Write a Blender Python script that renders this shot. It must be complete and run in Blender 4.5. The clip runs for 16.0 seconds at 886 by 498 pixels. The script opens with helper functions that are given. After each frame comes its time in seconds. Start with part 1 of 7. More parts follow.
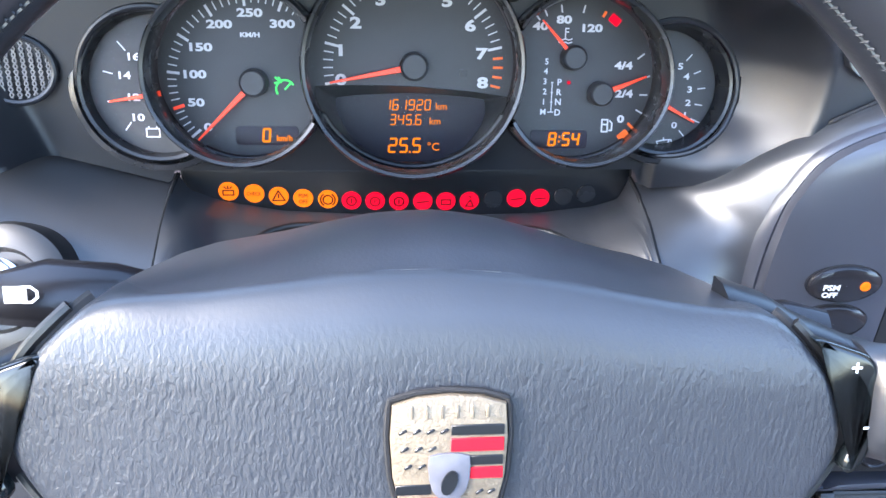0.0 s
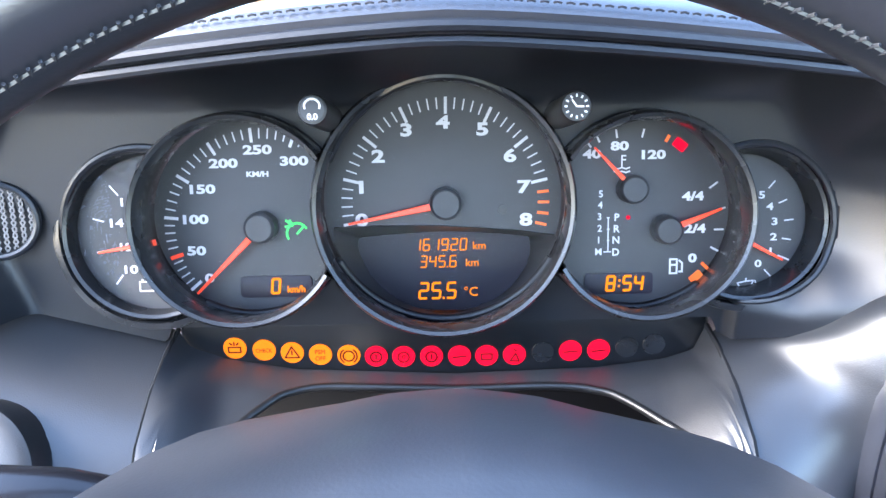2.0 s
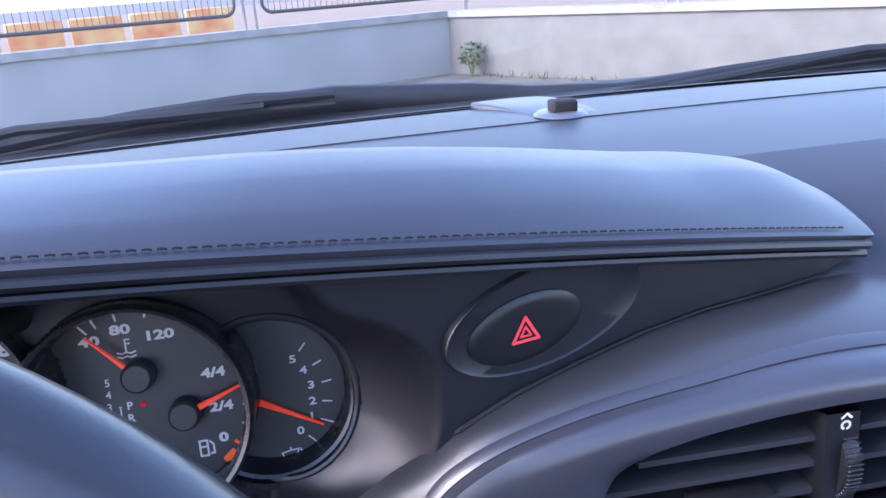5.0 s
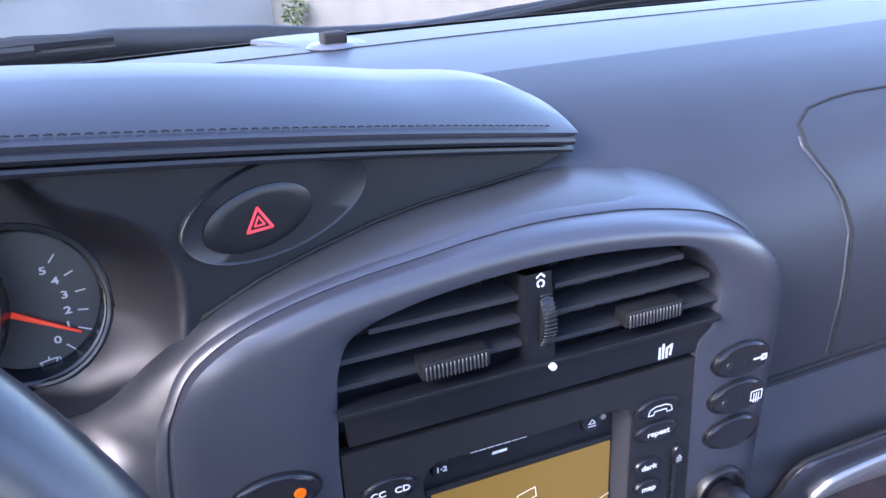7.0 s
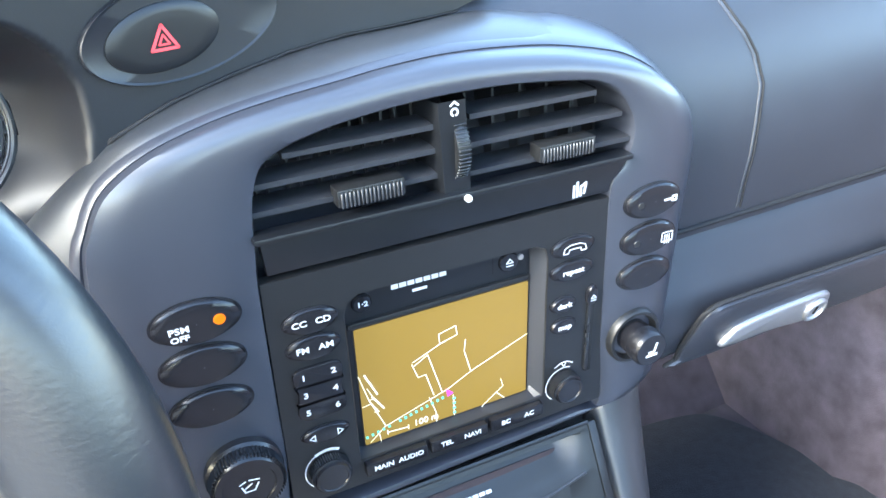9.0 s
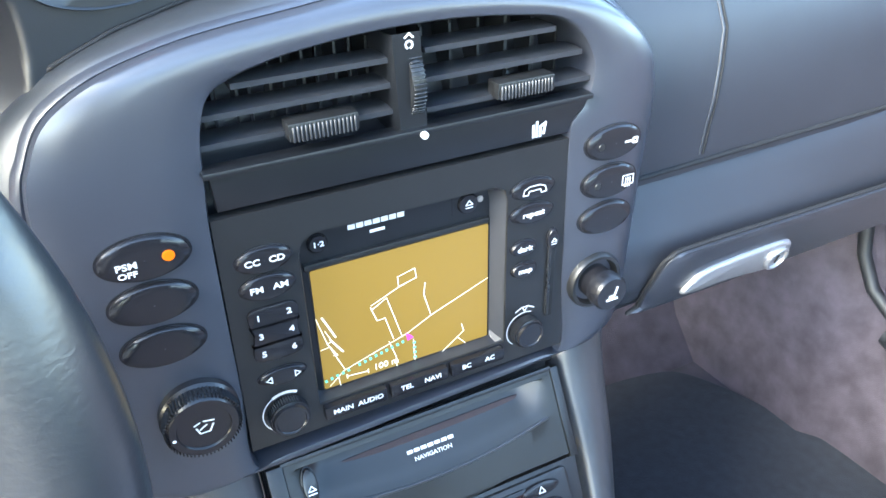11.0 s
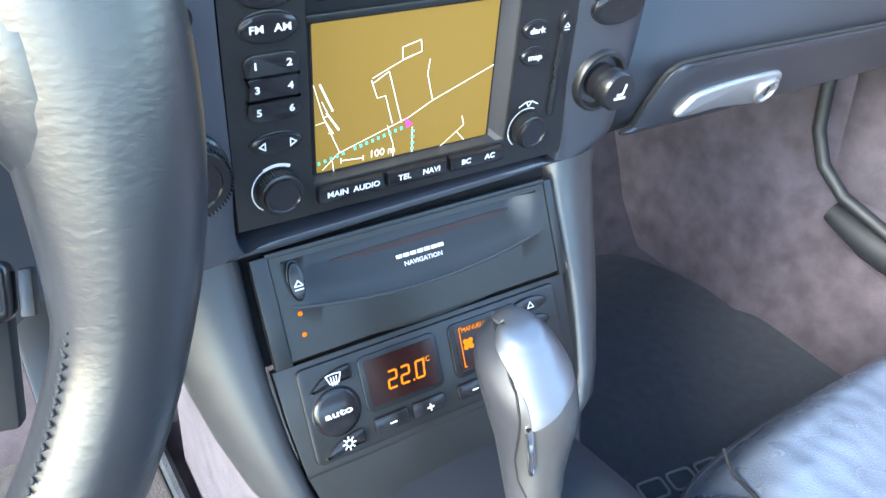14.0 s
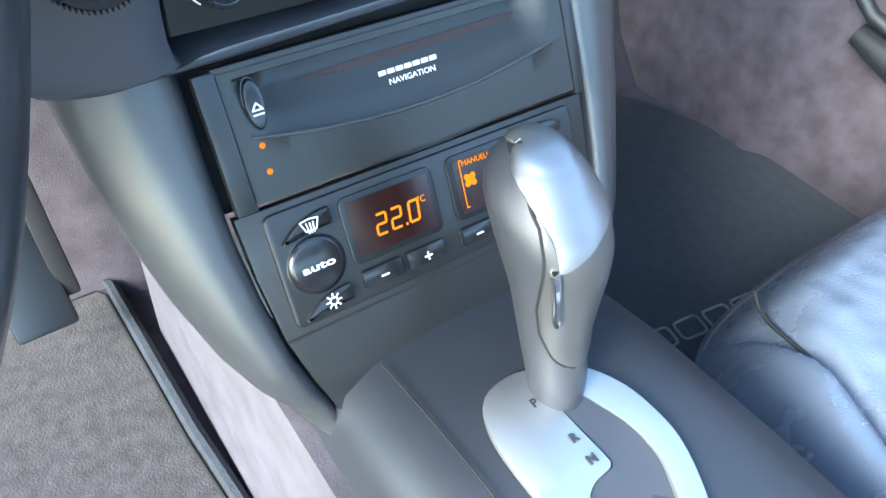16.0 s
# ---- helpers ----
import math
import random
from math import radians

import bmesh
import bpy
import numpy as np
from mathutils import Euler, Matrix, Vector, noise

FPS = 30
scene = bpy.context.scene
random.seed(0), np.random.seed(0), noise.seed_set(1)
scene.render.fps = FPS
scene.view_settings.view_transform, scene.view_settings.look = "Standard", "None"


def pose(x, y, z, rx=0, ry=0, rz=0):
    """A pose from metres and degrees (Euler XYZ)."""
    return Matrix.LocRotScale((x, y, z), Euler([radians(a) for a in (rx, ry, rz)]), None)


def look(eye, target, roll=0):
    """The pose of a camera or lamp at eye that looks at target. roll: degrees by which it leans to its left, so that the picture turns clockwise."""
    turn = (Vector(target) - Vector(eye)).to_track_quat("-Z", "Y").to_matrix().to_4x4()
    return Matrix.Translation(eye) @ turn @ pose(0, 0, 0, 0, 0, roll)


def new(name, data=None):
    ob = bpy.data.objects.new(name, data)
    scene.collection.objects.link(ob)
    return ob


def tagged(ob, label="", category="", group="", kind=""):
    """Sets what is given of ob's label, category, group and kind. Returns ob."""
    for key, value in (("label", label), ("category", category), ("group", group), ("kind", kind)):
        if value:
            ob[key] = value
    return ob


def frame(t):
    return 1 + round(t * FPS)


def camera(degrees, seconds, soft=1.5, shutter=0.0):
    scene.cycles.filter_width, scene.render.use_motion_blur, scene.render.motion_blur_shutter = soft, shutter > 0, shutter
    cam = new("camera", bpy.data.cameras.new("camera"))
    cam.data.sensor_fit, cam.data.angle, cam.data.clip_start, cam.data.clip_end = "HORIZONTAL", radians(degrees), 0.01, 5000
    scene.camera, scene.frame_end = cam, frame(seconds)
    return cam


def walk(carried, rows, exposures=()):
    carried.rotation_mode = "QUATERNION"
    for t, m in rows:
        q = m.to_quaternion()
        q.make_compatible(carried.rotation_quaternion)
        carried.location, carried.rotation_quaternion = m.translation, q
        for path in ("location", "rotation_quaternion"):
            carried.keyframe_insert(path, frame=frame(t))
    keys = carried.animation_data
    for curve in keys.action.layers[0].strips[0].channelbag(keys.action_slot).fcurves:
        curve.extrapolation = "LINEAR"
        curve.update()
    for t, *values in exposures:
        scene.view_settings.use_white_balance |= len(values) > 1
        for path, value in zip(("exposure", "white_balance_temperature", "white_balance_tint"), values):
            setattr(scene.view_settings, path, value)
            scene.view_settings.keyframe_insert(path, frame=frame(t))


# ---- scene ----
# ---------- camera and its walk ----------
cam = camera(60.73, 16.0)
PATH = [
    (0.0, 0.0001, 0.0011, 0.9960, 62.39, -1.60, -4.35),
    (0.5, -0.0036, 0.0490, 0.9952, 68.30, -0.49, -1.54),
    (1.0, -0.0003, 0.0682, 0.9900, 69.92, 0.28, -0.00),
    (1.5, 0.0061, 0.0699, 0.9916, 70.10, 0.69, 0.15),
    (2.0, 0.0126, 0.0652, 0.9934, 70.19, 0.88, -0.88),
    (2.5, 0.0239, 0.0538, 1.0004, 70.32, 1.17, -1.93),
    (3.0, 0.0411, 0.0500, 1.0222, 70.54, 1.81, -2.53),
    (3.3, 0.0317, 0.0722, 1.0492, 70.59, 2.14, -3.25),
    (3.5, 0.0554, 0.0820, 1.0546, 71.92, 3.04, -2.72),
    (4.0, 0.1305, 0.0948, 1.0527, 71.16, 3.79, -3.98),
    (4.5, 0.1539, 0.0936, 1.0557, 70.68, 4.10, -6.70),
    (5.0, 0.1741, 0.0985, 1.0431, 70.24, 4.00, -10.65),
    (5.2, 0.1859, 0.0958, 1.0413, 69.88, 4.03, -12.40),
    (7.3, 0.2040, 0.0438, 1.0195, 65.82, 2.69, -23.97),
    (7.5, 0.2048, 0.0403, 1.0142, 65.15, 2.47, -24.44),
    (8.0, 0.2015, 0.0267, 1.0042, 63.73, 2.38, -25.64),
    (8.5, 0.2035, 0.0230, 0.9963, 62.19, 2.16, -26.41),
    (9.0, 0.2044, 0.0244, 0.9900, 60.94, 1.98, -27.01),
    (9.5, 0.2022, 0.0258, 0.9810, 59.94, 1.68, -27.37),
    (10.0, 0.2070, 0.0250, 0.9730, 59.21, 1.39, -27.66),
    (10.2, 0.2134, 0.0244, 0.9714, 58.88, 1.39, -27.56),
    (12.3, 0.1800, -0.0022, 0.9834, 58.32, -0.04, -31.72),
    (12.5, 0.1704, -0.0058, 0.9802, 57.65, -0.55, -32.21),
    (13.0, 0.1543, -0.0220, 0.9741, 56.07, -1.87, -33.16),
    (13.5, 0.1621, -0.0102, 0.9488, 54.51, -2.97, -33.20),
    (14.0, 0.1677, 0.0234, 0.8991, 53.14, -3.77, -32.42),
    (14.5, 0.1816, 0.0544, 0.8594, 51.70, -4.04, -31.53),
    (15.0, 0.1809, 0.0790, 0.8337, 49.41, -3.83, -31.35),
    (15.5, 0.1792, 0.0775, 0.8318, 47.02, -3.59, -32.42),
    (16.0, 0.1885, 0.0623, 0.8376, 43.15, -3.10, -34.91),
]
EXPOSURES = [(0.0, 3.95, 6250, 14), (0.6, 4.22, 6120, 12), (1.0, 4.3, 6140, 13), (2.4, 4.32, 6140, 14), (3.0, 4.12, 6100, 12), (3.5, 3.3, 6350, 14), (4.0, 2.72, 5850, 27), (4.2, 2.66, 5850, 28), (5.2, 2.68, 5850, 30), (7.3, 3.22, 5980, 26), (8.0, 3.62, 6150, 13), (10.0, 4.05, 6250, 4), (12.5, 3.85, 6250, 3), (13.0, 3.75, 6200, 2), (15.0, 3.85, 6270, 3), (15.5, 3.85, 6150, -1), (16.0, 3.78, 6100, -2)]
walk(cam, [(t, pose(x, y, z, rx, ry, rz)) for t, x, y, z, rx, ry, rz in PATH], EXPOSURES)

# ---------- sky, sun ----------
world = bpy.data.worlds.new("sky")
scene.world = world
world.use_nodes = True
wn = world.node_tree.nodes
sky = wn.new("ShaderNodeTexSky")
sky.sky_type = "NISHITA"
sky.sun_disc = False
sky.sun_elevation = radians(32)
sky.sun_rotation = radians(256)
wn["Background"].inputs["Strength"].default_value = 0.15
world.node_tree.links.new(sky.outputs["Color"], wn["Background"].inputs["Color"])
sun = new("sun", bpy.data.lights.new("sun", "SUN"))
sun.data.energy = 1.35
sun.data.angle = radians(28)
sun.data.color = (1.0, 0.95, 0.88)
sun.matrix_world = look((-6.6, -1.6, 4.2), (0, 0, 0))


# ---------- materials ----------
def material(name, colour, rough=0.5, metal=0.0, grain=0.0, grain_size=0.001, mottle=0.0, mottle_size=0.05, mottle_to=None,
             glow=None, glow_strength=1.0, kind="noise", coat=0.0, spec=0.5, rough_var=0.0, sheen=0.0, stretch=None):
    m = bpy.data.materials.new(name)
    m.use_nodes = True
    t = m.node_tree
    b = t.nodes["Principled BSDF"]
    b.inputs["Base Color"].default_value = (*colour, 1)
    b.inputs["Roughness"].default_value = rough
    b.inputs["Metallic"].default_value = metal
    b.inputs["Coat Weight"].default_value = coat
    b.inputs["Specular IOR Level"].default_value = spec
    b.inputs["Sheen Weight"].default_value = sheen
    geo = t.nodes.new("ShaderNodeNewGeometry")
    if mottle:
        n = t.nodes.new("ShaderNodeTexNoise")
        n.inputs["Scale"].default_value = 1 / mottle_size
        n.inputs["Detail"].default_value = 5
        t.links.new(geo.outputs["Position"], n.inputs["Vector"])
        ramp = t.nodes.new("ShaderNodeMapRange")
        ramp.inputs["From Min"].default_value, ramp.inputs["From Max"].default_value = 0.3, 0.7
        t.links.new(n.outputs["Fac"], ramp.inputs["Value"])
        mix = t.nodes.new("ShaderNodeMix")
        mix.data_type = "RGBA"
        mix.inputs["A"].default_value = (*colour, 1)
        mix.inputs["B"].default_value = (*(mottle_to or [c * (1 - mottle) for c in colour]), 1)
        t.links.new(ramp.outputs["Result"], mix.inputs["Factor"])
        t.links.new(mix.outputs["Result"], b.inputs["Base Color"])
        if rough_var:
            rr = t.nodes.new("ShaderNodeMapRange")
            rr.inputs["To Min"].default_value, rr.inputs["To Max"].default_value = rough - rough_var, rough + rough_var
            t.links.new(n.outputs["Fac"], rr.inputs["Value"])
            t.links.new(rr.outputs["Result"], b.inputs["Roughness"])
    if grain:
        if kind in ("leather", "wrinkle"):
            if kind == "leather":
                g = t.nodes.new("ShaderNodeTexVoronoi")
                g.feature = "DISTANCE_TO_EDGE"
                g.inputs["Randomness"].default_value = 1.0
                out = g.outputs["Distance"]
            else:
                g = t.nodes.new("ShaderNodeTexNoise")
                g.inputs["Detail"].default_value = 2
                out = g.outputs["Fac"]
            warp = t.nodes.new("ShaderNodeTexNoise")
            warp.inputs["Scale"].default_value = 0.6 / grain_size
            t.links.new(geo.outputs["Position"], warp.inputs["Vector"])
            add = t.nodes.new("ShaderNodeVectorMath")
            add.operation = "MULTIPLY_ADD"
            t.links.new(warp.outputs["Color"], add.inputs[0])
            add.inputs[1].default_value = (grain_size * 1.2,) * 3
            t.links.new(geo.outputs["Position"], add.inputs[2])
            wide = t.nodes.new("ShaderNodeVectorMath")
            wide.operation = "MULTIPLY"
            wide.inputs[1].default_value = stretch or (1, 1, 1)
            t.links.new(add.outputs[0], wide.inputs[0])
            t.links.new(wide.outputs[0], g.inputs["Vector"])
        else:
            g = t.nodes.new("ShaderNodeTexNoise")
            g.inputs["Detail"].default_value = 3
            out = g.outputs["Fac"]
            t.links.new(geo.outputs["Position"], g.inputs["Vector"])
        g.inputs["Scale"].default_value = 1 / grain_size
        bump = t.nodes.new("ShaderNodeBump")
        bump.inputs["Strength"].default_value = grain
        bump.inputs["Distance"].default_value = grain_size * 0.5
        t.links.new(out, bump.inputs["Height"])
        t.links.new(bump.outputs["Normal"], b.inputs["Normal"])
    if glow:
        b.inputs["Emission Color"].default_value = (*glow, 1)
        b.inputs["Emission Strength"].default_value = glow_strength
    return m


def glass_material(name, tint=(1, 1, 1), rough=0.0, reflect=1.0):
    m = bpy.data.materials.new(name)
    m.use_nodes = True
    t = m.node_tree
    t.nodes.remove(t.nodes["Principled BSDF"])
    clear = t.nodes.new("ShaderNodeBsdfTransparent")
    clear.inputs["Color"].default_value = (*tint, 1)
    gloss = t.nodes.new("ShaderNodeBsdfGlossy")
    gloss.inputs["Roughness"].default_value = rough
    gloss.inputs["Color"].default_value = (reflect, reflect, reflect, 1)
    fres = t.nodes.new("ShaderNodeFresnel")
    fres.inputs["IOR"].default_value = 1.45
    mix = t.nodes.new("ShaderNodeMixShader")
    t.links.new(fres.outputs[0], mix.inputs[0])
    t.links.new(clear.outputs[0], mix.inputs[1])
    t.links.new(gloss.outputs[0], mix.inputs[2])
    t.links.new(mix.outputs[0], t.nodes["Material Output"].inputs["Surface"])
    return m


M_DASH = material("dash_leather", (0.019, 0.021, 0.028), 0.38, grain=0.2, grain_size=0.0009, kind="leather", mottle=0.15, mottle_size=0.04, rough_var=0.03, spec=0.9)
M_TOPPAD = material("dash_top_leather", (0.019, 0.021, 0.027), 0.43, grain=0.2, grain_size=0.0009, kind="leather", mottle=0.15, mottle_size=0.04, spec=0.5)
M_FACE = material("binnacle_soft_plastic", (0.0085, 0.010, 0.0138), 0.40, grain=0.12, grain_size=0.0007, mottle=0.2, mottle_size=0.03, spec=0.5)
M_KNEE = material("knee_panel_leather", (0.028, 0.030, 0.034), 0.36, grain=0.14, grain_size=0.0009, kind="leather", mottle=0.15, mottle_size=0.04, rough_var=0.03, spec=0.8)
M_CONSOLE = material("console_soft_paint", (0.028, 0.031, 0.041), 0.33, grain=0.12, grain_size=0.0006, mottle=0.1, mottle_size=0.03, rough_var=0.02, spec=0.9)
M_RAIL = material("rail_leather", (0.033, 0.034, 0.037), 0.33, grain=0.14, grain_size=0.0009, kind="leather", mottle=0.15, mottle_size=0.04, rough_var=0.03, spec=0.8)
M_BLACK = material("black_plastic", (0.006, 0.007, 0.009), 0.36, grain=0.15, grain_size=0.0005, mottle=0.3, mottle_size=0.02, rough_var=0.06)
M_PANEL = material("dark_grey_panel", (0.0115, 0.012, 0.0128), 0.36, grain=0.18, grain_size=0.0006, mottle=0.2, mottle_size=0.02, rough_var=0.05)
M_BUTTON = material("gloss_black_button", (0.009, 0.009, 0.011), 0.25)
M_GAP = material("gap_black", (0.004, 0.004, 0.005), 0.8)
M_DIAL = material("dial_charcoal", (0.040, 0.0400, 0.0425), 0.5, mottle=0.1, mottle_size=0.01)
M_RING = material("bezel_ring_black", (0.014, 0.015, 0.017), 0.27, rough_var=0.04, mottle=0.1, mottle_size=0.02)
# print and needles have a faint glow added on top of their colour
M_WHITE = material("glowing_white_print", (0.56, 0.57, 0.585), 0.5, glow=(0.8, 0.82, 0.85), glow_strength=0.0096)
M_NEEDLE = material("glowing_needle_red", (0.85, 0.06, 0.02), 0.4, glow=(1.0, 0.07, 0.02), glow_strength=0.0385)
M_ORANGEPRINT = material("glowing_orange_print", (0.9, 0.15, 0.02), 0.5, glow=(1.0, 0.16, 0.02), glow_strength=0.0216)
M_LCD = material("display_dark", (0.024, 0.020, 0.028), 0.45, spec=0.3)
M_AMBER = material("amber_segments", (0.2, 0.06, 0.0), 0.8, glow=(1.0, 0.24, 0.01), glow_strength=0.0870, spec=0.1)
M_RED = material("red_lamp", (0.10, 0.0, 0.004), 0.8, glow=(1.0, 0.002, 0.028), glow_strength=0.085, spec=0.1)
M_ORANGE = material("orange_lamp", (0.16, 0.04, 0.0), 0.8, glow=(1.0, 0.19, 0.006), glow_strength=0.09, spec=0.1)
M_GREEN = material("green_lamp", (0.05, 0.7, 0.1), 0.5, glow=(0.05, 0.8, 0.12), glow_strength=0.0576)
M_SCREEN = material("map_screen", (0.08, 0.055, 0.015), 0.35, glow=(0.56, 0.345, 0.050), glow_strength=0.0455, spec=0.4)
M_MAPLINE = material("map_line", (0.8, 0.75, 0.6), 0.4, glow=(0.95, 0.85, 0.65), glow_strength=0.0576)
M_MAPTEXT = material("map_street_mark", (0.1, 0.6, 0.45), 0.4, glow=(0.1, 0.65, 0.45), glow_strength=0.0528)
M_MAGENTA = material("map_arrow", (0.6, 0.05, 0.4), 0.4, glow=(0.65, 0.06, 0.4), glow_strength=0.0528)
M_SILVER = material("satin_silver", (0.40, 0.405, 0.42), 0.42, metal=0.85, mottle=0.08, mottle_size=0.02, rough_var=0.05)
M_CAPSILVER = material("brushed_grey_cap", (0.20, 0.20, 0.212), 0.38, metal=0.8, mottle=0.06, mottle_size=0.02, rough_var=0.03)
M_DRIVE = material("soft_grey_fascia", (0.0165, 0.0172, 0.0165), 0.36, grain=0.18, grain_size=0.0006, mottle=0.15, mottle_size=0.03, spec=0.45)
M_SLAT = material("vent_slat_black", (0.022, 0.024, 0.028), 0.3)
M_LIGHTPANEL = material("panel_grey_lightened", (0.032, 0.034, 0.039), 0.35)
M_CHROME = material("chrome", (0.75, 0.76, 0.78), 0.12, metal=1.0)
M_GREYLEATHER = material("grey_leather", (0.036, 0.037, 0.044), 0.42, grain=0.2, grain_size=0.0009, kind="leather", mottle=0.1, mottle_size=0.02)
M_CARPET = material("velour_carpet", (0.074, 0.062, 0.078), 0.95, grain=0.8, grain_size=0.0015, mottle=0.5, mottle_size=0.03, sheen=0.1)
M_MAT = material("floor_mat_pile", (0.028, 0.034, 0.046), 0.97, grain=1.0, grain_size=0.002, mottle=0.3, mottle_size=0.012, sheen=0.05)
M_SEAT = material("seat_leather", (0.094, 0.114, 0.154), 0.27, grain=0.25, grain_size=0.0022, kind="leather", mottle=0.2, mottle_size=0.05, rough_var=0.05, spec=1.0)
M_WHEEL = material("wheel_leather", (0.013, 0.0145, 0.018), 0.30, grain=0.09, grain_size=0.0016, kind="wrinkle", stretch=(0.6, 0.6, 1), mottle=0.2, mottle_size=0.02, rough_var=0.05, spec=0.8)
M_PAD = material("airbag_pad_grain", (0.023, 0.026, 0.032), 0.40, grain=0.55, grain_size=0.0014, kind="wrinkle", stretch=(1, 1, 0.24), mottle=0.12, mottle_size=0.03, spec=0.6)
M_HUB = material("hub_skin", (0.0235, 0.0265, 0.033), 0.38, grain=0.10, grain_size=0.0012, mottle=0.1, mottle_size=0.03, spec=0.7)
M_GLOSS = material("gloss_shift_button", (0.006, 0.008, 0.009), 0.12)
M_THREAD = material("grey_thread", (0.021, 0.023, 0.027), 0.7)
M_DARKTHREAD = material("navy_thread", (0.008, 0.009, 0.013), 0.8)
M_PAINT = material("silver_car_paint", (0.17, 0.21, 0.27), 0.28, metal=0.6, coat=1.0)
M_RUBBER = material("wiper_rubber", (0.014, 0.016, 0.019), 0.55, mottle=0.3, mottle_size=0.03)
M_ROOF = material("headliner_cloth", (0.14, 0.14, 0.145), 0.95, grain=0.3, grain_size=0.002)
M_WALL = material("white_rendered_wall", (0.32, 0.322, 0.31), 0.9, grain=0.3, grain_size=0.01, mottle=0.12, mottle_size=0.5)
# stained render, its base also darkened because the sun strikes this wall
M_SUNWALL = material("weathered_render_sun_offset", (0.165, 0.163, 0.155), 0.95, grain=0.4, grain_size=0.012, mottle=0.2, mottle_size=0.25)
M_CAP = material("concrete_cap", (0.3, 0.295, 0.28), 0.9, grain=0.5, grain_size=0.02, mottle=0.3, mottle_size=0.15)
M_ASPHALT = material("asphalt", (0.16, 0.155, 0.145), 0.95, grain=0.8, grain_size=0.02, mottle=0.35, mottle_size=0.3)
M_FENCE = material("fence_steel_grey", (0.07, 0.065, 0.065), 0.6, mottle=0.2, mottle_size=0.1)
M_POST = material("fence_post_grey", (0.25, 0.23, 0.22), 0.7, mottle=0.2, mottle_size=0.1)
M_YARD = material("pale_concrete", (0.24, 0.18, 0.13), 0.9, grain=0.5, grain_size=0.03, mottle=0.25, mottle_size=0.8)
M_LEAF = material("weed_leaf", (0.09, 0.135, 0.045), 0.6, mottle=0.5, mottle_size=0.05)
M_DRYGRASS = material("grass_blade", (0.14, 0.17, 0.06), 0.7, mottle=0.5, mottle_size=0.1)
M_GLASS = glass_material("windscreen_glass", (0.93, 0.97, 0.96), 0.0, 0.6)
M_LENS = glass_material("gauge_lens", (0.97, 0.97, 0.98), 0.03, 0.04)


# ---------- mesh helpers ----------
def finish(name, bm, mat, parent=None, label="", smooth=True, world_m=None):
    bmesh.ops.recalc_face_normals(bm, faces=bm.faces)
    me = bpy.data.meshes.new(name)
    for f in bm.faces:
        f.smooth = smooth
    bm.to_mesh(me)
    bm.free()
    if smooth:
        me.set_sharp_from_angle(angle=radians(38))
    me.materials.append(mat)
    ob = new(name, me)
    if parent is not None:
        ob.parent = parent
    if label:
        ob["label"] = label
    return ob


def sheet(name, bm, mat, towards, parent=None):
    """A single sheet of glass whose front is turned to a point."""
    ob = finish(name, bm, mat, parent)
    me = ob.data
    n = sum((p.normal.dot(Vector(towards) - p.center) for p in me.polygons))
    if n < 0:
        me.flip_normals()
    ob.visible_shadow = False
    return ob


def part(name, bm, mat, parent, label="", smooth=True):
    return finish(name, bm, mat, parent, label, smooth)


def thing(name, label, category, group="", kind="", at=(0, 0, 0)):
    ob = new(name)
    ob.empty_display_size = 0.02
    return tagged(ob, label, category, group, kind)


def face(x, y, z, lean=0.0, turn=0.0, roll=0.0):
    """A panel frame: local x to the right, local y up the panel, local z out of it towards the driver."""
    return pose(x, y, z, 90 - lean, 0, turn) @ pose(0, 0, 0, 0, 0, roll)


def box(size, m=Matrix(), bevel=0.0, seg=2, bm=None):
    b = bmesh.new()
    bmesh.ops.create_cube(b, size=1.0, matrix=Matrix.Diagonal((*size, 1)))
    if bevel:
        bmesh.ops.bevel(b, geom=b.edges[:], offset=bevel, segments=seg, profile=0.6, affect="EDGES")
    b.transform(m)
    return merge(bm, b)


def merge(bm, b):
    if bm is None:
        return b
    me = bpy.data.meshes.new("tmp")
    b.to_mesh(me)
    b.free()
    bm.from_mesh(me)
    bpy.data.meshes.remove(me)
    return bm


def lathe(profile, m=Matrix(), seg=48, bm=None, sx=1.0, sy=1.0):
    """Turn (radius, height) pairs about local z; sx and sy squash it into an oval."""
    b = bmesh.new()
    rings = []
    for r, h in profile:
        if r <= 1e-6:
            rings.append([b.verts.new((0, 0, h))])
        else:
            rings.append([b.verts.new((r * sx * math.cos(2 * math.pi * i / seg), r * sy * math.sin(2 * math.pi * i / seg), h)) for i in range(seg)])
    for p, q in zip(rings, rings[1:]):
        for i in range(seg):
            j = (i + 1) % seg
            if len(p) == 1 and len(q) == 1:
                continue
            if len(p) == 1:
                b.faces.new((p[0], q[i], q[j]))
            elif len(q) == 1:
                b.faces.new((p[i], q[0], p[j]))
            else:
                b.faces.new((p[i], q[i], q[j], p[j]))
    b.transform(m)
    return merge(bm, b)


def loft(sections, closed=False, caps=False, bm=None, keep=None):
    """Skin a list of equally long point rows. closed: each row is a ring."""
    b = bmesh.new()
    rows = [[b.verts.new(p) for p in s] for s in sections]
    n = len(rows[0])
    for i, (p, q) in enumerate(zip(rows, rows[1:])):
        for j in range(n if closed else n - 1):
            k = (j + 1) % n
            if keep is None or keep(i, j):
                b.faces.new((p[j], p[k], q[k], q[j]))
    if caps:
        b.faces.new(rows[0])
        b.faces.new(rows[-1])
    return merge(bm, b)


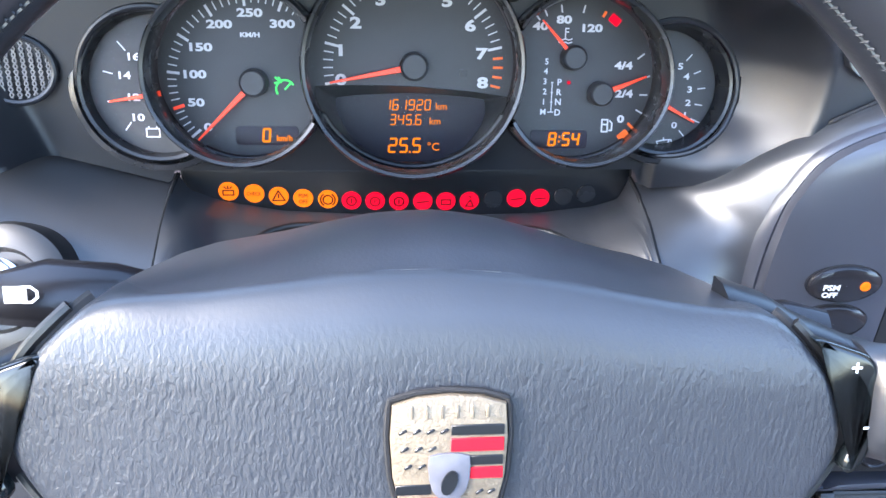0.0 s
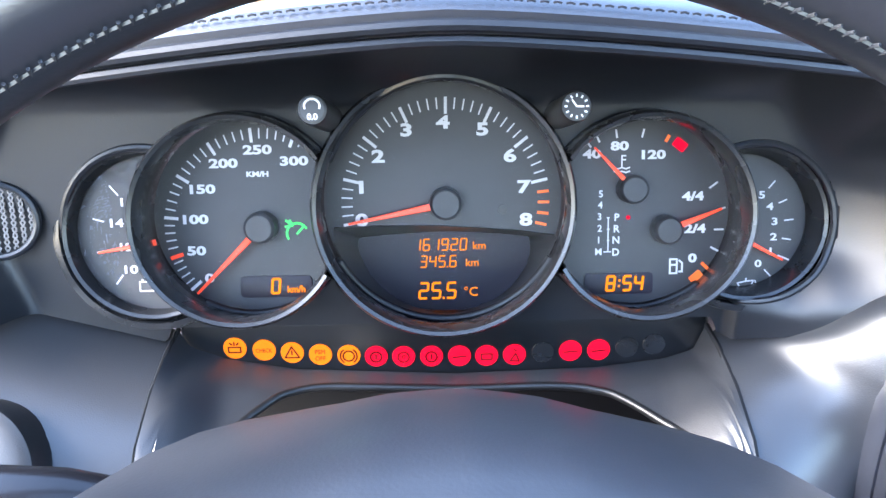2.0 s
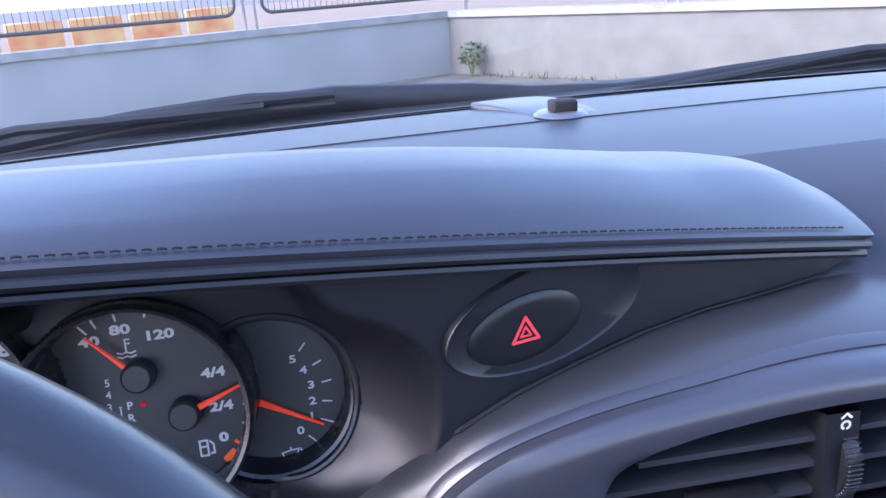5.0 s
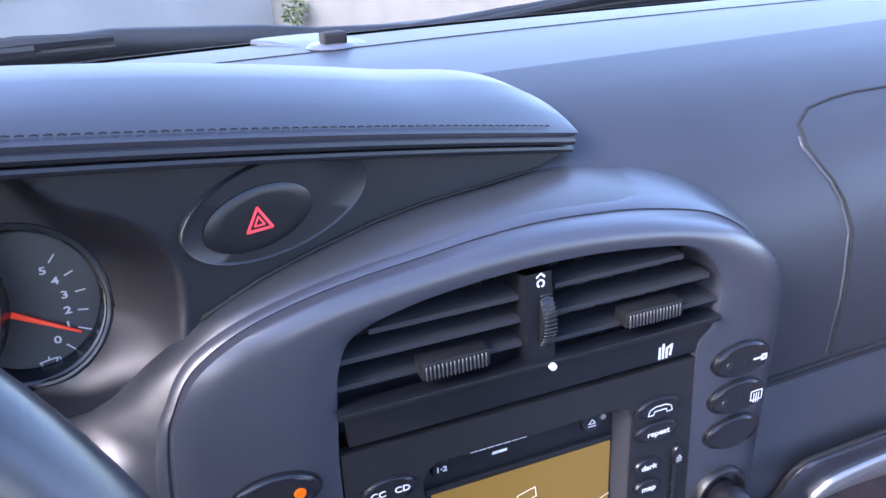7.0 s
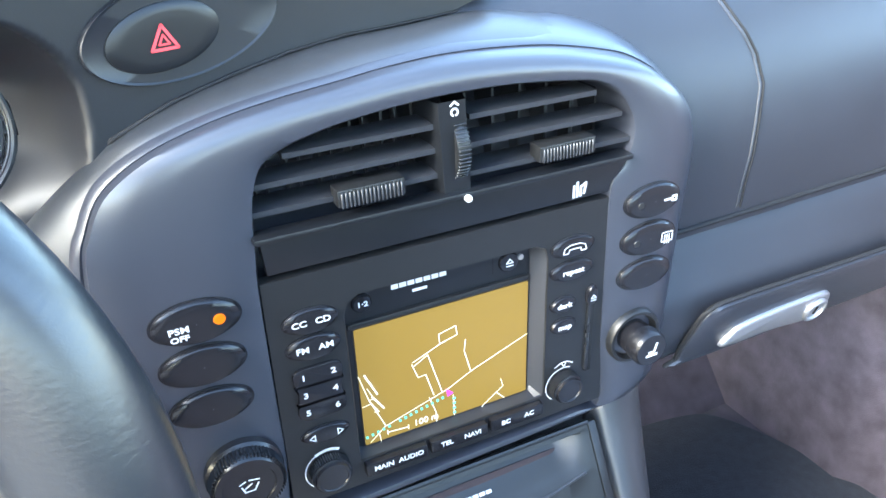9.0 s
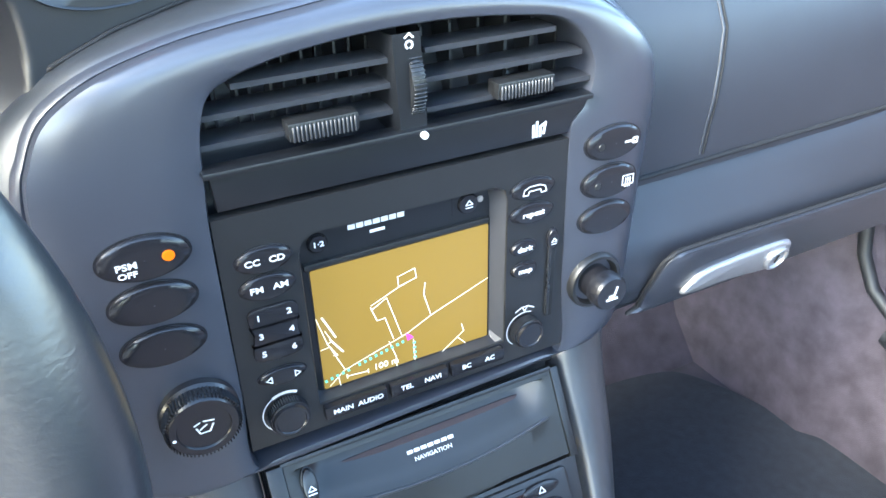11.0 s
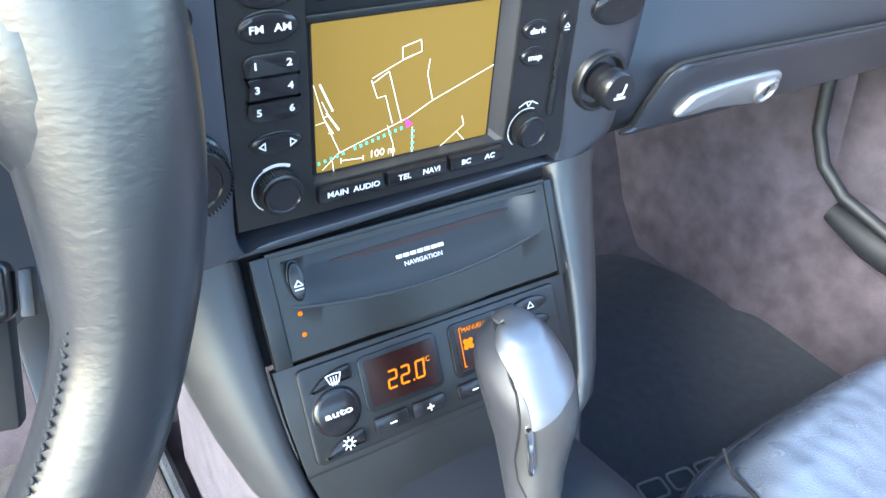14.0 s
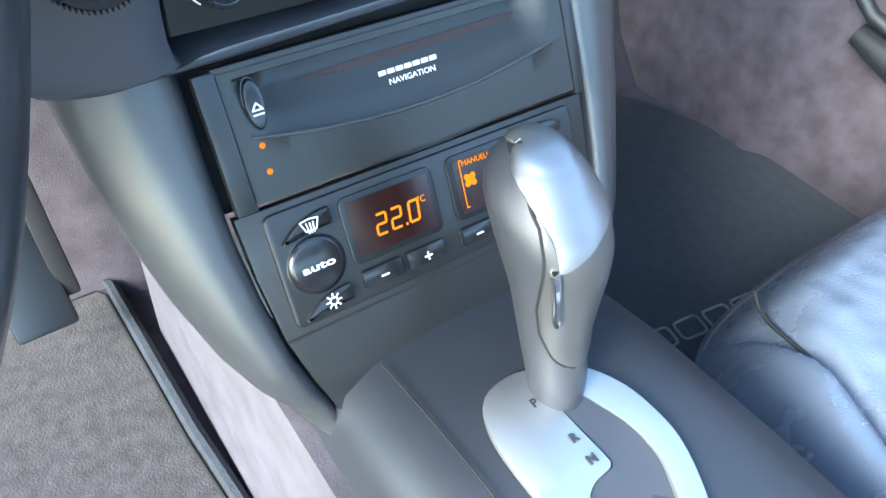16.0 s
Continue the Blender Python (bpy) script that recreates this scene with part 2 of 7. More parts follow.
def tube(points, radius, seg=8, closed=False, bm=None, flat=1.0):
    """A round bar along a line of points; radius may be a list."""
    pts = [Vector(p) for p in points]
    n = len(pts)
    radii = radius if isinstance(radius, (list, tuple)) else [radius] * n
    secs, up = [], None
    for i, p in enumerate(pts):
        a = pts[(i - 1) % n] if (closed or i > 0) else p
        c = pts[(i + 1) % n] if (closed or i < n - 1) else p
        d = (c - a).normalized()
        if up is None:
            up = d.orthogonal().normalized()
        up = (up - d * up.dot(d)).normalized()
        side = d.cross(up)
        secs.append([p + radii[i] * (up * math.cos(2 * math.pi * k / seg) + side * flat * math.sin(2 * math.pi * k / seg)) for k in range(seg)])
    if closed:
        secs.append(secs[0])
    b = loft(secs, closed=True, caps=not closed)
    if closed:
        bmesh.ops.remove_doubles(b, verts=b.verts, dist=1e-7)
    return merge(bm, b)


def plate(outline, thick, m=Matrix(), bevel=0.0, bm=None, seg=2):
    """A flat outline (local x, y), thick from 0 along local z, with its front edge rounded."""
    b = bmesh.new()
    vs = [b.verts.new((x, y, 0)) for x, y in outline]
    f = b.faces.new(vs)
    r = bmesh.ops.extrude_face_region(b, geom=[f])
    top = [v for v in r["geom"] if isinstance(v, bmesh.types.BMVert)]
    bmesh.ops.translate(b, verts=top, vec=(0, 0, thick))
    if bevel:
        ts = set(top)
        edges = [e for e in b.edges if e.verts[0] in ts and e.verts[1] in ts]
        bmesh.ops.bevel(b, geom=edges, offset=bevel, segments=seg, profile=0.5, affect="EDGES")
    b.transform(m)
    return merge(bm, b)


def oval(a, b, n=40, x=0.0, y=0.0, power=2.0, turn=0.0):
    pts = []
    for i in range(n):
        t = 2 * math.pi * i / n
        c, s = math.cos(t), math.sin(t)
        px = a * math.copysign(abs(c) ** (2 / power), c)
        py = b * math.copysign(abs(s) ** (2 / power), s)
        r = radians(turn)
        pts.append((x + px * math.cos(r) - py * math.sin(r), y + px * math.sin(r) + py * math.cos(r)))
    return pts


def rrect(w, h, r, n=5, x=0.0, y=0.0):
    pts = []
    for cx, cy, a0 in ((w / 2 - r, h / 2 - r, 0), (-w / 2 + r, h / 2 - r, 90), (-w / 2 + r, -h / 2 + r, 180), (w / 2 - r, -h / 2 + r, 270)):
        for i in range(n + 1):
            a = radians(a0 + 90 * i / n)
            pts.append((x + cx + r * math.cos(a), y + cy + r * math.sin(a)))
    return pts


def lettering(s, size, m, stretch=1.0, bold=0.0, lift=0.0002):
    """Lettering in the built-in font, centred on the frame m; size is the height of a capital."""
    cu = bpy.data.curves.new("lettering", "FONT")
    cu.body, cu.align_x, cu.align_y = s, "CENTER", "CENTER"
    cu.size = size * 1.38
    cu.offset = bold
    cu.extrude = 0.00008
    cu.resolution_u = 3
    ob = bpy.data.objects.new("lettering", cu)
    scene.collection.objects.link(ob)
    dg = bpy.context.evaluated_depsgraph_get()
    me = bpy.data.meshes.new_from_object(ob.evaluated_get(dg))
    b = bmesh.new()
    b.from_mesh(me)
    bpy.data.objects.remove(ob)
    bpy.data.curves.remove(cu)
    bpy.data.meshes.remove(me)
    b.transform(m @ Matrix.Translation((0, 0, lift)) @ Matrix.Diagonal((stretch, 1, 1, 1)))
    return b


def strokes(lines, width, m, lift=0.0003, bm=None):
    """Flat line work: each line a list of (x, y) in the frame m."""
    b = bmesh.new()
    for line in lines:
        for (x0, y0), (x1, y1) in zip(line, line[1:]):
            d = Vector((x1 - x0, y1 - y0))
            if d.length < 1e-9:
                continue
            d.normalize()
            s = Vector((-d.y, d.x)) * width / 2
            e = d * width * 0.3
            q = [(x0 - e.x + s.x, y0 - e.y + s.y), (x0 - e.x - s.x, y0 - e.y - s.y), (x1 + e.x - s.x, y1 + e.y - s.y), (x1 + e.x + s.x, y1 + e.y + s.y)]
            b.faces.new([b.verts.new((*p, lift)) for p in q])
    b.transform(m)
    return merge(bm, b)


SEGMENTS = {"0": "abcdef", "1": "bc", "2": "abged", "3": "abgcd", "4": "fgbc", "5": "afgcd", "6": "afgedc", "7": "abc", "8": "abcdefg", "9": "abfgcd"}


def seven(s, h, m, width, lift=0.0004):
    """Slanted seven-segment digits of height h, centred on the frame m; one mesh for each sign."""
    w = 0.52 * h
    ends = {"a": ((0, h), (w, h)), "b": ((w, h), (w, h / 2)), "c": ((w, h / 2), (w, 0)), "d": ((0, 0), (w, 0)), "e": ((0, h / 2), (0, 0)), "f": ((0, h), (0, h / 2)), "g": ((0, h / 2), (w, h / 2))}
    x, signs = 0.0, []
    for ch in s:
        if ch == ".":
            signs.append([[(x - 0.06 * h, 0.0), (x - 0.02 * h, 0.0)]])
            x += 0.16 * h
        elif ch == ":":
            signs.append([[(x + 0.03 * h, y), (x + 0.06 * h, y)] for y in (0.3 * h, 0.7 * h)])
            x += 0.34 * h
        else:
            lines = []
            for k in SEGMENTS[ch]:
                (x0, y0), (x1, y1) = ends[k]
                lines.append([(x + x0 + (x1 - x0) * 0.1, y0 + (y1 - y0) * 0.1), (x + x0 + (x1 - x0) * 0.9, y0 + (y1 - y0) * 0.9)])
            signs.append(lines)
            x += 0.82 * h
    total = x - 0.3 * h
    return [strokes([[(px - total / 2 + 0.1 * (py - h / 2), py - h / 2) for px, py in line] for line in lines], width, m, lift) for lines in signs]


def smooth01(t):
    t = max(0.0, min(1.0, t))
    return t * t * (3 - 2 * t)


def interp(x, table):
    """Smooth-ish table lookup: rows (x, value...)."""
    if x <= table[0][0]:
        return table[0][1:]
    for a, b in zip(table, table[1:]):
        if x <= b[0]:
            f = (x - a[0]) / (b[0] - a[0])
            return tuple(p + (q - p) * f for p, q in zip(a[1:], b[1:]))
    return table[-1][1:]


def frange(a, b, n):
    return [a + (b - a) * i / (n - 1) for i in range(n)]


def sample(outline, n):
    """n points evenly along a closed outline."""
    pts = [Vector(p) for p in outline]
    pts.append(pts[0])
    ls = [0.0]
    for a, b in zip(pts, pts[1:]):
        ls.append(ls[-1] + (b - a).length)
    out = []
    k = 0
    for i in range(n):
        t = ls[-1] * i / n
        while ls[k + 1] < t:
            k += 1
        f = (t - ls[k]) / max(1e-9, ls[k + 1] - ls[k])
        out.append(pts[k].lerp(pts[k + 1], f))
    return out


def smooth_outline(pts, n=5):
    """Closed Catmull-Rom through the points."""
    out = []
    k = len(pts)
    for i in range(k):
        p0, p1, p2, p3 = (Vector(pts[(i + j - 1) % k]) for j in range(4))
        for s in range(n):
            t = s / n
            out.append(0.5 * ((2 * p1) + (p2 - p0) * t + (2 * p0 - 5 * p1 + 4 * p2 - p3) * t * t + (3 * p1 - p0 - 3 * p2 + p3) * t ** 3))
    return out




# ---------- the place: ground, wall, car shell ----------
CX = 0.017      # middle of the wheel and the instruments
PX = 0.346      # middle of the car

bm = bmesh.new()
bmesh.ops.create_grid(bm, x_segments=40, y_segments=40, size=300)
tagged(finish("ground", bm, M_ASPHALT), "grey worn asphalt yard in front of the car", "ground", kind="structure")

CORNER = Vector((1.84, 8.8, 0))
LEFT_END = Vector((-9.0, 5.0, 0))
RIGHT_END = Vector((6.6, 2.2, 0))
WALL_H = 0.62


def garden_wall(name, a, b, label, mat):
    d = (b - a).normalized()
    n = Vector((-d.y, d.x, 0))
    if n.dot(-a) > 0:
        n = -n
    th = 0.22
    bm = bmesh.new()
    vs = [a, b, b + n * th, a + n * th]
    low = [bm.verts.new((p.x, p.y, -0.1)) for p in vs]
    top = [bm.verts.new((p.x, p.y, WALL_H)) for p in vs]
    for i in range(4):
        j = (i + 1) % 4
        bm.faces.new((low[i], low[j], top[j], top[i]))
    bm.faces.new(top)
    w = tagged(finish(name, bm, mat, smooth=False), label, "wall", kind="structure")
    bm = bmesh.new()
    q = [a - n * 0.035, b - n * 0.035, b + n * (th + 0.03), a + n * (th + 0.03)]
    low = [bm.verts.new((p.x, p.y, WALL_H)) for p in q]
    top = [bm.verts.new((p.x, p.y, WALL_H + 0.07)) for p in q]
    for i in range(4):
        j = (i + 1) % 4
        bm.faces.new((low[i], low[j], top[j], top[i]))
    bm.faces.new(top)
    bm.faces.new(low)
    part("coping", bm, M_CAP, w, "weathered concrete coping", smooth=False)
    return d, n


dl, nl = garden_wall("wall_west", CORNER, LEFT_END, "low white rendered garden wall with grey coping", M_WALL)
dr, nr = garden_wall("wall_east", CORNER, RIGHT_END, "low pale rendered wall, weathered and stained, darkened to offset the sun", M_SUNWALL)


bm = bmesh.new()
q = [CORNER + (nl + nr) * 0.2, LEFT_END + nl * 0.25, LEFT_END + nl * 60, CORNER + (nl + nr) * 45, RIGHT_END + nr * 60, RIGHT_END + nr * 0.25]
bm.faces.new([bm.verts.new((p.x, p.y, 0.006)) for p in q])
tagged(finish("pavement", bm, M_YARD, smooth=False), "pale sunlit concrete yard behind the fence", "yard", kind="structure")


def fence_panel(a, d, n, start, length):
    """One rounded steel frame with thin bars, tied to the upright rods beside it."""
    z0, z1 = 0.835, 1.75
    base = a + n * 0.11
    m = Matrix.Translation(base) @ Matrix(((d.x, 0, n.x, 0), (d.y, 0, n.y, 0), (0, 1, 0, 0), (0, 0, 0, 1)))
    ob = thing("fence_panel", "grey steel fence panel with rounded frame and thin bars", "fence", "fence panels on the wall")
    ring = [(x + start + length / 2, y + (z0 + z1) / 2, 0) for x, y in rrect(length, z1 - z0, 0.1)]
    part("frame", tube([m @ Vector(p) for p in ring], 0.018, 8, closed=True), M_FENCE, ob)
    nb = int(length / 0.062)
    for i in range(1, nb):
        x = start + length * i / nb
        part("bar", tube([m @ Vector((x, z0, 0)), m @ Vector((x, z1, 0))], 0.0035, 5), M_FENCE, ob)
    for x, s in ((start, -1), (start + length, 1)):
        xr = x + s * 0.085
        part("upright", tube([m @ Vector((xr, 0.68, 0)), m @ Vector((xr, 1.85, 0))], 0.015, 8), M_POST, ob)
        for zz in (z0 + 0.17, z1 - 0.17):
            part("bracket", tube([m @ Vector((x, zz, 0)), m @ Vector((xr, zz, 0))], 0.01, 6), M_FENCE, ob)
    return ob


for start in (-0.23, 2.35, 4.94, 7.53):
    fence_panel(CORNER, dl, nl, start, 2.30)
for start in (0.24, 2.80, 5.36):
    fence_panel(CORNER, dr, nr, start, 2.28)

# beyond the fence: a pale yard, a barrier in red and yellow, parked cars far behind
bm = bmesh.new()
for i in range(10):
    a = CORNER + dl * (1.2 + i * 0.9) + nl * 6.0
    box((0.8, 0.05, 0.84), Matrix.Translation((a.x, a.y, 0.42)) @ Matrix.Rotation(math.atan2(dl.y, dl.x), 4, "Z"), 0.02, 1, bm)
tagged(finish("striped_barrier", bm, material("barrier_red", (0.5, 0.16, 0.06), 0.6, mottle=0.6, mottle_size=0.4, mottle_to=(0.6, 0.45, 0.2))),
       "weathered red and yellow barrier on the yard behind the fence", "barrier")
bm = bmesh.new()
for i in range(10):
    a = CORNER + dl * (1.0 + i * 0.95) + nl * 4.6
    box((0.85, 0.05, 0.36), Matrix.Translation((a.x, a.y, 0.18)) @ Matrix.Rotation(math.atan2(dl.y, dl.x), 4, "Z"), 0.02, 1, bm)
tagged(finish("yellow_rail", bm, material("rail_yellow", (0.75, 0.5, 0.1), 0.6, mottle=0.4, mottle_size=0.3)),
       "yellow painted rail on the yard behind the fence", "rail")

# weeds at the foot of the wall
random.seed(5)


def weed(centre, height, count, spread, label, group):
    ob = thing("weed", label, "weed", group)
    bm = bmesh.new()
    for i in range(count):
        a = random.uniform(0, 2 * math.pi)
        h = height * random.uniform(0.35, 1.0)
        r = spread * random.uniform(0.2, 1.0)
        p = Vector(centre) + Vector((r * math.cos(a), r * math.sin(a), h))
        s = random.uniform(0.03, 0.06)
        q = Euler((random.uniform(-1, 1), random.uniform(-1, 1), a)).to_matrix()
        pts = [(-0.4, 0, 0), (0, -0.45, 0.08), (0.7, 0, 0.0), (0, 0.45, 0.08)]
        bm.faces.new([bm.verts.new(p + q @ (Vector(v) * s)) for v in pts])
    part("leaves", bm, M_LEAF, ob)
    for i in range(5):
        a = 2 * math.pi * i / 5
        tip = Vector(centre) + Vector((spread * 0.6 * math.cos(a), spread * 0.6 * math.sin(a), height * 0.8))
        part("stem", tube([Vector(centre) - Vector((0, 0, 0.02)), (Vector(centre) + tip) / 2 + Vector((0, 0, 0.03)), tip], [0.006, 0.005, 0.003], 5), M_LEAF, ob)
    return ob


weed((1.98, 8.35, 0), 0.36, 105, 0.15, "leafy green weed growing in the corner of the wall", "weeds")
bm = bmesh.new()
for i in range(90):
    f = random.random() ** 1.5
    p = CORNER + dr * (0.5 + 2.6 * f) - nr * random.uniform(0.02, 0.14)
    h = random.uniform(0.03, 0.10)
    a = random.uniform(0, 6.28)
    w = Vector((math.cos(a), math.sin(a), 0)) * 0.008
    l = Vector((random.uniform(-0.04, 0.04), random.uniform(-0.04, 0.04), h))
    bm.faces.new([bm.verts.new(p - w), bm.verts.new(p + w), bm.verts.new(p + l)])
tagged(finish("grass_tufts", bm, M_DRYGRASS, smooth=False), "sparse green grass along the foot of the wall", "grass", kind="stuff")

# cabin shell
bm = box((1.5, 2.6, 0.03), pose(PX, -0.3, 0.235), 0.005)
tagged(finish("floor", bm, M_CARPET), "purple-grey velour carpet on the cabin floor", "floor", kind="structure")
# unseen roof sheet added over the rear to hold back sky light
bm = loft([[(PX + x, y, 1.27 - 0.10 * abs(x / 0.55) ** 3) for x in frange(-0.56, 0.56, 13)] for y in frange(-1.25, -0.62, 7)])
tagged(finish("roof_light_block", bm, M_ROOF), "unseen light grey headliner sheet added to hold back sky light", "ceiling", kind="structure")
for side, nm in ((-1, "wall_left"), (1, "wall_right")):
    bm = box((0.05, 2.1, 0.65 if side > 0 else 0.18), pose(PX + side * 0.66, -0.25, 0.575 if side > 0 else 0.34), 0.01)
    tagged(finish(nm, bm, M_CARPET), "door and sill side covered in purple-grey velour carpet", "door panel", kind="structure")
bm = loft([[(x, y, z) for y, z in ((0.60, 0.245), (0.66, 0.30), (0.76, 0.46), (0.80, 0.60), (0.80, 0.92))] for x in (PX - 0.66, PX, PX + 0.66)])
tagged(finish("wall_front", bm, M_CARPET), "carpeted footwell bulkhead under the dashboard", "bulkhead", kind="structure")
# unseen closing wall, kept low so that sky light enters from behind
bm = box((1.3, 0.05, 0.70), pose(PX, -1.2, 0.58), 0.02)
tagged(finish("wall_back", bm, M_KNEE), "unseen dark rear wall added low, so sky light comes over it", "wall", kind="structure")

# roof left open here to admit sky light; the windscreen has a slight bow
def screen_pt(u, v):
    x = PX + u * (0.68 - 0.12 * v)
    y = 0.80 - 0.78 * v - 0.16 * u * u * (1 - 0.4 * v)
    z = 0.925 + 0.34 * v - 0.02 * u * u
    return Vector((x, y, z))
bm = loft([[screen_pt(u, v) for u in frange(-1, 1, 21)] for v in frange(0, 1, 9)])
ws = tagged(sheet("windscreen", bm, M_GLASS, Vector((PX, 0, 1.0))), "curved clear laminated windscreen glass", "windscreen", kind="structure")
ws.visible_shadow = False
tagged(finish("trim_header", tube([screen_pt(u, 1.0) + Vector((0, -0.01, 0.012)) for u in frange(-1.02, 1.02, 21)], 0.02, 10), M_PANEL), "dark windscreen header rail", "header rail", kind="structure")
for side in (-1, 1):
    bm = tube([screen_pt(side * 1.02, v) for v in frange(-0.05, 1.0, 9)], 0.03, 10)
    tagged(finish("trim_pillar", bm, M_ROOF), "grey covered windscreen pillar", "pillar", kind="structure")


# ---------- dashboard ----------
def lip(x):
    d = min(abs(x - CX) / 0.393, 1.0) ** 1.4
    return 0.295 + 0.078 * d, 0.9845 - 0.0605 * d


dashboard = thing("dashboard", "dark blue-grey leather dashboard of a sports car", "dashboard", kind="structure")
TOP = [(0.735, 0.936), (0.71, 0.9405), (0.68, 0.9435), (0.60, 0.947), (0.52, 0.947), (0.46, 0.943), (0.42, 0.935), (0.39, 0.923), (0.365, 0.905),
       (0.345, 0.88), (0.333, 0.85), (0.327, 0.81), (0.326, 0.765)]


def dash_pt(x, y, z, i):
    return (x, y - 0.10 * abs((x - PX) / 0.62) ** 2 * (1 if i < 2 else 0.7 if i == 2 else 0), z)


bm = loft([[dash_pt(x, y, z, i) for i, (y, z) in enumerate(TOP[:6])] for x in frange(-0.34, 1.03, 60)])
part("top_pad", bm, M_TOPPAD, dashboard)
bm = loft([[dash_pt(x, y, z, 9) for y, z in TOP[5:]] for x in frange(0.226, 1.03, 62)])
part("passenger_pad", bm, M_TOPPAD, dashboard)
# fine seam across the top pad, the loudspeaker slots at the door side, and the sun sensor in the middle
seam = [(x, 0.588 - 0.05 * max(0, (abs(x - PX) - 0.05) / 0.5) ** 2, 0.9466) for x in frange(-0.2, 1.0, 40)]
part("pad_seam", tube([p for p in seam if not 0.30 < p[0] < 0.385], 0.0012, 6), M_GAP, dashboard)
bm = bmesh.new()
for i in range(26):
    x = -0.160 + i * 0.0046
    d = abs(i - 12.5) / 13
    box((0.0025, 0.075 * math.sqrt(max(0.05, 1 - d * d)), 0.004), pose(x, 0.572, 0.9464, 0, 0, 18), 0.0006, 1, bm)
part("defroster_slats", bm, M_BLACK, dashboard, "dark ribbed defroster outlet")

# hood over the instruments
secs = []
for x in [CX + 0.393 * math.sin(a) for a in frange(-math.pi / 2, math.pi / 2, 91)]:
    y, z = lip(x)
    s = math.sqrt(max(0.0, 1 - abs((x - CX) / 0.393) ** 16))
    h = interp(x, [(-0.4, -0.009), (-0.15, -0.0125), (-0.06, -0.012), (0.0, -0.0105), (0.075, -0.0075), (0.11, -0.0058), (0.16, -0.0025), (0.21, -0.0006), (0.26, 0.0)])[0] * s    # the crown lies lower over the gauges
    g = h + 0.0050 * smooth01(((x - CX) / 0.393 - 0.76) / 0.19) * s
    secs.append([(x, y + 0.012 * s, z - 0.008 * s), (x, y + 0.001, z - 0.005 * s), (x, y, z), (x, y + 0.004 * s, z + 0.004 * s), (x, y + 0.018 * s, z + 0.0105 * s + 0.5 * g),
                 (x, y + 0.04 * s, z + 0.0165 * s + g), (x, y + 0.07 * s, z + 0.018 * s + g), (x, y + 0.105 * s, z + 0.0125 * s + g), (x, y + 0.15 * s, z + (0.944 - z - 0.004) * 0.6 * s), (x, y + 0.19 * s, z + (0.94 - z) * s)])
part("hood", loft(secs), M_DASH, dashboard, "padded leather instrument hood")


lipline = [CX + 0.389 * math.sin(a) for a in frange(-math.pi / 2, math.pi / 2, 120)]
part("piping", tube([(x, lip(x)[0] - 0.0002, lip(x)[1] - 0.0042) for x in lipline], 0.0021, 8), M_FACE, dashboard)
part("piping", tube([(x, lip(x)[0] + 0.0016, lip(x)[1] - 0.0088) for x in lipline], 0.0019, 8), M_FACE, dashboard)
bm = bmesh.new()
for i in range(190):
    x = CX - 0.375 + i * 0.75 / 190
    for dz, dy in ((0.0030, 0.0016),):
        p = Vector((x, lip(x)[0] + dy, lip(x)[1] + dz))
        q = Vector((x + 0.0026, lip(x + 0.0026)[0] + dy, lip(x + 0.0026)[1] + dz))
        tube([p, (p + q) / 2 + Vector((0, -0.0002, 0.0003)), q], 0.00045, 4, bm=bm)
part("stitching", bm, M_DARKTHREAD, dashboard, "stitched seam along the hood")

# face of the binnacle, hollowed round the gauges
def low_edge(x):
    return interp(x, [(-0.37, 0.925), (-0.30, 0.915), (-0.22, 0.885), (-0.16, 0.858), (-0.107, 0.843), (-0.104, 0.850), (0.134, 0.850), (0.1376, 0.841), (0.1655, 0.8485), (0.19, 0.8675), (0.2128, 0.8901), (0.2369, 0.8987), (0.2622, 0.9041), (0.2894, 0.9085), (0.3188, 0.9106), (0.3512, 0.91), (0.3876, 0.9101), (0.4054, 0.909)])[0]


def bowl(x, z):
    side = 0.147 if x > 0.147 else -0.150 if x < -0.150 else x
    out = smooth01(abs(x - side) / 0.030)
    up = 0.893 + 0.014 * out
    tall = 0.087 - ((0.055 if x < 0 else 0.012) if z < up else 0.045) * out
    e = math.sqrt(((x - side) / 0.0600) ** 2 + ((z - up) / tall) ** 2)
    d = max(0.0, min(1.0, (1.0 - e) / (0.42 + 0.25 * out)))
    d = d * d / 0.05 if d < 0.025 else d - 0.0125
    deep = 1 - (1 - min(1.0, d / 0.9875)) ** 2
    if x <= 0.140:
        return deep
    slope = smooth01((1 - (x - 0.140) / 0.076) * 0.6 + 0.2) / 0.896     # below the oil gauge it runs out flat to the leather
    w = smooth01((0.886 - z) / 0.032)
    return deep + (max(0.0, min(1.0, slope - 0.116)) - deep) * w


def face_y(x, z):
    yl = lip(x)[0]
    f = yl + 0.006
    return f + bowl(x, z) * max(0.0, 0.368 - f)


secs = []
for x in frange(-0.37, 0.405, 380):
    yl, zl = lip(x)
    zt, zb = zl - 0.007, min(low_edge(x), zl - 0.009)
    secs.append([(x, face_y(x, z), z) for z in frange(zt, zb, 120)])
GAUGE_HOLES = [(face(-0.0645, 0.3765, 0.8945, 12), -0.0018, 0.0034, 0.0424), (face(0.098, 0.3765, 0.8945, 12), 0.0004, 0.0022, 0.0416), (face(0.017, 0.3875, 0.9005, 11.5), -0.0005, -0.0005, 0.0508),
               (face(-0.112, 0.372, 0.888, 12), 0.0053, 0.0046, 0.0362), (face(0.145, 0.3775, 0.886, 12), 0.0002, 0.0052, 0.0336)]
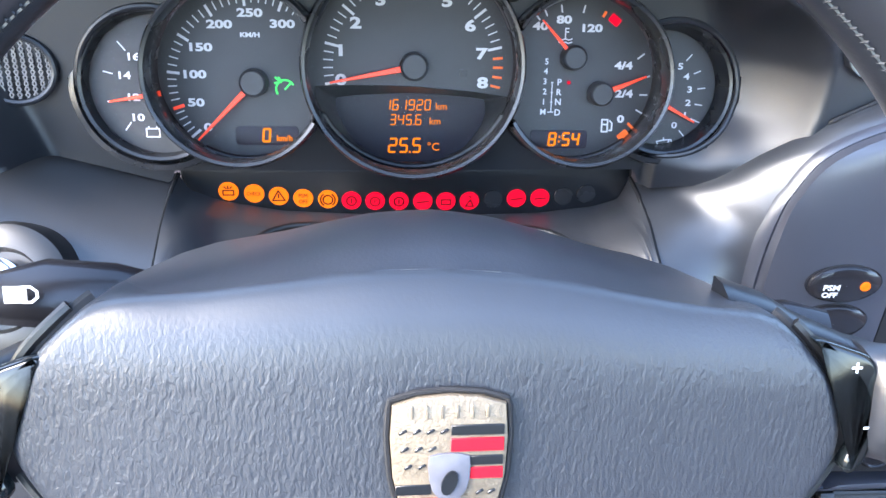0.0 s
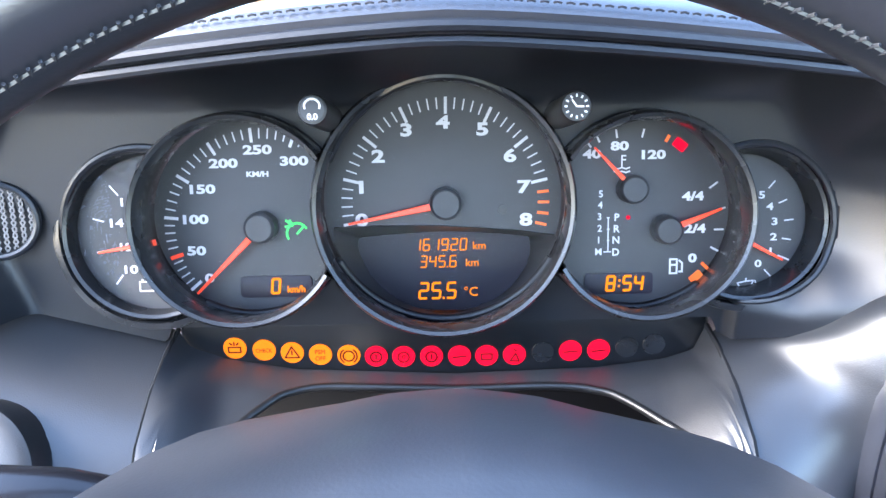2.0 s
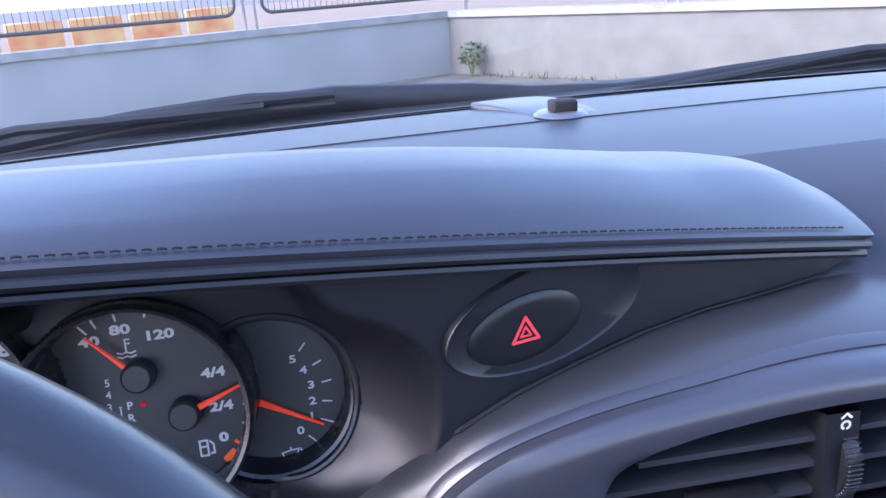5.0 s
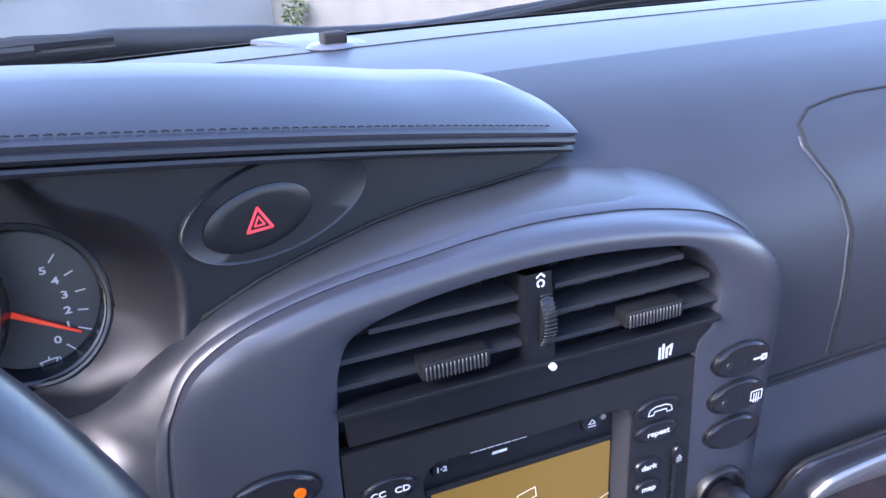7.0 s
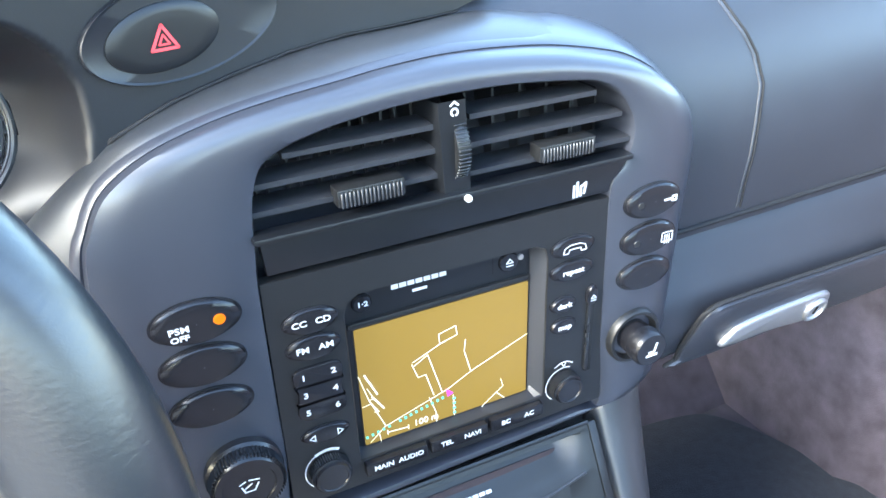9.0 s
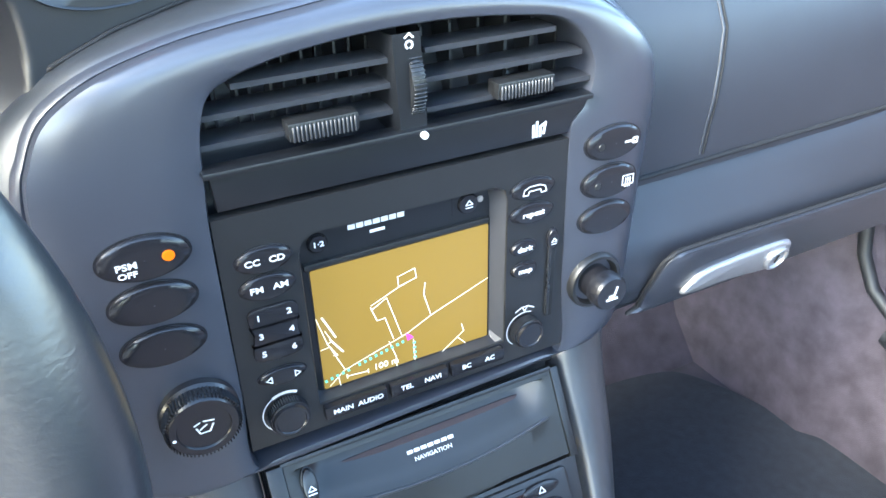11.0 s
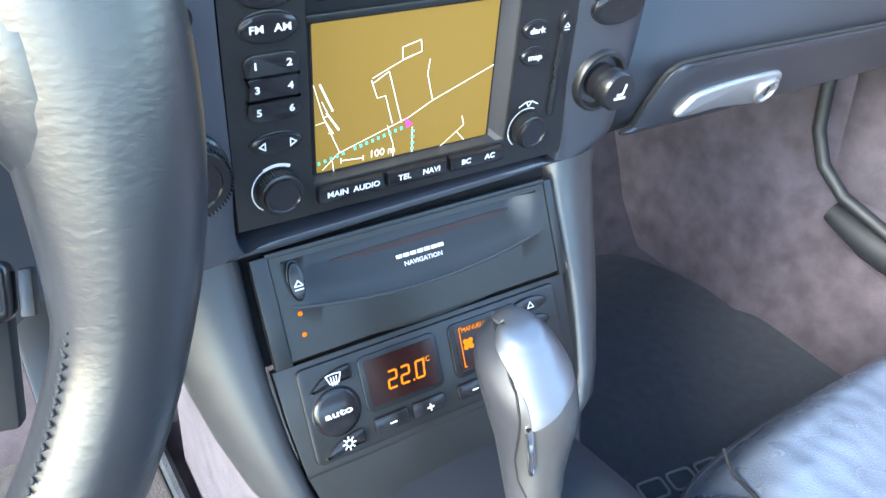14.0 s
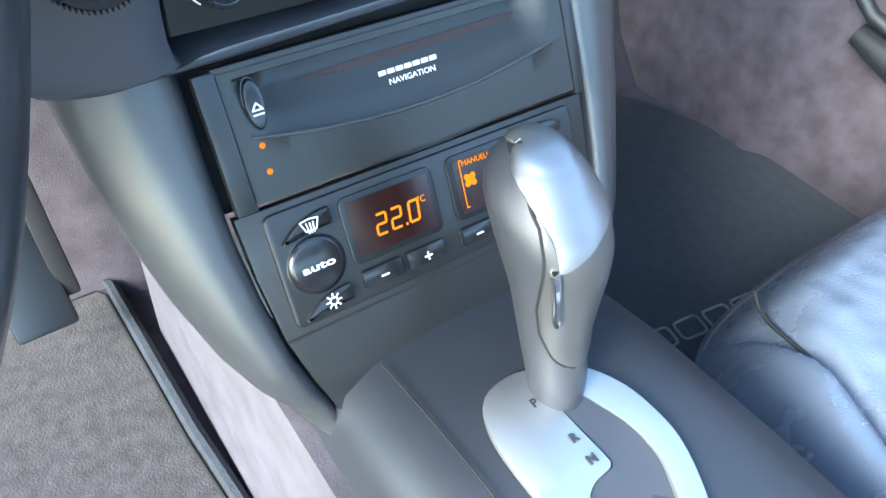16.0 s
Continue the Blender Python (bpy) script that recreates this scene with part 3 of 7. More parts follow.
GAUGE_INV = [(m.inverted(), x, y, r) for m, x, y, r in GAUGE_HOLES]


def solid(i, j):
    p = Vector(secs[i][j])
    for m, x, y, r in GAUGE_INV:
        q = m @ p
        if (q.x - x) ** 2 + (q.y - y) ** 2 < (r - 0.00002) ** 2:
            return False
    return True


panel = part("binnacle_face", loft(secs, keep=solid), M_FACE, dashboard, "dark binnacle panel round the gauges")
panel.data.set_sharp_from_angle(angle=radians(175))

# rolled edge of the panel round each gauge
for k, (m, x, y, r) in enumerate(GAUGE_HOLES):
    run, runs = [], []
    for a in frange(0, 2 * math.pi, 181):
        back, front = -0.03, 0.10
        for _ in range(24):
            h = (back + front) / 2
            p = m @ Vector((x + r * math.cos(a), y + r * math.sin(a), h))
            if p.y > face_y(p.x, p.z):
                back = h
            else:
                front = h
        covered = any((i @ p - Vector((hx, hy, (i @ p).z))).length < hr - 0.001 for n, (i, hx, hy, hr) in enumerate(GAUGE_INV) if n != k)
        if covered or p.z < low_edge(p.x) + 0.001 or p.z > lip(p.x)[1] - 0.008:
            if len(run) > 3:
                runs.append(run)
            run = []
        else:
            run.append(p)
    if len(run) > 3:
        runs.append(run)
    for run in runs:
        for _ in range(4):
            run = run[:1] + [(p + 2 * q + r2) / 4 for p, q, r2 in zip(run, run[1:], run[2:])] + run[-1:]
        part("gauge_lip", tube(run, 0.0016, 8), M_FACE, panel)

part("lower_groove", tube([(0.142, 0.370, 0.8415), (0.1655, 0.3625, 0.848), (0.19, 0.349, 0.867), (0.2128, 0.3295, 0.8896), (0.2369, 0.3347, 0.8982), (0.2622, 0.3404, 0.9036), (0.2894, 0.3468, 0.908), (0.3188, 0.3539, 0.9101), (0.3512, 0.3622, 0.9095), (0.3876, 0.3718, 0.9096), (0.4054, 0.3767, 0.9085)], [0.0016, 0.0015, 0.0013, 0.0011, 0.0009, 0.0008, 0.0007, 0.0006, 0.0006, 0.0006, 0.0005], 8), M_GAP, dashboard)

# knee panels below, in three pieces with seams between
KNEE = [(0.0, 0.0), (-0.018, -0.003), (-0.04, -0.010), (-0.062, -0.022), (-0.08, -0.042), (-0.09, -0.07), (-0.094, -0.11), (-0.09, -0.17), (-0.085, -0.2)]


def knee_row(x):
    z0 = interp(x, [(-0.37, 0.925), (-0.30, 0.91), (-0.22, 0.88), (-0.16, 0.857), (-0.107, 0.843), (-0.06, 0.828), (0.10, 0.826), (0.1376, 0.8405), (0.1655, 0.8475), (0.19, 0.8662), (0.2128, 0.8885), (0.24, 0.898)])[0]
    y0 = interp(x, [(-0.37, 0.36), (-0.2, 0.372), (-0.107, 0.377), (0.1376, 0.377), (0.16, 0.366), (0.1941, 0.352), (0.213, 0.338), (0.24, 0.335)])[0]
    f = 1 - 0.8 * smooth01((x - 0.128) / 0.062)
    return [(x, y0 + 0.004 + dy * f, z0 + dz) for dy, dz in KNEE]


part("knee_panel", loft([knee_row(x) for x in frange(-0.37, -0.1075, 30)]), M_KNEE, dashboard)


def column_pt(x, s):
    """A point of the panel under the warning lamps; s counts down its profile."""
    z0 = interp(x, [(-0.1065, 0.843), (-0.1015, 0.834), (-0.085, 0.8275), (-0.0535, 0.8215), (0.02, 0.8175), (0.086, 0.8192), (0.118, 0.823), (0.1318, 0.8275), (0.1366, 0.840)])[0]
    k = min(int(s), len(KNEE) - 2)
    f = s - k
    dy = KNEE[k][0] + (KNEE[k + 1][0] - KNEE[k][0]) * f
    dz = KNEE[k][1] + (KNEE[k + 1][1] - KNEE[k][1]) * f
    near = max(1 - (x + 0.1065) / 0.028, 1 - (0.1366 - x) / 0.028, 0.0)
    level = 0.843 if x < 0 else 0.8405
    z0 += (level - z0) * smooth01(near) * smooth01(s / 2.5)
    return Vector((x, 0.3805 + dy, z0 + dz))


def notch(x):
    """How far down the profile the opening for the steering column begins."""
    table = [(-0.1065, 8), (-0.1035, 8), (-0.100, 4.6), (-0.094, 3.5), (-0.081, 2.4), (-0.069, 1.6), (-0.060, 1.05), (-0.052, 0.75), (-0.04, 0.6), (0.015, 0.55), (0.066, 0.6),
                      (0.082, 0.75), (0.094, 1.1), (0.104, 1.6), (0.119, 2.4), (0.129, 3.4), (0.1335, 4.6), (0.1350, 8), (0.1366, 8)]
    reach_x = min(0.008, (x + 0.1065) * 0.5, (0.1366 - x) * 0.5)
    return sum(interp(x + reach_x * k / 4, table)[0] for k in range(-4, 5)) / 9


rows = []
for x in frange(-0.1065, 0.1366, 110):
    n = notch(x)
    e = column_pt(x, n)
    rows.append([column_pt(x, s) for s in frange(0, n, 20)] + [e + Vector((0, 0.001, -0.0025)), e + Vector((0, 0.004, -0.004)), e + Vector((0, 0.03, -0.006))])
part("column_panel", loft(rows), M_KNEE, dashboard)
for side, x in (("left", -0.107), ("right", 0.1373)):
    part("panel_gap", tube([(x, 0.3805 + dy + 0.0022, (0.843 if side == "left" else 0.8405) + dz - 0.001) for dy, dz in KNEE], 0.0014, 6), M_GAP, dashboard)
# added black plate that stands in for the shade inside the column opening
part("column_shade_plate", box((0.26, 0.004, 0.17), pose(0.015, 0.428, 0.765), 0.001), M_GAP, dashboard, "black plate that gives the column opening its shade")
part("column_rim", tube([column_pt(x, notch(x)) + Vector((0, 0.0008, -0.0012)) for x in frange(-0.098, 0.132, 90)], 0.0020, 10), M_PANEL, dashboard, "rounded lip round the steering column")

# lower passenger panels, set back from the console's face
BACK = Matrix.Translation((0.19, 0.02, 0.96)) @ Matrix.Scale(1.03, 4) @ Matrix.Translation((-0.19, -0.02, -0.96))
bm = loft([[(x, y + back + 0.008 * (1 - smooth01((x - 0.50) / 0.30)) * smooth01((z - 0.735) / 0.012), z) for y, z in ((0.335, 0.7790), (0.3245, 0.7780), (0.3180, 0.7750), (0.3135, 0.7695), (0.3090, 0.757), (0.3035, 0.740), (0.2985, 0.722), (0.302, 0.70), (0.318, 0.682), (0.345, 0.672), (0.45, 0.668))] for x, back in [(x, 0.0) for x in frange(0.472, 1.03, 26)]])
bm.transform(BACK)
part("lower_pad", bm, M_TOPPAD, dashboard)
part("pad_groove", tube([(x, 0.3256, 0.7705) for x in frange(0.478, 1.03, 24)], 0.0017, 8), M_GAP, dashboard, "dark groove between the pads")
lid = smooth_outline([(0.5085, 0.7320), (0.53, 0.7345), (0.62, 0.731), (0.85, 0.722), (0.99, 0.716), (0.995, 0.69), (0.98, 0.680), (0.70, 0.684), (0.51, 0.688), (0.499, 0.694), (0.5015, 0.715)], 5)
rows = []
for f, d in ((1.0, 0.0), (0.997, -0.0035), (0.985, -0.005), (0.9, -0.0055), (0.5, -0.0055), (0.02, -0.0055)):
    rows.append([(0.75 + (p.x - 0.75) * f, 0.296 + d + 0.30 * (0.722 - (0.708 + (p.y - 0.708) * f)), 0.708 + (p.y - 0.708) * f) for p in lid])
rows = [[BACK @ Vector(p) for p in row] for row in rows]
lid_ob = part("glove_box_lid", loft(rows, closed=True), M_DASH, dashboard, "grey-blue glove box lid")
part("lid_gap", tube([BACK @ Vector((0.75 + (p.x - 0.75) * 1.002, 0.2945 + 0.30 * (0.722 - p.y), 0.708 + (p.y - 0.708) * 1.03)) for p in lid], 0.0016, 6, closed=True), M_GAP, lid_ob)
hl = [(0.5287, 0.6965), (0.5330, 0.7055), (0.5410, 0.7125), (0.565, 0.7150), (0.595, 0.7150), (0.616, 0.7135), (0.6225, 0.7075), (0.6215, 0.6965), (0.612, 0.6890), (0.600, 0.6895), (0.585, 0.6920), (0.565, 0.6945), (0.545, 0.6945)]
hm = BACK @ pose(0.0, 0.3010, 0.7, 90 - -16.7, 0, 0)
handle = part("lid_handle", plate([(p.x, p.y) for p in smooth_outline([(x, z - 0.7) for x, z in hl], 4)], 0.007, hm, 0.0025, seg=3), M_SILVER, lid_ob, "satin silver glove box handle")
part("lock_barrel", lathe([(0.0100, 0.005), (0.0100, 0.0085), (0.0090, 0.0095), (0.0076, 0.0095), (0.0070, 0.008), (0, 0.008)], hm @ Matrix.Translation((0.6105, 0.0005, 0)), 32), M_SILVER, lid_ob)
part("key_slot", box((0.0016, 0.007, 0.001), hm @ Matrix.Translation((0.6105, 0.0005, 0.0083))), M_GAP, lid_ob)

# ---------- centre console ----------
console = thing("centre_console", "blue-grey centre console surround with vents and switches", "console")


OUTER = [(0.3514, 0.9041), (0.379, 0.9027), (0.4086, 0.8992), (0.4405, 0.8921), (0.4578, 0.8859), (0.4766, 0.8745), (0.4895, 0.8612), (0.4949, 0.8505), (0.4983, 0.8299), (0.4958, 0.7935), (0.4939, 0.761), (0.4911, 0.7157), (0.482, 0.6893), (0.4375, 0.6803), (0.346, 0.677), (0.2505, 0.6736), (0.205, 0.6771), (0.1948, 0.7053), (0.1897, 0.756), (0.1882, 0.8068), (0.1912, 0.8455), (0.1957, 0.8598), (0.2033, 0.8728), (0.2152, 0.8818), (0.2309, 0.8887), (0.2534, 0.8945), (0.2764, 0.8981), (0.3002, 0.9005), (0.3252, 0.9031)]
INNER = [(0.3496, 0.8909), (0.3775, 0.8903), (0.4072, 0.8872), (0.4229, 0.8842), (0.4365, 0.8759), (0.4453, 0.8624), (0.446, 0.85), (0.4421, 0.8385), (0.4375, 0.8333), (0.4341, 0.8247), (0.4346, 0.7821), (0.4356, 0.7327), (0.438, 0.6868), (0.4182, 0.686), (0.346, 0.6835), (0.2706, 0.6809), (0.252, 0.6802), (0.253, 0.7273), (0.2532, 0.7576), (0.2535, 0.7879), (0.2541, 0.8213), (0.2554, 0.8375), (0.2566, 0.8544), (0.2592, 0.8669), (0.2638, 0.8761), (0.2737, 0.8813), (0.2856, 0.8846), (0.2981, 0.8871), (0.3233, 0.8899)]
so = smooth_outline(OUTER)
si = smooth_outline(INNER)
rings = []
cen = Vector((PX, 0.79))
SKEW = 0.0314      # the console is turned a little towards the driver


def edge_y(x, z):
    return 0.306 + 0.018 * max(0.0, (x - 0.192) / 0.31) ** 1.5 - SKEW * (x - PX)


def band(p, f, d):
    f = 1 + (f - 1) * (1 + 0.9 * smooth01((0.245 - p.x) / 0.04) * smooth01((0.862 - p.y) / 0.04))
    return (cen.x + (p.x - cen.x) * f, edge_y(p.x, p.y) + d, cen.y + (p.y - cen.y) * (f if p.y > 0.70 else 1))


for f, d in ((1.12, 0.085), (1.075, 0.034), (1.055, 0.021), (1.035, 0.0115), (1.018, 0.0056), (1.010, 0.0042), (1.0055, 0.0046), (1.001, 0.0022)):
    row = []
    for p in so:
        w = smooth01((p.x - 0.40) / 0.045)      # shallow beside the swoop, full depth beyond it
        row.append(band(p, min(f, 1.03 + 0.09 * w), min(d, 0.012 + 0.073 * w)))
    rings.append(row)
for f, y, k in ((0.0, 0.3055, 0.9), (0.06, 0.3035, 0.45), (0.18, 0.3022, 0.2), (0.4, 0.3018, 0.05), (0.7, 0.302, 0.0), (0.92, 0.3027, 0.0), (0.985, 0.304, 0.0), (1.0, 0.3065, 0.0), (1.0, 0.345, 0.0)):
    row = []
    for p, q in zip(so, si):
        x = p.x + (q.x - p.x) * f
        flat = y - SKEW * (x - PX)
        row.append((x, flat + (edge_y(p.x, p.y) - flat) * k, p.y + (q.y - p.y) * f))
    rings.append(row)
part("surround", loft(rings, closed=True), M_CONSOLE, console, "soft-painted arched console surround")

# leather swoop that runs from under the hood down between the binnacle and the console
SWOOP = [band(Vector(OUTER[4]), 1.12, 0.085), band(Vector(OUTER[3]), 1.10, 0.065), (0.405, 0.3767, 0.9075), (0.3876, 0.3718, 0.9086), (0.3512, 0.3622, 0.9085), (0.3188, 0.3539, 0.9091), (0.2894, 0.3468, 0.907), (0.2622, 0.3404, 0.9026), (0.2369, 0.3347, 0.8972), (0.2128, 0.3305, 0.8886),
         (0.195, 0.336, 0.876), (0.179, 0.346, 0.861), (0.1655, 0.357, 0.849), (0.150, 0.369, 0.8425), (0.1385, 0.376, 0.8390), (0.138, 0.352, 0.834), (0.138, 0.325, 0.8195), (0.138, 0.305, 0.800), (0.138, 0.296, 0.773), (0.138, 0.2925, 0.733), (0.138, 0.295, 0.67)]
SWOOP_FOOT = [OUTER[k] for k in (4, 3, 2, 1, 0, 28, 27, 26, 25, 24, 23, 22, 21, 20)] + [(0.190, 0.836), (0.1888, 0.822), (0.1886, 0.805), (0.1888, 0.785), (0.190, 0.763), (0.1925, 0.735), (0.202, 0.69)]
rows = []
for t3, foot in zip(SWOOP, SWOOP_FOOT):
    a3, b3 = Vector(t3), Vector(band(Vector(foot), 1.022, 0.0085))
    c3 = (a3 + b3) / 2 + Vector((-0.003, -0.005, 0.006)) * min(1.0, (a3 - b3).length / 0.05)
    if foot[0] > 0.42:
        c3 = Vector(band(Vector(foot), 1.058, 0.020))
    rows.append([a3 * (1 - f) ** 2 + c3 * 2 * f * (1 - f) + b3 * f * f for f in frange(0.0, 1.0, 18)])
fine_rows = []
for i in range(len(rows) - 1):
    p0, p1, p2, p3 = rows[max(0, i - 1)], rows[i], rows[i + 1], rows[min(len(rows) - 1, i + 2)]
    for t in (0.0, 0.25, 0.5, 0.75):
        fine_rows.append([0.5 * (2 * b + (c - a) * t + (2 * a - 5 * b + 4 * c - d) * t * t + (3 * b - a - 3 * c + d) * t ** 3) for a, b, c, d in zip(p0, p1, p2, p3)])
part("swoop", loft(fine_rows + rows[-1:]), M_KNEE, dashboard, "dark leather swoop beside the console")

PF = pose(PX, 0.304, 0.755, 90, 0, -1.8)       # radio plane: local x right, y up, z to the driver
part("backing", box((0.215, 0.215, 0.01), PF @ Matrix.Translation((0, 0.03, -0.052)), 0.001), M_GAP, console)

# air vents above the radio
vent = thing("centre_air_vent", "twin black centre air vents with slats and a thumb wheel", "air vent")
ledge = [(-0.0895, 0.0895), (-0.088, 0.0705), (0.088, 0.0705), (0.0895, 0.076), (0.099, 0.086), (0.099, 0.0895)]
part("lower_fascia", plate(ledge, 0.006, PF @ Matrix.Translation((0, 0, -0.006)), 0.001), M_BLACK, vent)
part("ledge", box((0.19, 0.003, 0.01), PF @ Matrix.Translation((0.003, 0.0895, 0.0)), 0.001), M_BLACK, vent)
MV = PF @ Matrix.Translation((0, 0, -0.004))
for side, x0, x1 in ((-1, None, -0.0055), (1, 0.0105, None)):
    for k, yy in enumerate((0.1221, 0.1110, 0.0990) if side < 0 else (0.1236, 0.1104, 0.0965)):
        half = (0.074, 0.090, 0.096)[k]
        a, b = (-half, x1) if side < 0 else (x0, half + 0.004)
        secs = []
        for x in frange(a, b, 7):
            prof = [(yy - 0.0012, 0.002), (yy + 0.0012, 0.002), (yy + 0.0016, -0.004), (yy + 0.0008, -0.016), (yy - 0.0008, -0.016), (yy - 0.0016, -0.004)]
            secs.append([MV @ Vector((x, y, z)) for y, z in prof])
        part("slat", loft(secs, closed=True, caps=True), M_SLAT, vent)
    # upright vanes behind the slats
    for i in range(5):
        x = side * (0.017 + i * 0.0155) + 0.0025
        part("vane", box((0.0012, 0.034, 0.014), MV @ Matrix.Translation((x, 0.112, -0.027)) @ Matrix.Rotation(radians(-14), 4, "Y"), 0.0004, 1), M_SLAT, vent)
    gx = -0.0394 if side < 0 else 0.0595
    grip = part("slat_grip", box((0.031, 0.008, 0.01), MV @ Matrix.Translation((gx, 0.1005, 0.003)), 0.001), M_PANEL, vent, "ribbed slat grip")
    for i in range(16):
        part("rib", box((0.0009, 0.0068, 0.0012), MV @ Matrix.Translation((gx - 0.0135 + i * 0.0018, 0.0998, 0.0083)), 0.0003, 1), M_LIGHTPANEL, grip)
    for i in range(6):
        xv = (-0.083 + i * 0.0148) if side < 0 else (0.018 + i * 0.0148)
        outl = [(0.0, 0.128), (-0.010, 0.128), (-0.02, 0.122), (-0.014, 0.112), (-0.022, 0.105), (-0.012, 0.093), (0.0, 0.093)]
        part("vane", loft([[MV @ Vector((xv + s, y, z - 0.018)) for z, y in outl] for s in (-0.0006, 0.0006)], closed=True, caps=True), M_PANEL, vent)
part("divider", loft([[PF @ Vector((x0 + (y - 0.089) * -0.05, y, z)) for x0, z in ((-0.006, -0.03), (-0.0055, -0.002), (-0.004, 0.0015), (0.009, 0.0015), (0.0105, -0.002), (0.011, -0.03))] for y in frange(0.0885, 0.1335, 6)]), M_BLACK, vent)
bm = lathe([(0.0, -0.003), (0.017, -0.003), (0.018, 0.0), (0.017, 0.003), (0.0, 0.003)], PF @ Matrix.Translation((0.0042, 0.1100, -0.012)) @ Matrix.Rotation(radians(90), 4, "Y"), 56)
tw = part("thumb_wheel", bm, M_PANEL, vent, "ribbed vent thumb wheel")
for i in range(-8, 9):
    a = i * 0.105
    part("rib", box((0.006, 0.0007, 0.0012), PF @ Matrix.Translation((0.0042, 0.1100 + 0.0182 * math.sin(a), -0.012 + 0.0182 * math.cos(a))) @ Matrix.Rotation(-a, 4, "X"), 0.0002, 1), M_RING, tw)
part("open_mark", lathe([(0, 0.002), (0.0017, 0.002), (0.0017, 0)], PF @ Matrix.Translation((0.0054, 0.0883, 0.0045)), 20), M_WHITE, vent)
part("flow_symbol", strokes([[(0.0014 + 0.0016 * math.cos(a), 0.1285 + 0.0016 * math.sin(a)) for a in frange(-1.2, 4.2, 10)], [(-0.0005, 0.1315), (0.0014, 0.1332), (0.0033, 0.1315)]], 0.0009, PF, 0.0019), M_WHITE, vent)
part("seat_heat_symbol", strokes([[(0.0665, 0.0725), (0.0665, 0.0785)], [(0.0685, 0.0725), (0.0685, 0.080)], [(0.0705, 0.0725), (0.0705, 0.0775), (0.0735, 0.079), (0.0725, 0.0735)]], 0.0014, PF, 0.0003), M_WHITE, vent)

# radio and map screen
radio = thing("navigation_radio", "black car radio with a lit amber map screen and oval buttons", "car radio")
body = [(-0.0925, 0.0675), (-0.0945, -0.0665), (0.0935, -0.0665), (0.0905, 0.0675)]
POCKET_C = (-0.0015, 0.0)
pocket = [(-0.0565, 0.040), (-0.0565, -0.0500), (0.0530, -0.0500), (0.0530, 0.040), (0.0515, 0.0465), (0.046, 0.0495), (-0.049, 0.0500), (-0.0545, 0.0465)]
pocket_floor = [(-0.0550, 0.0385), (-0.0550, -0.0508), (0.0485, -0.0508), (0.0485, 0.0385), (0.047, 0.0445), (0.042, 0.0475), (-0.048, 0.0480), (-0.053, 0.0445)]


def reach(outline, c, a):
    """Where a ray from c at the angle a leaves a closed outline."""
    d = Vector((math.cos(a), math.sin(a)))
    best = None
    for p, q in zip(outline, outline[1:] + outline[:1]):
        e = Vector((q[0] - p[0], q[1] - p[1]))
        w = Vector((p[0] - c[0], p[1] - c[1]))
        den = d.x * e.y - d.y * e.x
        if abs(den) < 1e-12:
            continue
        t = (w.x * e.y - w.y * e.x) / den
        u = (w.x * d.y - w.y * d.x) / den
        if t > 0 and -1e-6 <= u <= 1 + 1e-6 and (best is None or t > best):
            best = t
    return (c[0] + d.x * best, c[1] + d.y * best)


turns = sorted([2 * math.pi * i / 120 for i in range(120)] + [math.atan2(y - POCKET_C[1], x - POCKET_C[0]) % (2 * math.pi) for x, y in body + pocket])
edge_o = [Vector(reach(body, POCKET_C, a)) for a in turns]
edge_p = [Vector(reach(pocket, POCKET_C, a)) for a in turns]
edge_f = [Vector(reach(pocket_floor, POCKET_C, a)) for a in turns]
rows = []
for f, z in ((1.0, -0.0065), (1.0, -0.0014), (0.985, -0.0004), (0.5, -0.0002), (0.012, -0.0002), (0.0, -0.0012)):
    rows.append([PF @ Vector((p.x + (o.x - p.x) * f, p.y + (o.y - p.y) * f, z)) for o, p in zip(edge_o, edge_p)])
part("fascia", loft(rows, closed=True), M_PANEL, radio)
# same plastic as the fascia; the lit look is put into the grey
bz = part("screen_pocket", loft([[PF @ Vector((p.x + (q.x - p.x) * f, p.y + (q.y - p.y) * f, z)) for p, q in zip(edge_p, edge_f)] for f, z in ((0.0, -0.0012), (0.1, -0.0022), (0.9, -0.0095), (1.0, -0.0106))], closed=True), M_LIGHTPANEL, radio, "wall of the sunken screen, its grey lightened to look lit")
part("screen_frame", plate([(p.x, p.y) for p in edge_f], 0.002, PF @ Matrix.Translation((0, 0, -0.0126))), M_BLACK, radio, "black plate round the screen")
SC = (-0.0016, -0.0130)
part("screen_recess", plate(rrect(0.1, 0.0755, 0.001, x=SC[0], y=SC[1]), 0.0004, PF @ Matrix.Translation((0, 0, -0.0106)), 0.0), M_GAP, bz)
part("brow", box((0.101, 0.0035, 0.0030), PF @ Matrix.Translation((-0.0030, 0.0268, -0.0098)), 0.001), M_PANEL, bz)
screen = part("screen", plate(rrect(0.098, 0.074, 0.0008, x=SC[0], y=SC[1]), 0.0004, PF @ Matrix.Translation((0, 0, -0.0102))), M_SCREEN, radio, "lit amber map screen")
MS = PF @ Matrix.Translation((SC[0], SC[1], -0.0095))


def on_screen(u, v):
    """From shares of the screen (0..1 from top left) to its plane."""
    return ((u - 0.5) * 0.098, (0.5 - v) * 0.074)


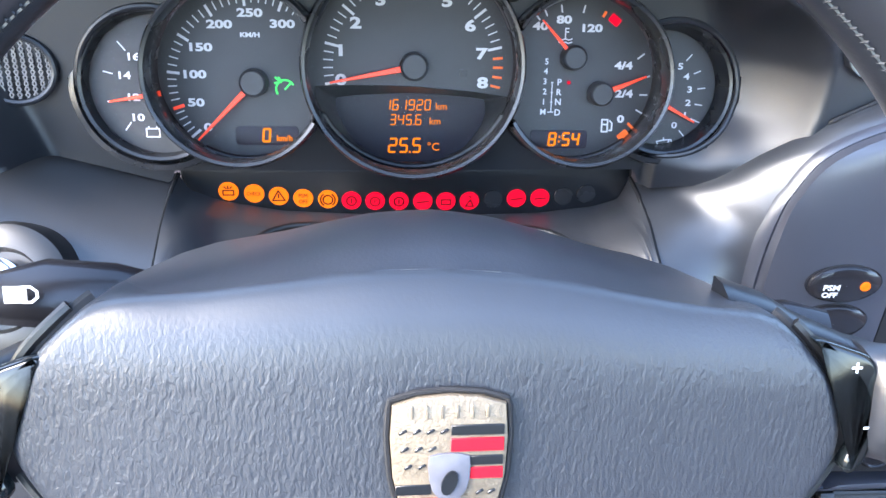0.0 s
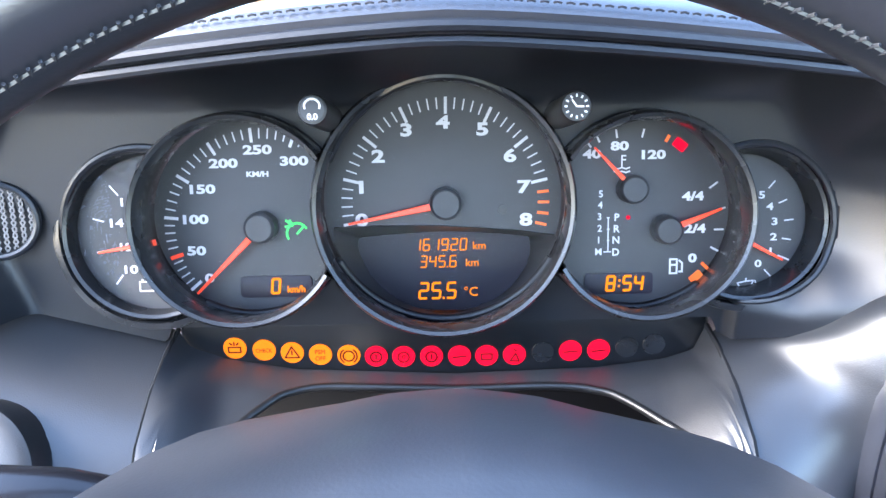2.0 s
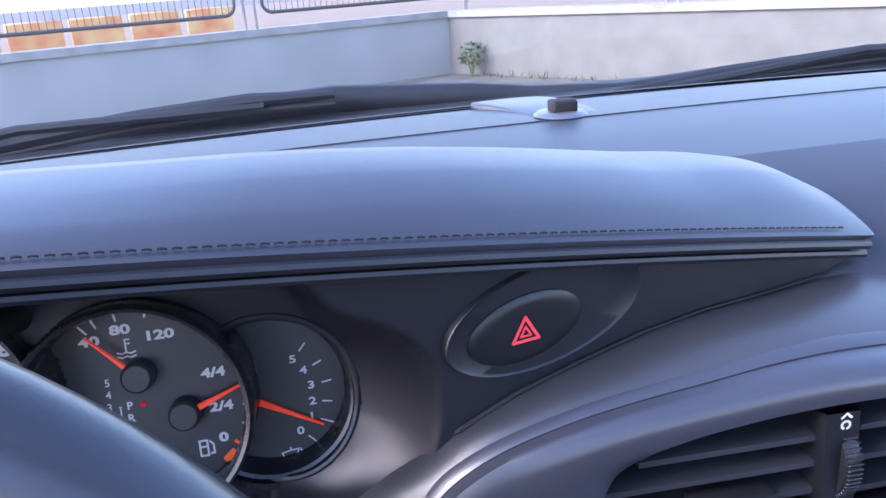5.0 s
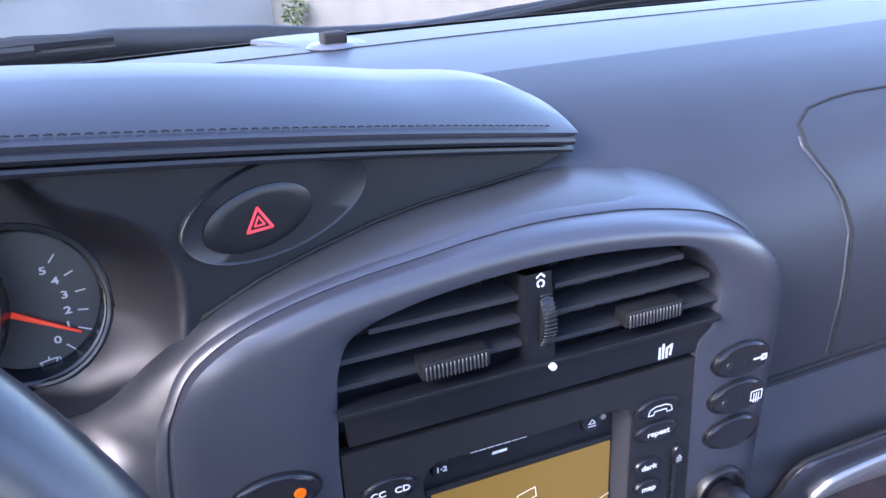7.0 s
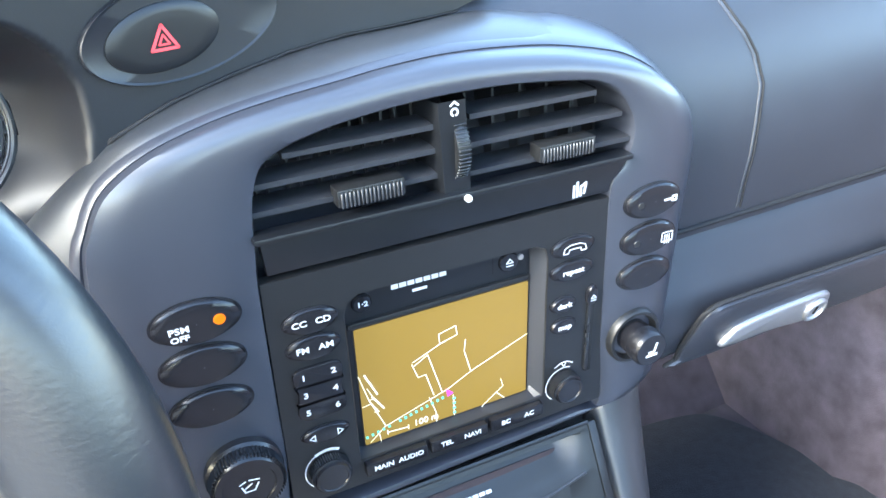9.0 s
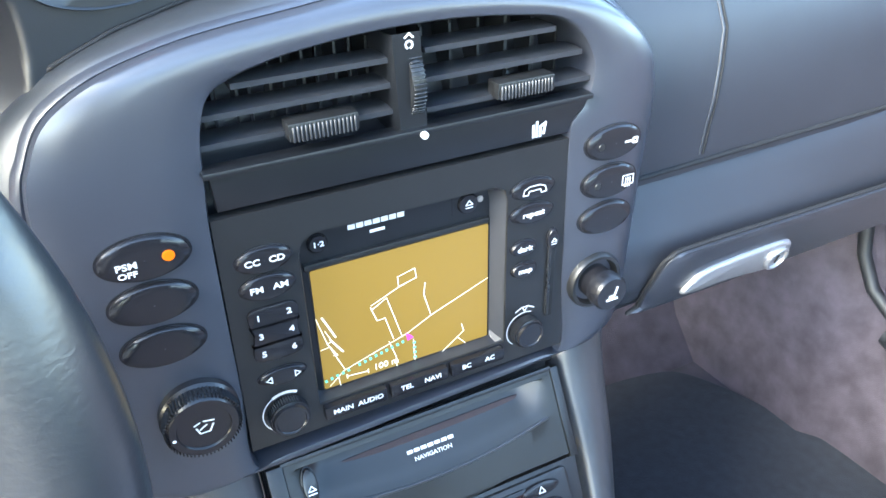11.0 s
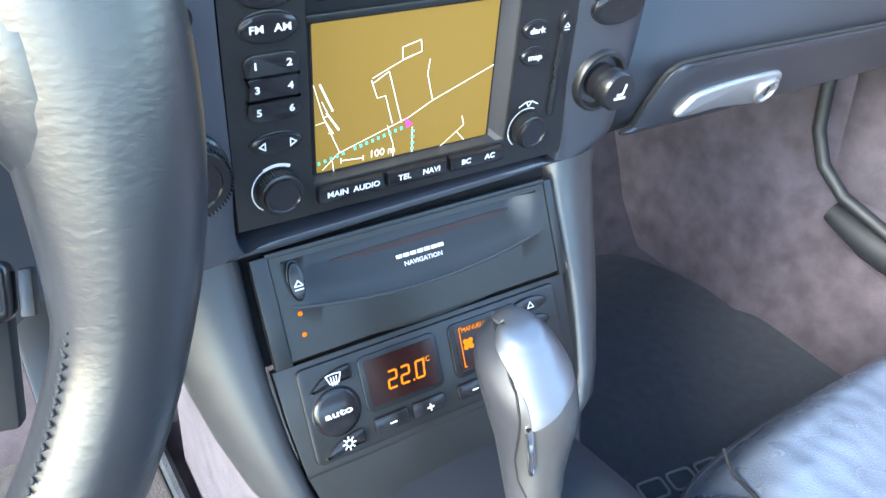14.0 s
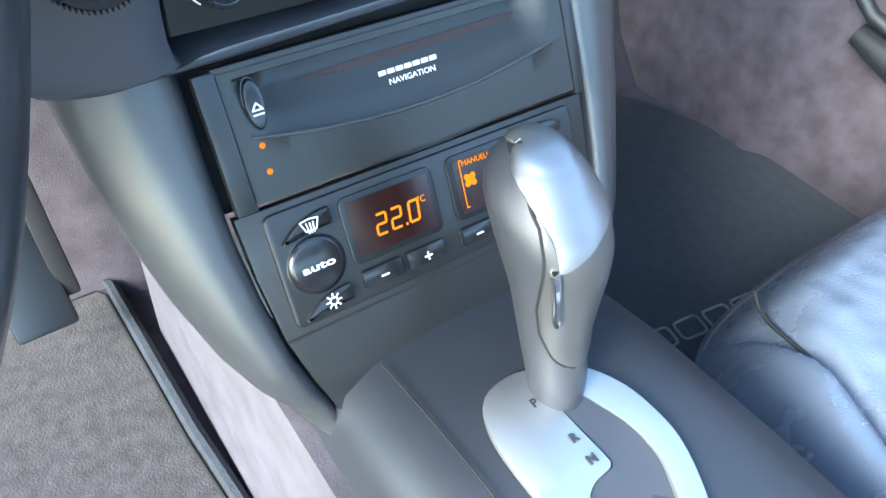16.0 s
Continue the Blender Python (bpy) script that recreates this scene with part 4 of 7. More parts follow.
ROADS = [[(0.029, 0.982), (0.115, 0.882), (0.501, 0.728), (0.641, 0.635), (0.998, 0.458)],
         [(0.294, 0.413), (0.302, 0.434), (0.388, 0.371), (0.465, 0.752)],
         [(0.294, 0.413), (0.326, 0.541), (0.371, 0.536), (0.412, 0.743)],
         [(0.299, 0.399), (0.458, 0.312), (0.555, 0.276)],
         [(0.46, 0.307), (0.457, 0.225), (0.557, 0.193), (0.564, 0.273), (0.46, 0.307)],
         [(0.613, 0.336), (0.603, 0.435), (0.641, 0.635)],
         [(-0.002, 0.377), (0.041, 0.6), (0.122, 0.879)],
         [(0.037, 0.496), (0.069, 0.597), (0.041, 0.606), (0.091, 0.729), (0.066, 0.722)],
         [(0.002, 0.647), (0.049, 0.638)],
         [(0.384, 0.753), (0.42, 0.908), (0.421, 0.999)],
         [(0.705, 1.007), (0.845, 0.875), (0.83, 0.802)],
         [(0.806, 0.922), (0.853, 0.995)],
         [(0.529, 0.804), (0.532, 0.998)],
         [(0.082, 0.934), (0.088, 1.009)]]
part("map_road", strokes([[on_screen(*p) for p in r] for r in ROADS], 0.00045, MS, 0.0001), M_MAPLINE, screen)
part("map_road", strokes([[on_screen(*p) for p in r] for r in ([(0.03, 0.38), (0.09, 0.57)], [(0.06, 0.58), (0.12, 0.71)])], 0.0010, MS, 0.0001), M_MAPLINE, screen)
part("scale_line", strokes([[on_screen(0.129, 0.943), on_screen(0.251, 0.958)], [on_screen(0.129, 0.925), on_screen(0.129, 0.961)], [on_screen(0.251, 0.940), on_screen(0.251, 0.976)]], 0.0006, MS, 0.0001), M_MAPLINE, screen)
part("lettering", lettering("100 m", 0.0042, MS @ Matrix.Translation((*on_screen(0.358, 0.946), 0)), 1.0), M_MAPLINE, screen)
for i in range(15):
    f = i / 14
    if i != 5:
        part("street_mark", box((0.0013, 0.0017, 0.0002), MS @ Matrix.Translation((*on_screen(0.011 + 0.453 * f, 0.928 - 0.133 * f), 0.0002)) @ Matrix.Rotation(radians(13), 4, "Z")), M_MAPTEXT, screen, "plain green street mark")
for k in range(4):
    part("street_mark", box((0.0017, 0.0012, 0.0002), MS @ Matrix.Translation((*on_screen(0.533, 0.835 + k * 0.045), 0.0002))), M_MAPTEXT, screen, "plain green street mark")
part("position_arrow", plate([on_screen(0.486, 0.722), on_screen(0.530, 0.780), on_screen(0.493, 0.800)], 0.0003, MS), M_MAGENTA, screen, "magenta position arrow")



def oval_button(parent, m, a, b, texts=(), turn=0.0, name="oval_button", label="", size=0.0032, mat=None, depth=0.0022):
    rows = []
    for f, z in ((1.06, -0.0006), (1.06, 0.0003), (1.0, 0.0004), (0.99, depth * 0.55), (0.9, depth * 0.9), (0.7, depth), (0.35, depth), (0.02, depth)):
        rows.append([m @ Vector((x, y, z)) for x, y in oval(a * f, b * f, 40)])
    ob = part(name, loft(rows, closed=True), mat or M_BUTTON, parent, label)
    for s, x, y in texts:
        part("lettering", lettering(s, size, m @ Matrix.Translation((x, y, depth)), 1.15, 0.00008), M_WHITE, ob)
    return ob


def at_pf(x, y, z=0.0):
    return PF @ Matrix.Translation((x / 1000, y / 1000, z))


oval_button(radio, at_pf(-72.9, 43.7), 0.0125, 0.0066, (("CC", -0.0055, 0.0), ("CD", 0.0056, 0.0)))
oval_button(radio, at_pf(-73.0, 29.4), 0.0125, 0.0066, (("FM", -0.0055, 0.0), ("AM", 0.0056, 0.0)))
block = smooth_outline([(-0.0115, 0.013), (0.0, 0.0155), (0.0115, 0.013), (0.0105, 0.0), (0.0115, -0.013), (0.0, -0.0155), (-0.0115, -0.013), (-0.0105, 0.0)], 5)
for k in range(3):
    lo, hi = -0.0155 + k * 0.0104, -0.0155 + k * 0.0104 + 0.0098
    pts = [(p.x, min(max(p.y, lo), hi)) for p in block]
    uniq = [p for i, p in enumerate(pts) if (abs(p[0] - pts[i - 1][0]) + abs(p[1] - pts[i - 1][1])) > 1e-5]
    key = part("preset_key", plate(uniq, 0.002, at_pf(-72.9, 4.0), 0.0005), M_BUTTON, radio)
    for s, x in ((str(5 - 2 * k), -0.0072), (str(6 - 2 * k), 0.0074)):
        part("lettering", lettering(s, 0.0032, at_pf(-72.9, 4.0, 0.002) @ Matrix.Translation((x, (lo + hi) / 2, 0)), 1.15, 0.0001), M_WHITE, key)
seek = oval_button(radio, at_pf(-73.1, -22.6), 0.0118, 0.0048)
part("arrow_symbol", strokes([[(-0.0085, 0.0), (-0.0058, 0.0018), (-0.0058, -0.0018), (-0.0085, 0.0)], [(0.0085, 0.0), (0.0058, 0.0018), (0.0058, -0.0018), (0.0085, 0.0)]], 0.0006, at_pf(-73.1, -22.6), 0.0026), M_WHITE, seek)


def knob(parent, m, r, h, arc=True):
    k = part("rotary_knob", lathe([(r, 0), (r, h * 0.75), (r * 0.9, h * 0.8), (r * 0.86, h), (r * 0.76, h), (r * 0.72, h * 0.93), (0, h * 0.92)], m, 48), M_BUTTON, parent, "knurled black rotary knob")
    for i in range(48):
        a = 2 * math.pi * i / 48
        part("knurl", box((0.0006, 0.0006, h * 0.62), m @ Matrix.Translation((r * math.cos(a), r * math.sin(a), h * 0.4)), 0.0, 1), M_PANEL, k)
    if arc:
        part("white_arc", strokes([[((r + 0.0022) * math.cos(radians(a)), (r + 0.0022) * math.sin(radians(a))) for a in range(70, 236, 8)]], 0.0006, m, 0.0004), M_WHITE, parent)
    return k


knob(radio, at_pf(-73.8, -46.8), 0.0102, 0.0085)
part("volume_mark", strokes([[(0.0125 * math.cos(radians(a)), 0.0125 * math.sin(radians(a))) for a in range(118, 58, -8)]], 0.0016, at_pf(-73.8, -46.8), 0.0004), M_WHITE, radio)
knob(radio, at_pf(65.9, -44.8), 0.0092, 0.0085)
part("menu_symbol", strokes([[(-0.006, 0.0130), (-0.002, 0.0152)], [(0.006, 0.0130), (0.002, 0.0152)], [(-0.0018, 0.0152), (0.0018, 0.0152), (0, 0.0122), (-0.0018, 0.0152)]], 0.0007, at_pf(65.9, -44.8), 0.0004), M_WHITE, radio)
b = part("round_button", lathe([(0, 0.0022), (0.0042, 0.002), (0.0052, 0.0008), (0.0052, 0)], at_pf(-45.1, 38.5, -0.0106), 28), M_BUTTON, radio)
part("lettering", lettering("1·2", 0.0028, at_pf(-45.1, 38.4, -0.0085), 1.2, 0.0001), M_WHITE, b)
for i in range(7):
    part("maker_mark", box((0.0036, 0.0026, 0.0004), at_pf(-14.6 + (i - 3) * 4.3, 42.2, -0.0105)), M_WHITE, radio, "plain white bar of the maker's mark")
part("model_mark", strokes([[(-0.0035, 0), (0.0035, 0)]], 0.0016, at_pf(-14.4, 37.2, -0.0107)), M_WHITE, radio)
part("licence_mark", strokes([[(-0.0075, 0), (0.0075, 0)]], 0.0016, at_pf(15.1, 45.0, -0.0107)), M_WHITE, radio)
b = part("eject_button", lathe([(0, 0.002), (0.005, 0.0018), (0.0058, 0.0006), (0.0058, 0)], at_pf(35.4, 39.0, -0.0106), 28), M_BUTTON, radio)
part("eject_symbol", strokes([[(-0.002, -0.0002), (0.002, -0.0002), (0, 0.0022), (-0.002, -0.0002)], [(-0.002, -0.0018), (0.002, -0.0018)]], 0.0006, at_pf(35.4, 39.0, -0.0086)), M_WHITE, b)
part("status_lamp", lathe([(0, 0.001), (0.0016, 0.0008), (0.0018, 0)], at_pf(42.8, 39.6, -0.0106), 16), M_POST, radio)
part("flap_line", strokes([[(0, -0.006), (0, 0.006)]], 0.0004, at_pf(26.5, 40.0, -0.0107)), M_GAP, radio)
ph = oval_button(radio, at_pf(67.6, 44.5), 0.0128, 0.0060)
part("phone_symbol", strokes([[(-0.007, -0.0022), (-0.0062, 0.0008), (-0.003, 0.0022), (0.003, 0.0022), (0.0062, 0.0008), (0.007, -0.0022), (0.004, -0.0024), (0.0034, -0.0004), (-0.0034, -0.0004), (-0.004, -0.0024), (-0.007, -0.0022)]], 0.0006, at_pf(67.6, 44.5), 0.0026), M_WHITE, ph)
oval_button(radio, at_pf(67.6, 30.5), 0.0128, 0.0058, (("repeat", 0.0, -0.0002),))
oval_button(radio, at_pf(63.3, 10.0), 0.0078, 0.0048, (("dark", 0.0, 0.0),))
oval_button(radio, at_pf(64.0, -3.9), 0.0078, 0.0048, (("map", 0.0, 0.0),))
part("card_slot", box((0.0042, 0.056, 0.0016), at_pf(82.0, -13.0), 0.0006), M_GAP, radio)
part("card_flap", box((0.0022, 0.050, 0.002), at_pf(80.4, -15.0, 0.0006), 0.0008), M_RING, radio)
e = oval_button(radio, at_pf(81.6, 10.8), 0.0035, 0.0062)
part("eject_symbol", strokes([[(-0.0016, -0.0012), (0.0016, -0.0012), (0, 0.001), (-0.0016, -0.0012)], [(-0.0016, -0.0026), (0.0016, -0.0026)]], 0.0005, at_pf(81.6, 10.8), 0.0026), M_WHITE, e)
for x0, x1, words in ((-55.5, -20.8, (("MAIN", -45.8), ("AUDIO", -30.5))), (-18.6, 15.4, (("TEL", -9.5), ("NAVI", 6.0))), (17.6, 51.0, (("BC", 26.8), ("AC", 41.6)))):
    kk = part("menu_key", box(((x1 - x0) / 1000, 0.0082, 0.006), at_pf((x0 + x1) / 2, -55.0, 0.001), 0.0012), M_BUTTON, radio)
    for s, x in words:
        part("lettering", lettering(s, 0.0031, at_pf(x, -54.6, 0.004), 1.05, 0.00008), M_WHITE, kk)

# switches on the surround
CF = PF @ Matrix.Translation((0, 0, 0.0022))


def switch(x, y, a, b, label):
    ob = thing("rocker_button", label, "switch", "switches on the console")
    oval_button(ob, CF @ Matrix.Translation((x / 1000, y / 1000, 0)), a, b, name="cap", depth=0.003)
    return ob


def sw_m(x, y):
    return CF @ Matrix.Translation((x / 1000, y / 1000, 0.0031))


s = switch(-120.6, 59.8, 0.0182, 0.0100, "glossy black oval button with a lit orange lamp")
part("lettering", lettering("PSM", 0.0030, sw_m(-128.0, 58.9), 1.2, 0.0001), M_WHITE, s)
part("lettering", lettering("OFF", 0.0027, sw_m(-128.2, 54.9), 1.2, 0.0001), M_WHITE, s)
part("lamp", lathe([(0, 0.001), (0.0022, 0.0008), (0.0026, 0)], sw_m(-111.3, 59.8), 20), M_ORANGE, s, "lit orange lamp")
switch(-121.4, 37.8, 0.0178, 0.0098, "blank glossy black oval button")
switch(-121.7, 14.9, 0.0176, 0.0096, "blank glossy black oval button")
s = switch(114.8, 60.8, 0.0172, 0.0095, "black oval button with a white key symbol")
part("key_symbol", strokes([[(0.004, 0.0), (0.009, 0.0)], [(0.009, 0.0012), (0.0115, 0.0012), (0.0115, -0.0012), (0.009, -0.0012), (0.009, 0.0012)]], 0.0013, sw_m(116.6, 60.6)), M_WHITE, s)
part("lamp", lathe([(0, 0.0005), (0.0018, 0.0004), (0.002, 0)], sw_m(105.6, 60.4), 16), M_PANEL, s)
s = switch(114.6, 38.5, 0.0172, 0.0095, "black oval button with a heated window symbol")
part("window_symbol", strokes([[(0.0045, -0.0026), (0.0045, 0.0028), (0.0115, 0.0028), (0.0115, -0.0026), (0.0045, -0.0026)], [(0.0065, -0.004), (0.0065, 0.0014)], [(0.008, -0.004), (0.008, 0.0014)], [(0.0095, -0.004), (0.0095, 0.0014)]], 0.0007, sw_m(117.0, 37.8)), M_WHITE, s)
part("lamp", lathe([(0, 0.0005), (0.0018, 0.0004), (0.002, 0)], sw_m(105.4, 38.0), 16), M_PANEL, s)
switch(114.1, 16.4, 0.0170, 0.0094, "blank glossy black oval button")
dial = thing("wiper_dial", "round black knurled wiper dial", "dial")
md = CF @ Matrix.Translation((-0.1145, -0.0262, 0))
part("ring", lathe([(0.0185, 0), (0.0185, 0.004), (0.0172, 0.0055), (0.0172, 0.011), (0.0155, 0.0135), (0.0125, 0.0135), (0.012, 0.0125), (0, 0.0125)], md, 56), M_BUTTON, dial)
for i in range(60):
    a = 2 * math.pi * i / 60
    part("knurl", box((0.0007, 0.0008, 0.007), md @ Matrix.Translation((0.0173 * math.cos(a), 0.0173 * math.sin(a), 0.009)), 0.0, 1), M_RING, dial)
part("wiper_symbol", strokes([[(-0.0035, 0.0005), (-0.0022, -0.003), (0.0022, -0.003), (0.0042, 0.0008)], [(-0.0042, 0.0022), (-0.0015, 0.0034)], [(0.0002, 0.0036), (0.0048, 0.0028)], [(-0.002, -0.0008), (0.0012, 0.0012)]], 0.0008, md, 0.0129), M_WHITE, dial)
part("index_dot", lathe([(0, 0.0003), (0.0009, 0.0002)], md @ Matrix.Translation((-0.0138, -0.002, 0.0136)), 12), M_WHITE, dial)
lighter = thing("cigarette_lighter", "black pull-out lighter knob in a ringed socket", "lighter")
mk = CF @ Matrix.Translation((0.1108, -0.0242, 0))
part("socket", lathe([(0.0175, -0.002), (0.0175, 0.002), (0.0165, 0.0035), (0.0148, 0.0035), (0.0135, 0.0), (0.012, -0.006), (0, -0.006)], mk, 48), M_PANEL, lighter)
part("knob", lathe([(0.0102, -0.006), (0.0100, 0.008), (0.0110, 0.009), (0.0110, 0.016), (0.0098, 0.0178), (0, 0.0178)], mk, 40), M_BUTTON, lighter)
part("symbol", strokes([[(-0.0035, -0.003), (0.0035, -0.003)], [(-0.002, -0.001), (0.0015, -0.001), (0.003, 0.0042)]], 0.0016, mk, 0.0182), M_WHITE, lighter)

# ---------- steering wheel ----------
WHEEL = pose(0.0184, 0.1743, 0.841, 75, 0, 0)      # local x right, y up the wheel, z to the driver
wheel = thing("steering_wheel", "dark leather steering wheel with stitched rim and airbag pad", "steering wheel")
RIM_R, RIM_T = 0.1732, 0.0141


def rim_at(a, r=0.0, up=0.0):
    return WHEEL @ Vector(((RIM_R + r) * math.cos(a), (RIM_R + r) * math.sin(a), up))


rim_secs = []
for a in frange(0, 2 * math.pi, 145):
    c = math.cos(a)
    near = max(0.0, 1 - (abs(math.sin(a) - 0.06) / 0.42) ** 2) if abs(c) > 0.5 else 0.0     # thicker thumb grips by the spokes
    t = RIM_T * (1 + 0.12 * near)
    row = []
    for k in range(24):
        b = 2 * math.pi * k / 24
        row.append(rim_at(a, t * math.cos(b) * (1.0 if math.cos(b) > 0 else 1.0 + 0.5 * near), t * math.sin(b)))
    rim_secs.append(row)
bm = loft(rim_secs, closed=True)
bmesh.ops.remove_doubles(bm, verts=bm.verts, dist=1e-6)
rim = part("rim", bm, M_WHEEL, wheel, "grained leather rim")
# cross-stitching along the inner side of the rim
bm = bmesh.new()
for i in range(390):
    a = 2 * math.pi * i / 390
    for s in (-1, 1):
        p = rim_at(a - s * 0.0052, -RIM_T * 0.885, 0.0058 + s * 0.0022)
        q = rim_at(a + s * 0.0052, -RIM_T * 0.885, 0.0058 - s * 0.0022)
        tube([p, (p + q) / 2 + (WHEEL.to_3x3() @ Vector((-math.cos(a), -math.sin(a), 0))) * 0.0004, q], 0.0004, 5, bm=bm)
part("stitching", bm, M_THREAD, rim, "grey cross-stitched seam")
part("seam_ridge", tube([rim_at(a, -RIM_T * 0.865, 0.0058) for a in frange(0, 2 * math.pi, 200)[:-1]], 0.0011, 6, closed=True), M_WHEEL, rim)
# airbag pad
PADM = WHEEL @ Matrix.Rotation(radians(-2.4), 4, "Z")
PAD_EDGE = [(0.0, 0.0500), (0.025, 0.0487), (0.05, 0.0450), (0.075, 0.0408), (0.095, 0.0390), (0.1035, 0.0372), (0.112, 0.0300), (0.1215, 0.0190), (0.1275, 0.006), (0.1290, -0.004), (0.1255, -0.015), (0.115, -0.029), (0.095, -0.047), (0.06, -0.060), (0.025, -0.066)]
ring = smooth_outline(PAD_EDGE + [(0.0, -0.067)] + [(-x, y) for x, y in reversed(PAD_EDGE[1:])], 5)


def pad_top(x):
    return interp(abs(x), PAD_EDGE[:6])[0]


def pad_face(x, y):
    d = pad_top(x) - y
    k = min(1.0, max(0.0, 1 - d / 0.024))
    return 0.004 - 0.014 * (1 - math.sqrt(1 - k * k * 0.999)) * (1 - 0.5 * (x / 0.13) ** 2) - 0.009 * (x / 0.129) ** 2


rows = []
for f, dz in ((0.995, -0.022), (1.0, -0.006), (0.994, -0.0022), (0.982, -0.0004), (0.965, 0.0), (0.94, 0.0), (0.9, 0.0), (0.85, 0.0), (0.8, 0.0), (0.74, 0.0), (0.68, 0.0), (0.55, 0.0), (0.42, 0.0), (0.28, 0.0), (0.14, 0.0), (0.01, 0.0)):
    rows.append([PADM @ Vector((p.x * f, p.y * f, pad_face(p.x * f, p.y * f) + dz * (1 - smooth01((p.y - 0.0375) / 0.003)))) for p in ring])
part("airbag_pad", loft(rows, closed=True), M_PAD, wheel, "grained airbag cover")
part("pad_gap", tube([PADM @ Vector((p.x * 1.012, p.y * 1.012 - 0.0004, pad_face(p.x, p.y) - 0.010)) for p in ring if p.y < 0.0365], 0.0026, 8), M_GAP, wheel)
part("pad_border", tube([PADM @ Vector((p.x * 1.032, p.y * 1.04 - 0.0004, pad_face(p.x, p.y) - 0.008)) for p in ring if p.y < 0.034], 0.0020, 8), M_PANEL, wheel, "dark rounded border beside the airbag cover")
# smooth shoulder of the hub that swells up behind the pad and runs back to the column
rows = []
for back, up, w in ((-0.0005, -0.0002, 0.1030), (0.003, 0.0008, 0.1035), (0.010, 0.0036, 0.1035), (0.020, 0.0068, 0.1035), (0.032, 0.0082, 0.103), (0.047, 0.0080, 0.100), (0.067, 0.0060, 0.095), (0.087, 0.003, 0.086), (0.100, -0.002, 0.074), (0.105, -0.012, 0.066)):
    row = []
    for x in frange(-1, 1, 61):
        px = w * x
        y = pad_top(px) + up * math.exp(-(px / 0.062) ** 2) - (0.05 * max(0.0, back) + 0.0004) * (1 - math.exp(-(px / 0.07) ** 2))
        row.append(PADM @ Vector((px, y, pad_face(px, pad_top(px)) * (1 - smooth01(back / 0.06)) - 0.010 * smooth01(back / 0.06) - back)))
    rows.append(row)
part("hub_shoulder", loft(rows), M_HUB, wheel, "smooth blue-grey hub shoulder")
SPOKE_PLATE = [(0.095, 0.040, -0.030, -0.020), (0.110, 0.035, -0.026, -0.017), (0.120, 0.029, -0.022, -0.014), (0.1356, 0.0225, -0.0185, -0.008), (0.142, 0.0215, -0.018, -0.004)]
SPOKE = [(0.1355, 0.0225, -0.0150, -0.006), (0.1385, 0.0230, -0.0152, -0.0020), (0.142, 0.0232, -0.0155, 0.0005), (0.146, 0.0240, -0.0172, 0.0022), (0.149, 0.0268, -0.0205, 0.0038), (0.1515, 0.0310, -0.0255, 0.0053), (0.154, 0.0370, -0.0325, 0.0068),
         (0.158, 0.041, -0.037, 0.0088), (0.162, 0.043, -0.039, 0.0085), (0.168, 0.044, -0.040, 0.002)]
ROCKER = [(0.1150, 0.0270), (0.1280, 0.0235), (0.1355, 0.0195), (0.1385, 0.0100), (0.1385, -0.0050), (0.1365, -0.0140), (0.1320, -0.0190), (0.1290, -0.0150), (0.1340, -0.0040), (0.1335, 0.0060), (0.1270, 0.0165)]


def spoke_loft(rows, side, sink, crown):
    secs = []
    for x, yt, yb, zf in rows:
        zf -= sink
        secs.append([WHEEL @ Vector((side * x, yb + (yt - yb) * f, zf + dz * crown)) for f, dz in ((1.0, -0.014), (0.985, -0.007), (0.94, -0.002), (0.85, 0.0015), (0.7, 0.0035), (0.5, 0.004), (0.3, 0.0035), (0.15, 0.0015), (0.06, -0.002), (0.015, -0.007), (0.0, -0.014), (0.5, -0.02))])
    return loft(secs, closed=True, caps=True)


for side in (-1, 1):
    part("spoke_plate", spoke_loft(SPOKE_PLATE, side, 0.0015, 1.0), M_BLACK, wheel, "dark plastic spoke plate")
    part("spoke", spoke_loft(SPOKE, side, 0.0, 0.8), M_WHEEL, wheel, "leather-wrapped spoke end")
    m = WHEEL @ Matrix.Translation((0, 0, -0.0085))
    rocker = part("rocker_switch", plate([(side * p.x, p.y) for p in smooth_outline(ROCKER, 4)], 0.005, m, 0.002, seg=3), M_GLOSS, wheel, "gloss black shift rocker")
    lines = [[(0.1275, 0.0180), (0.1305, 0.0180)], [(0.1290, 0.0165), (0.1290, 0.0195)]]
    part("symbol", strokes([[(side * x, y) for x, y in line] for line in lines], 0.0008, m, 0.0052), M_WHITE, rocker)
    part("marking", strokes([[(side * 0.1340, -0.0025), (side * 0.1347, -0.0025)], [(side * 0.1351, -0.0025), (side * 0.1358, -0.0025)]], 0.0009, m, 0.0052), M_WHITE, rocker)
# crest on the pad: plain coloured shapes
m = WHEEL @ Matrix.Translation((0.0005, -0.0085, pad_face(0, -0.01) + 0.001))
shield = [(0, 0.0255), (0.009, 0.0248), (0.0165, 0.0225), (0.0172, 0.012), (0.0165, 0.0), (0.014, -0.011), (0.009, -0.019), (0, -0.0245)]
shield = [(x, y) for x, y in shield] + [(-x, y) for x, y in reversed(shield[1:-1])]
M_GOLD = material("crest_gold", (0.20, 0.16, 0.112), 0.45, metal=0.3, grain=0.6, grain_size=0.0012, mottle=0.25, mottle_size=0.003)
M_CREST_RED = material("crest_red", (0.33, 0.003, 0.012), 0.55, spec=0.25, grain=0.2, grain_size=0.0008)
badge = part("badge", plate(shield, 0.0022, m, 0.0008), M_GOLD, wheel, "gilt shield badge with red and black bars")
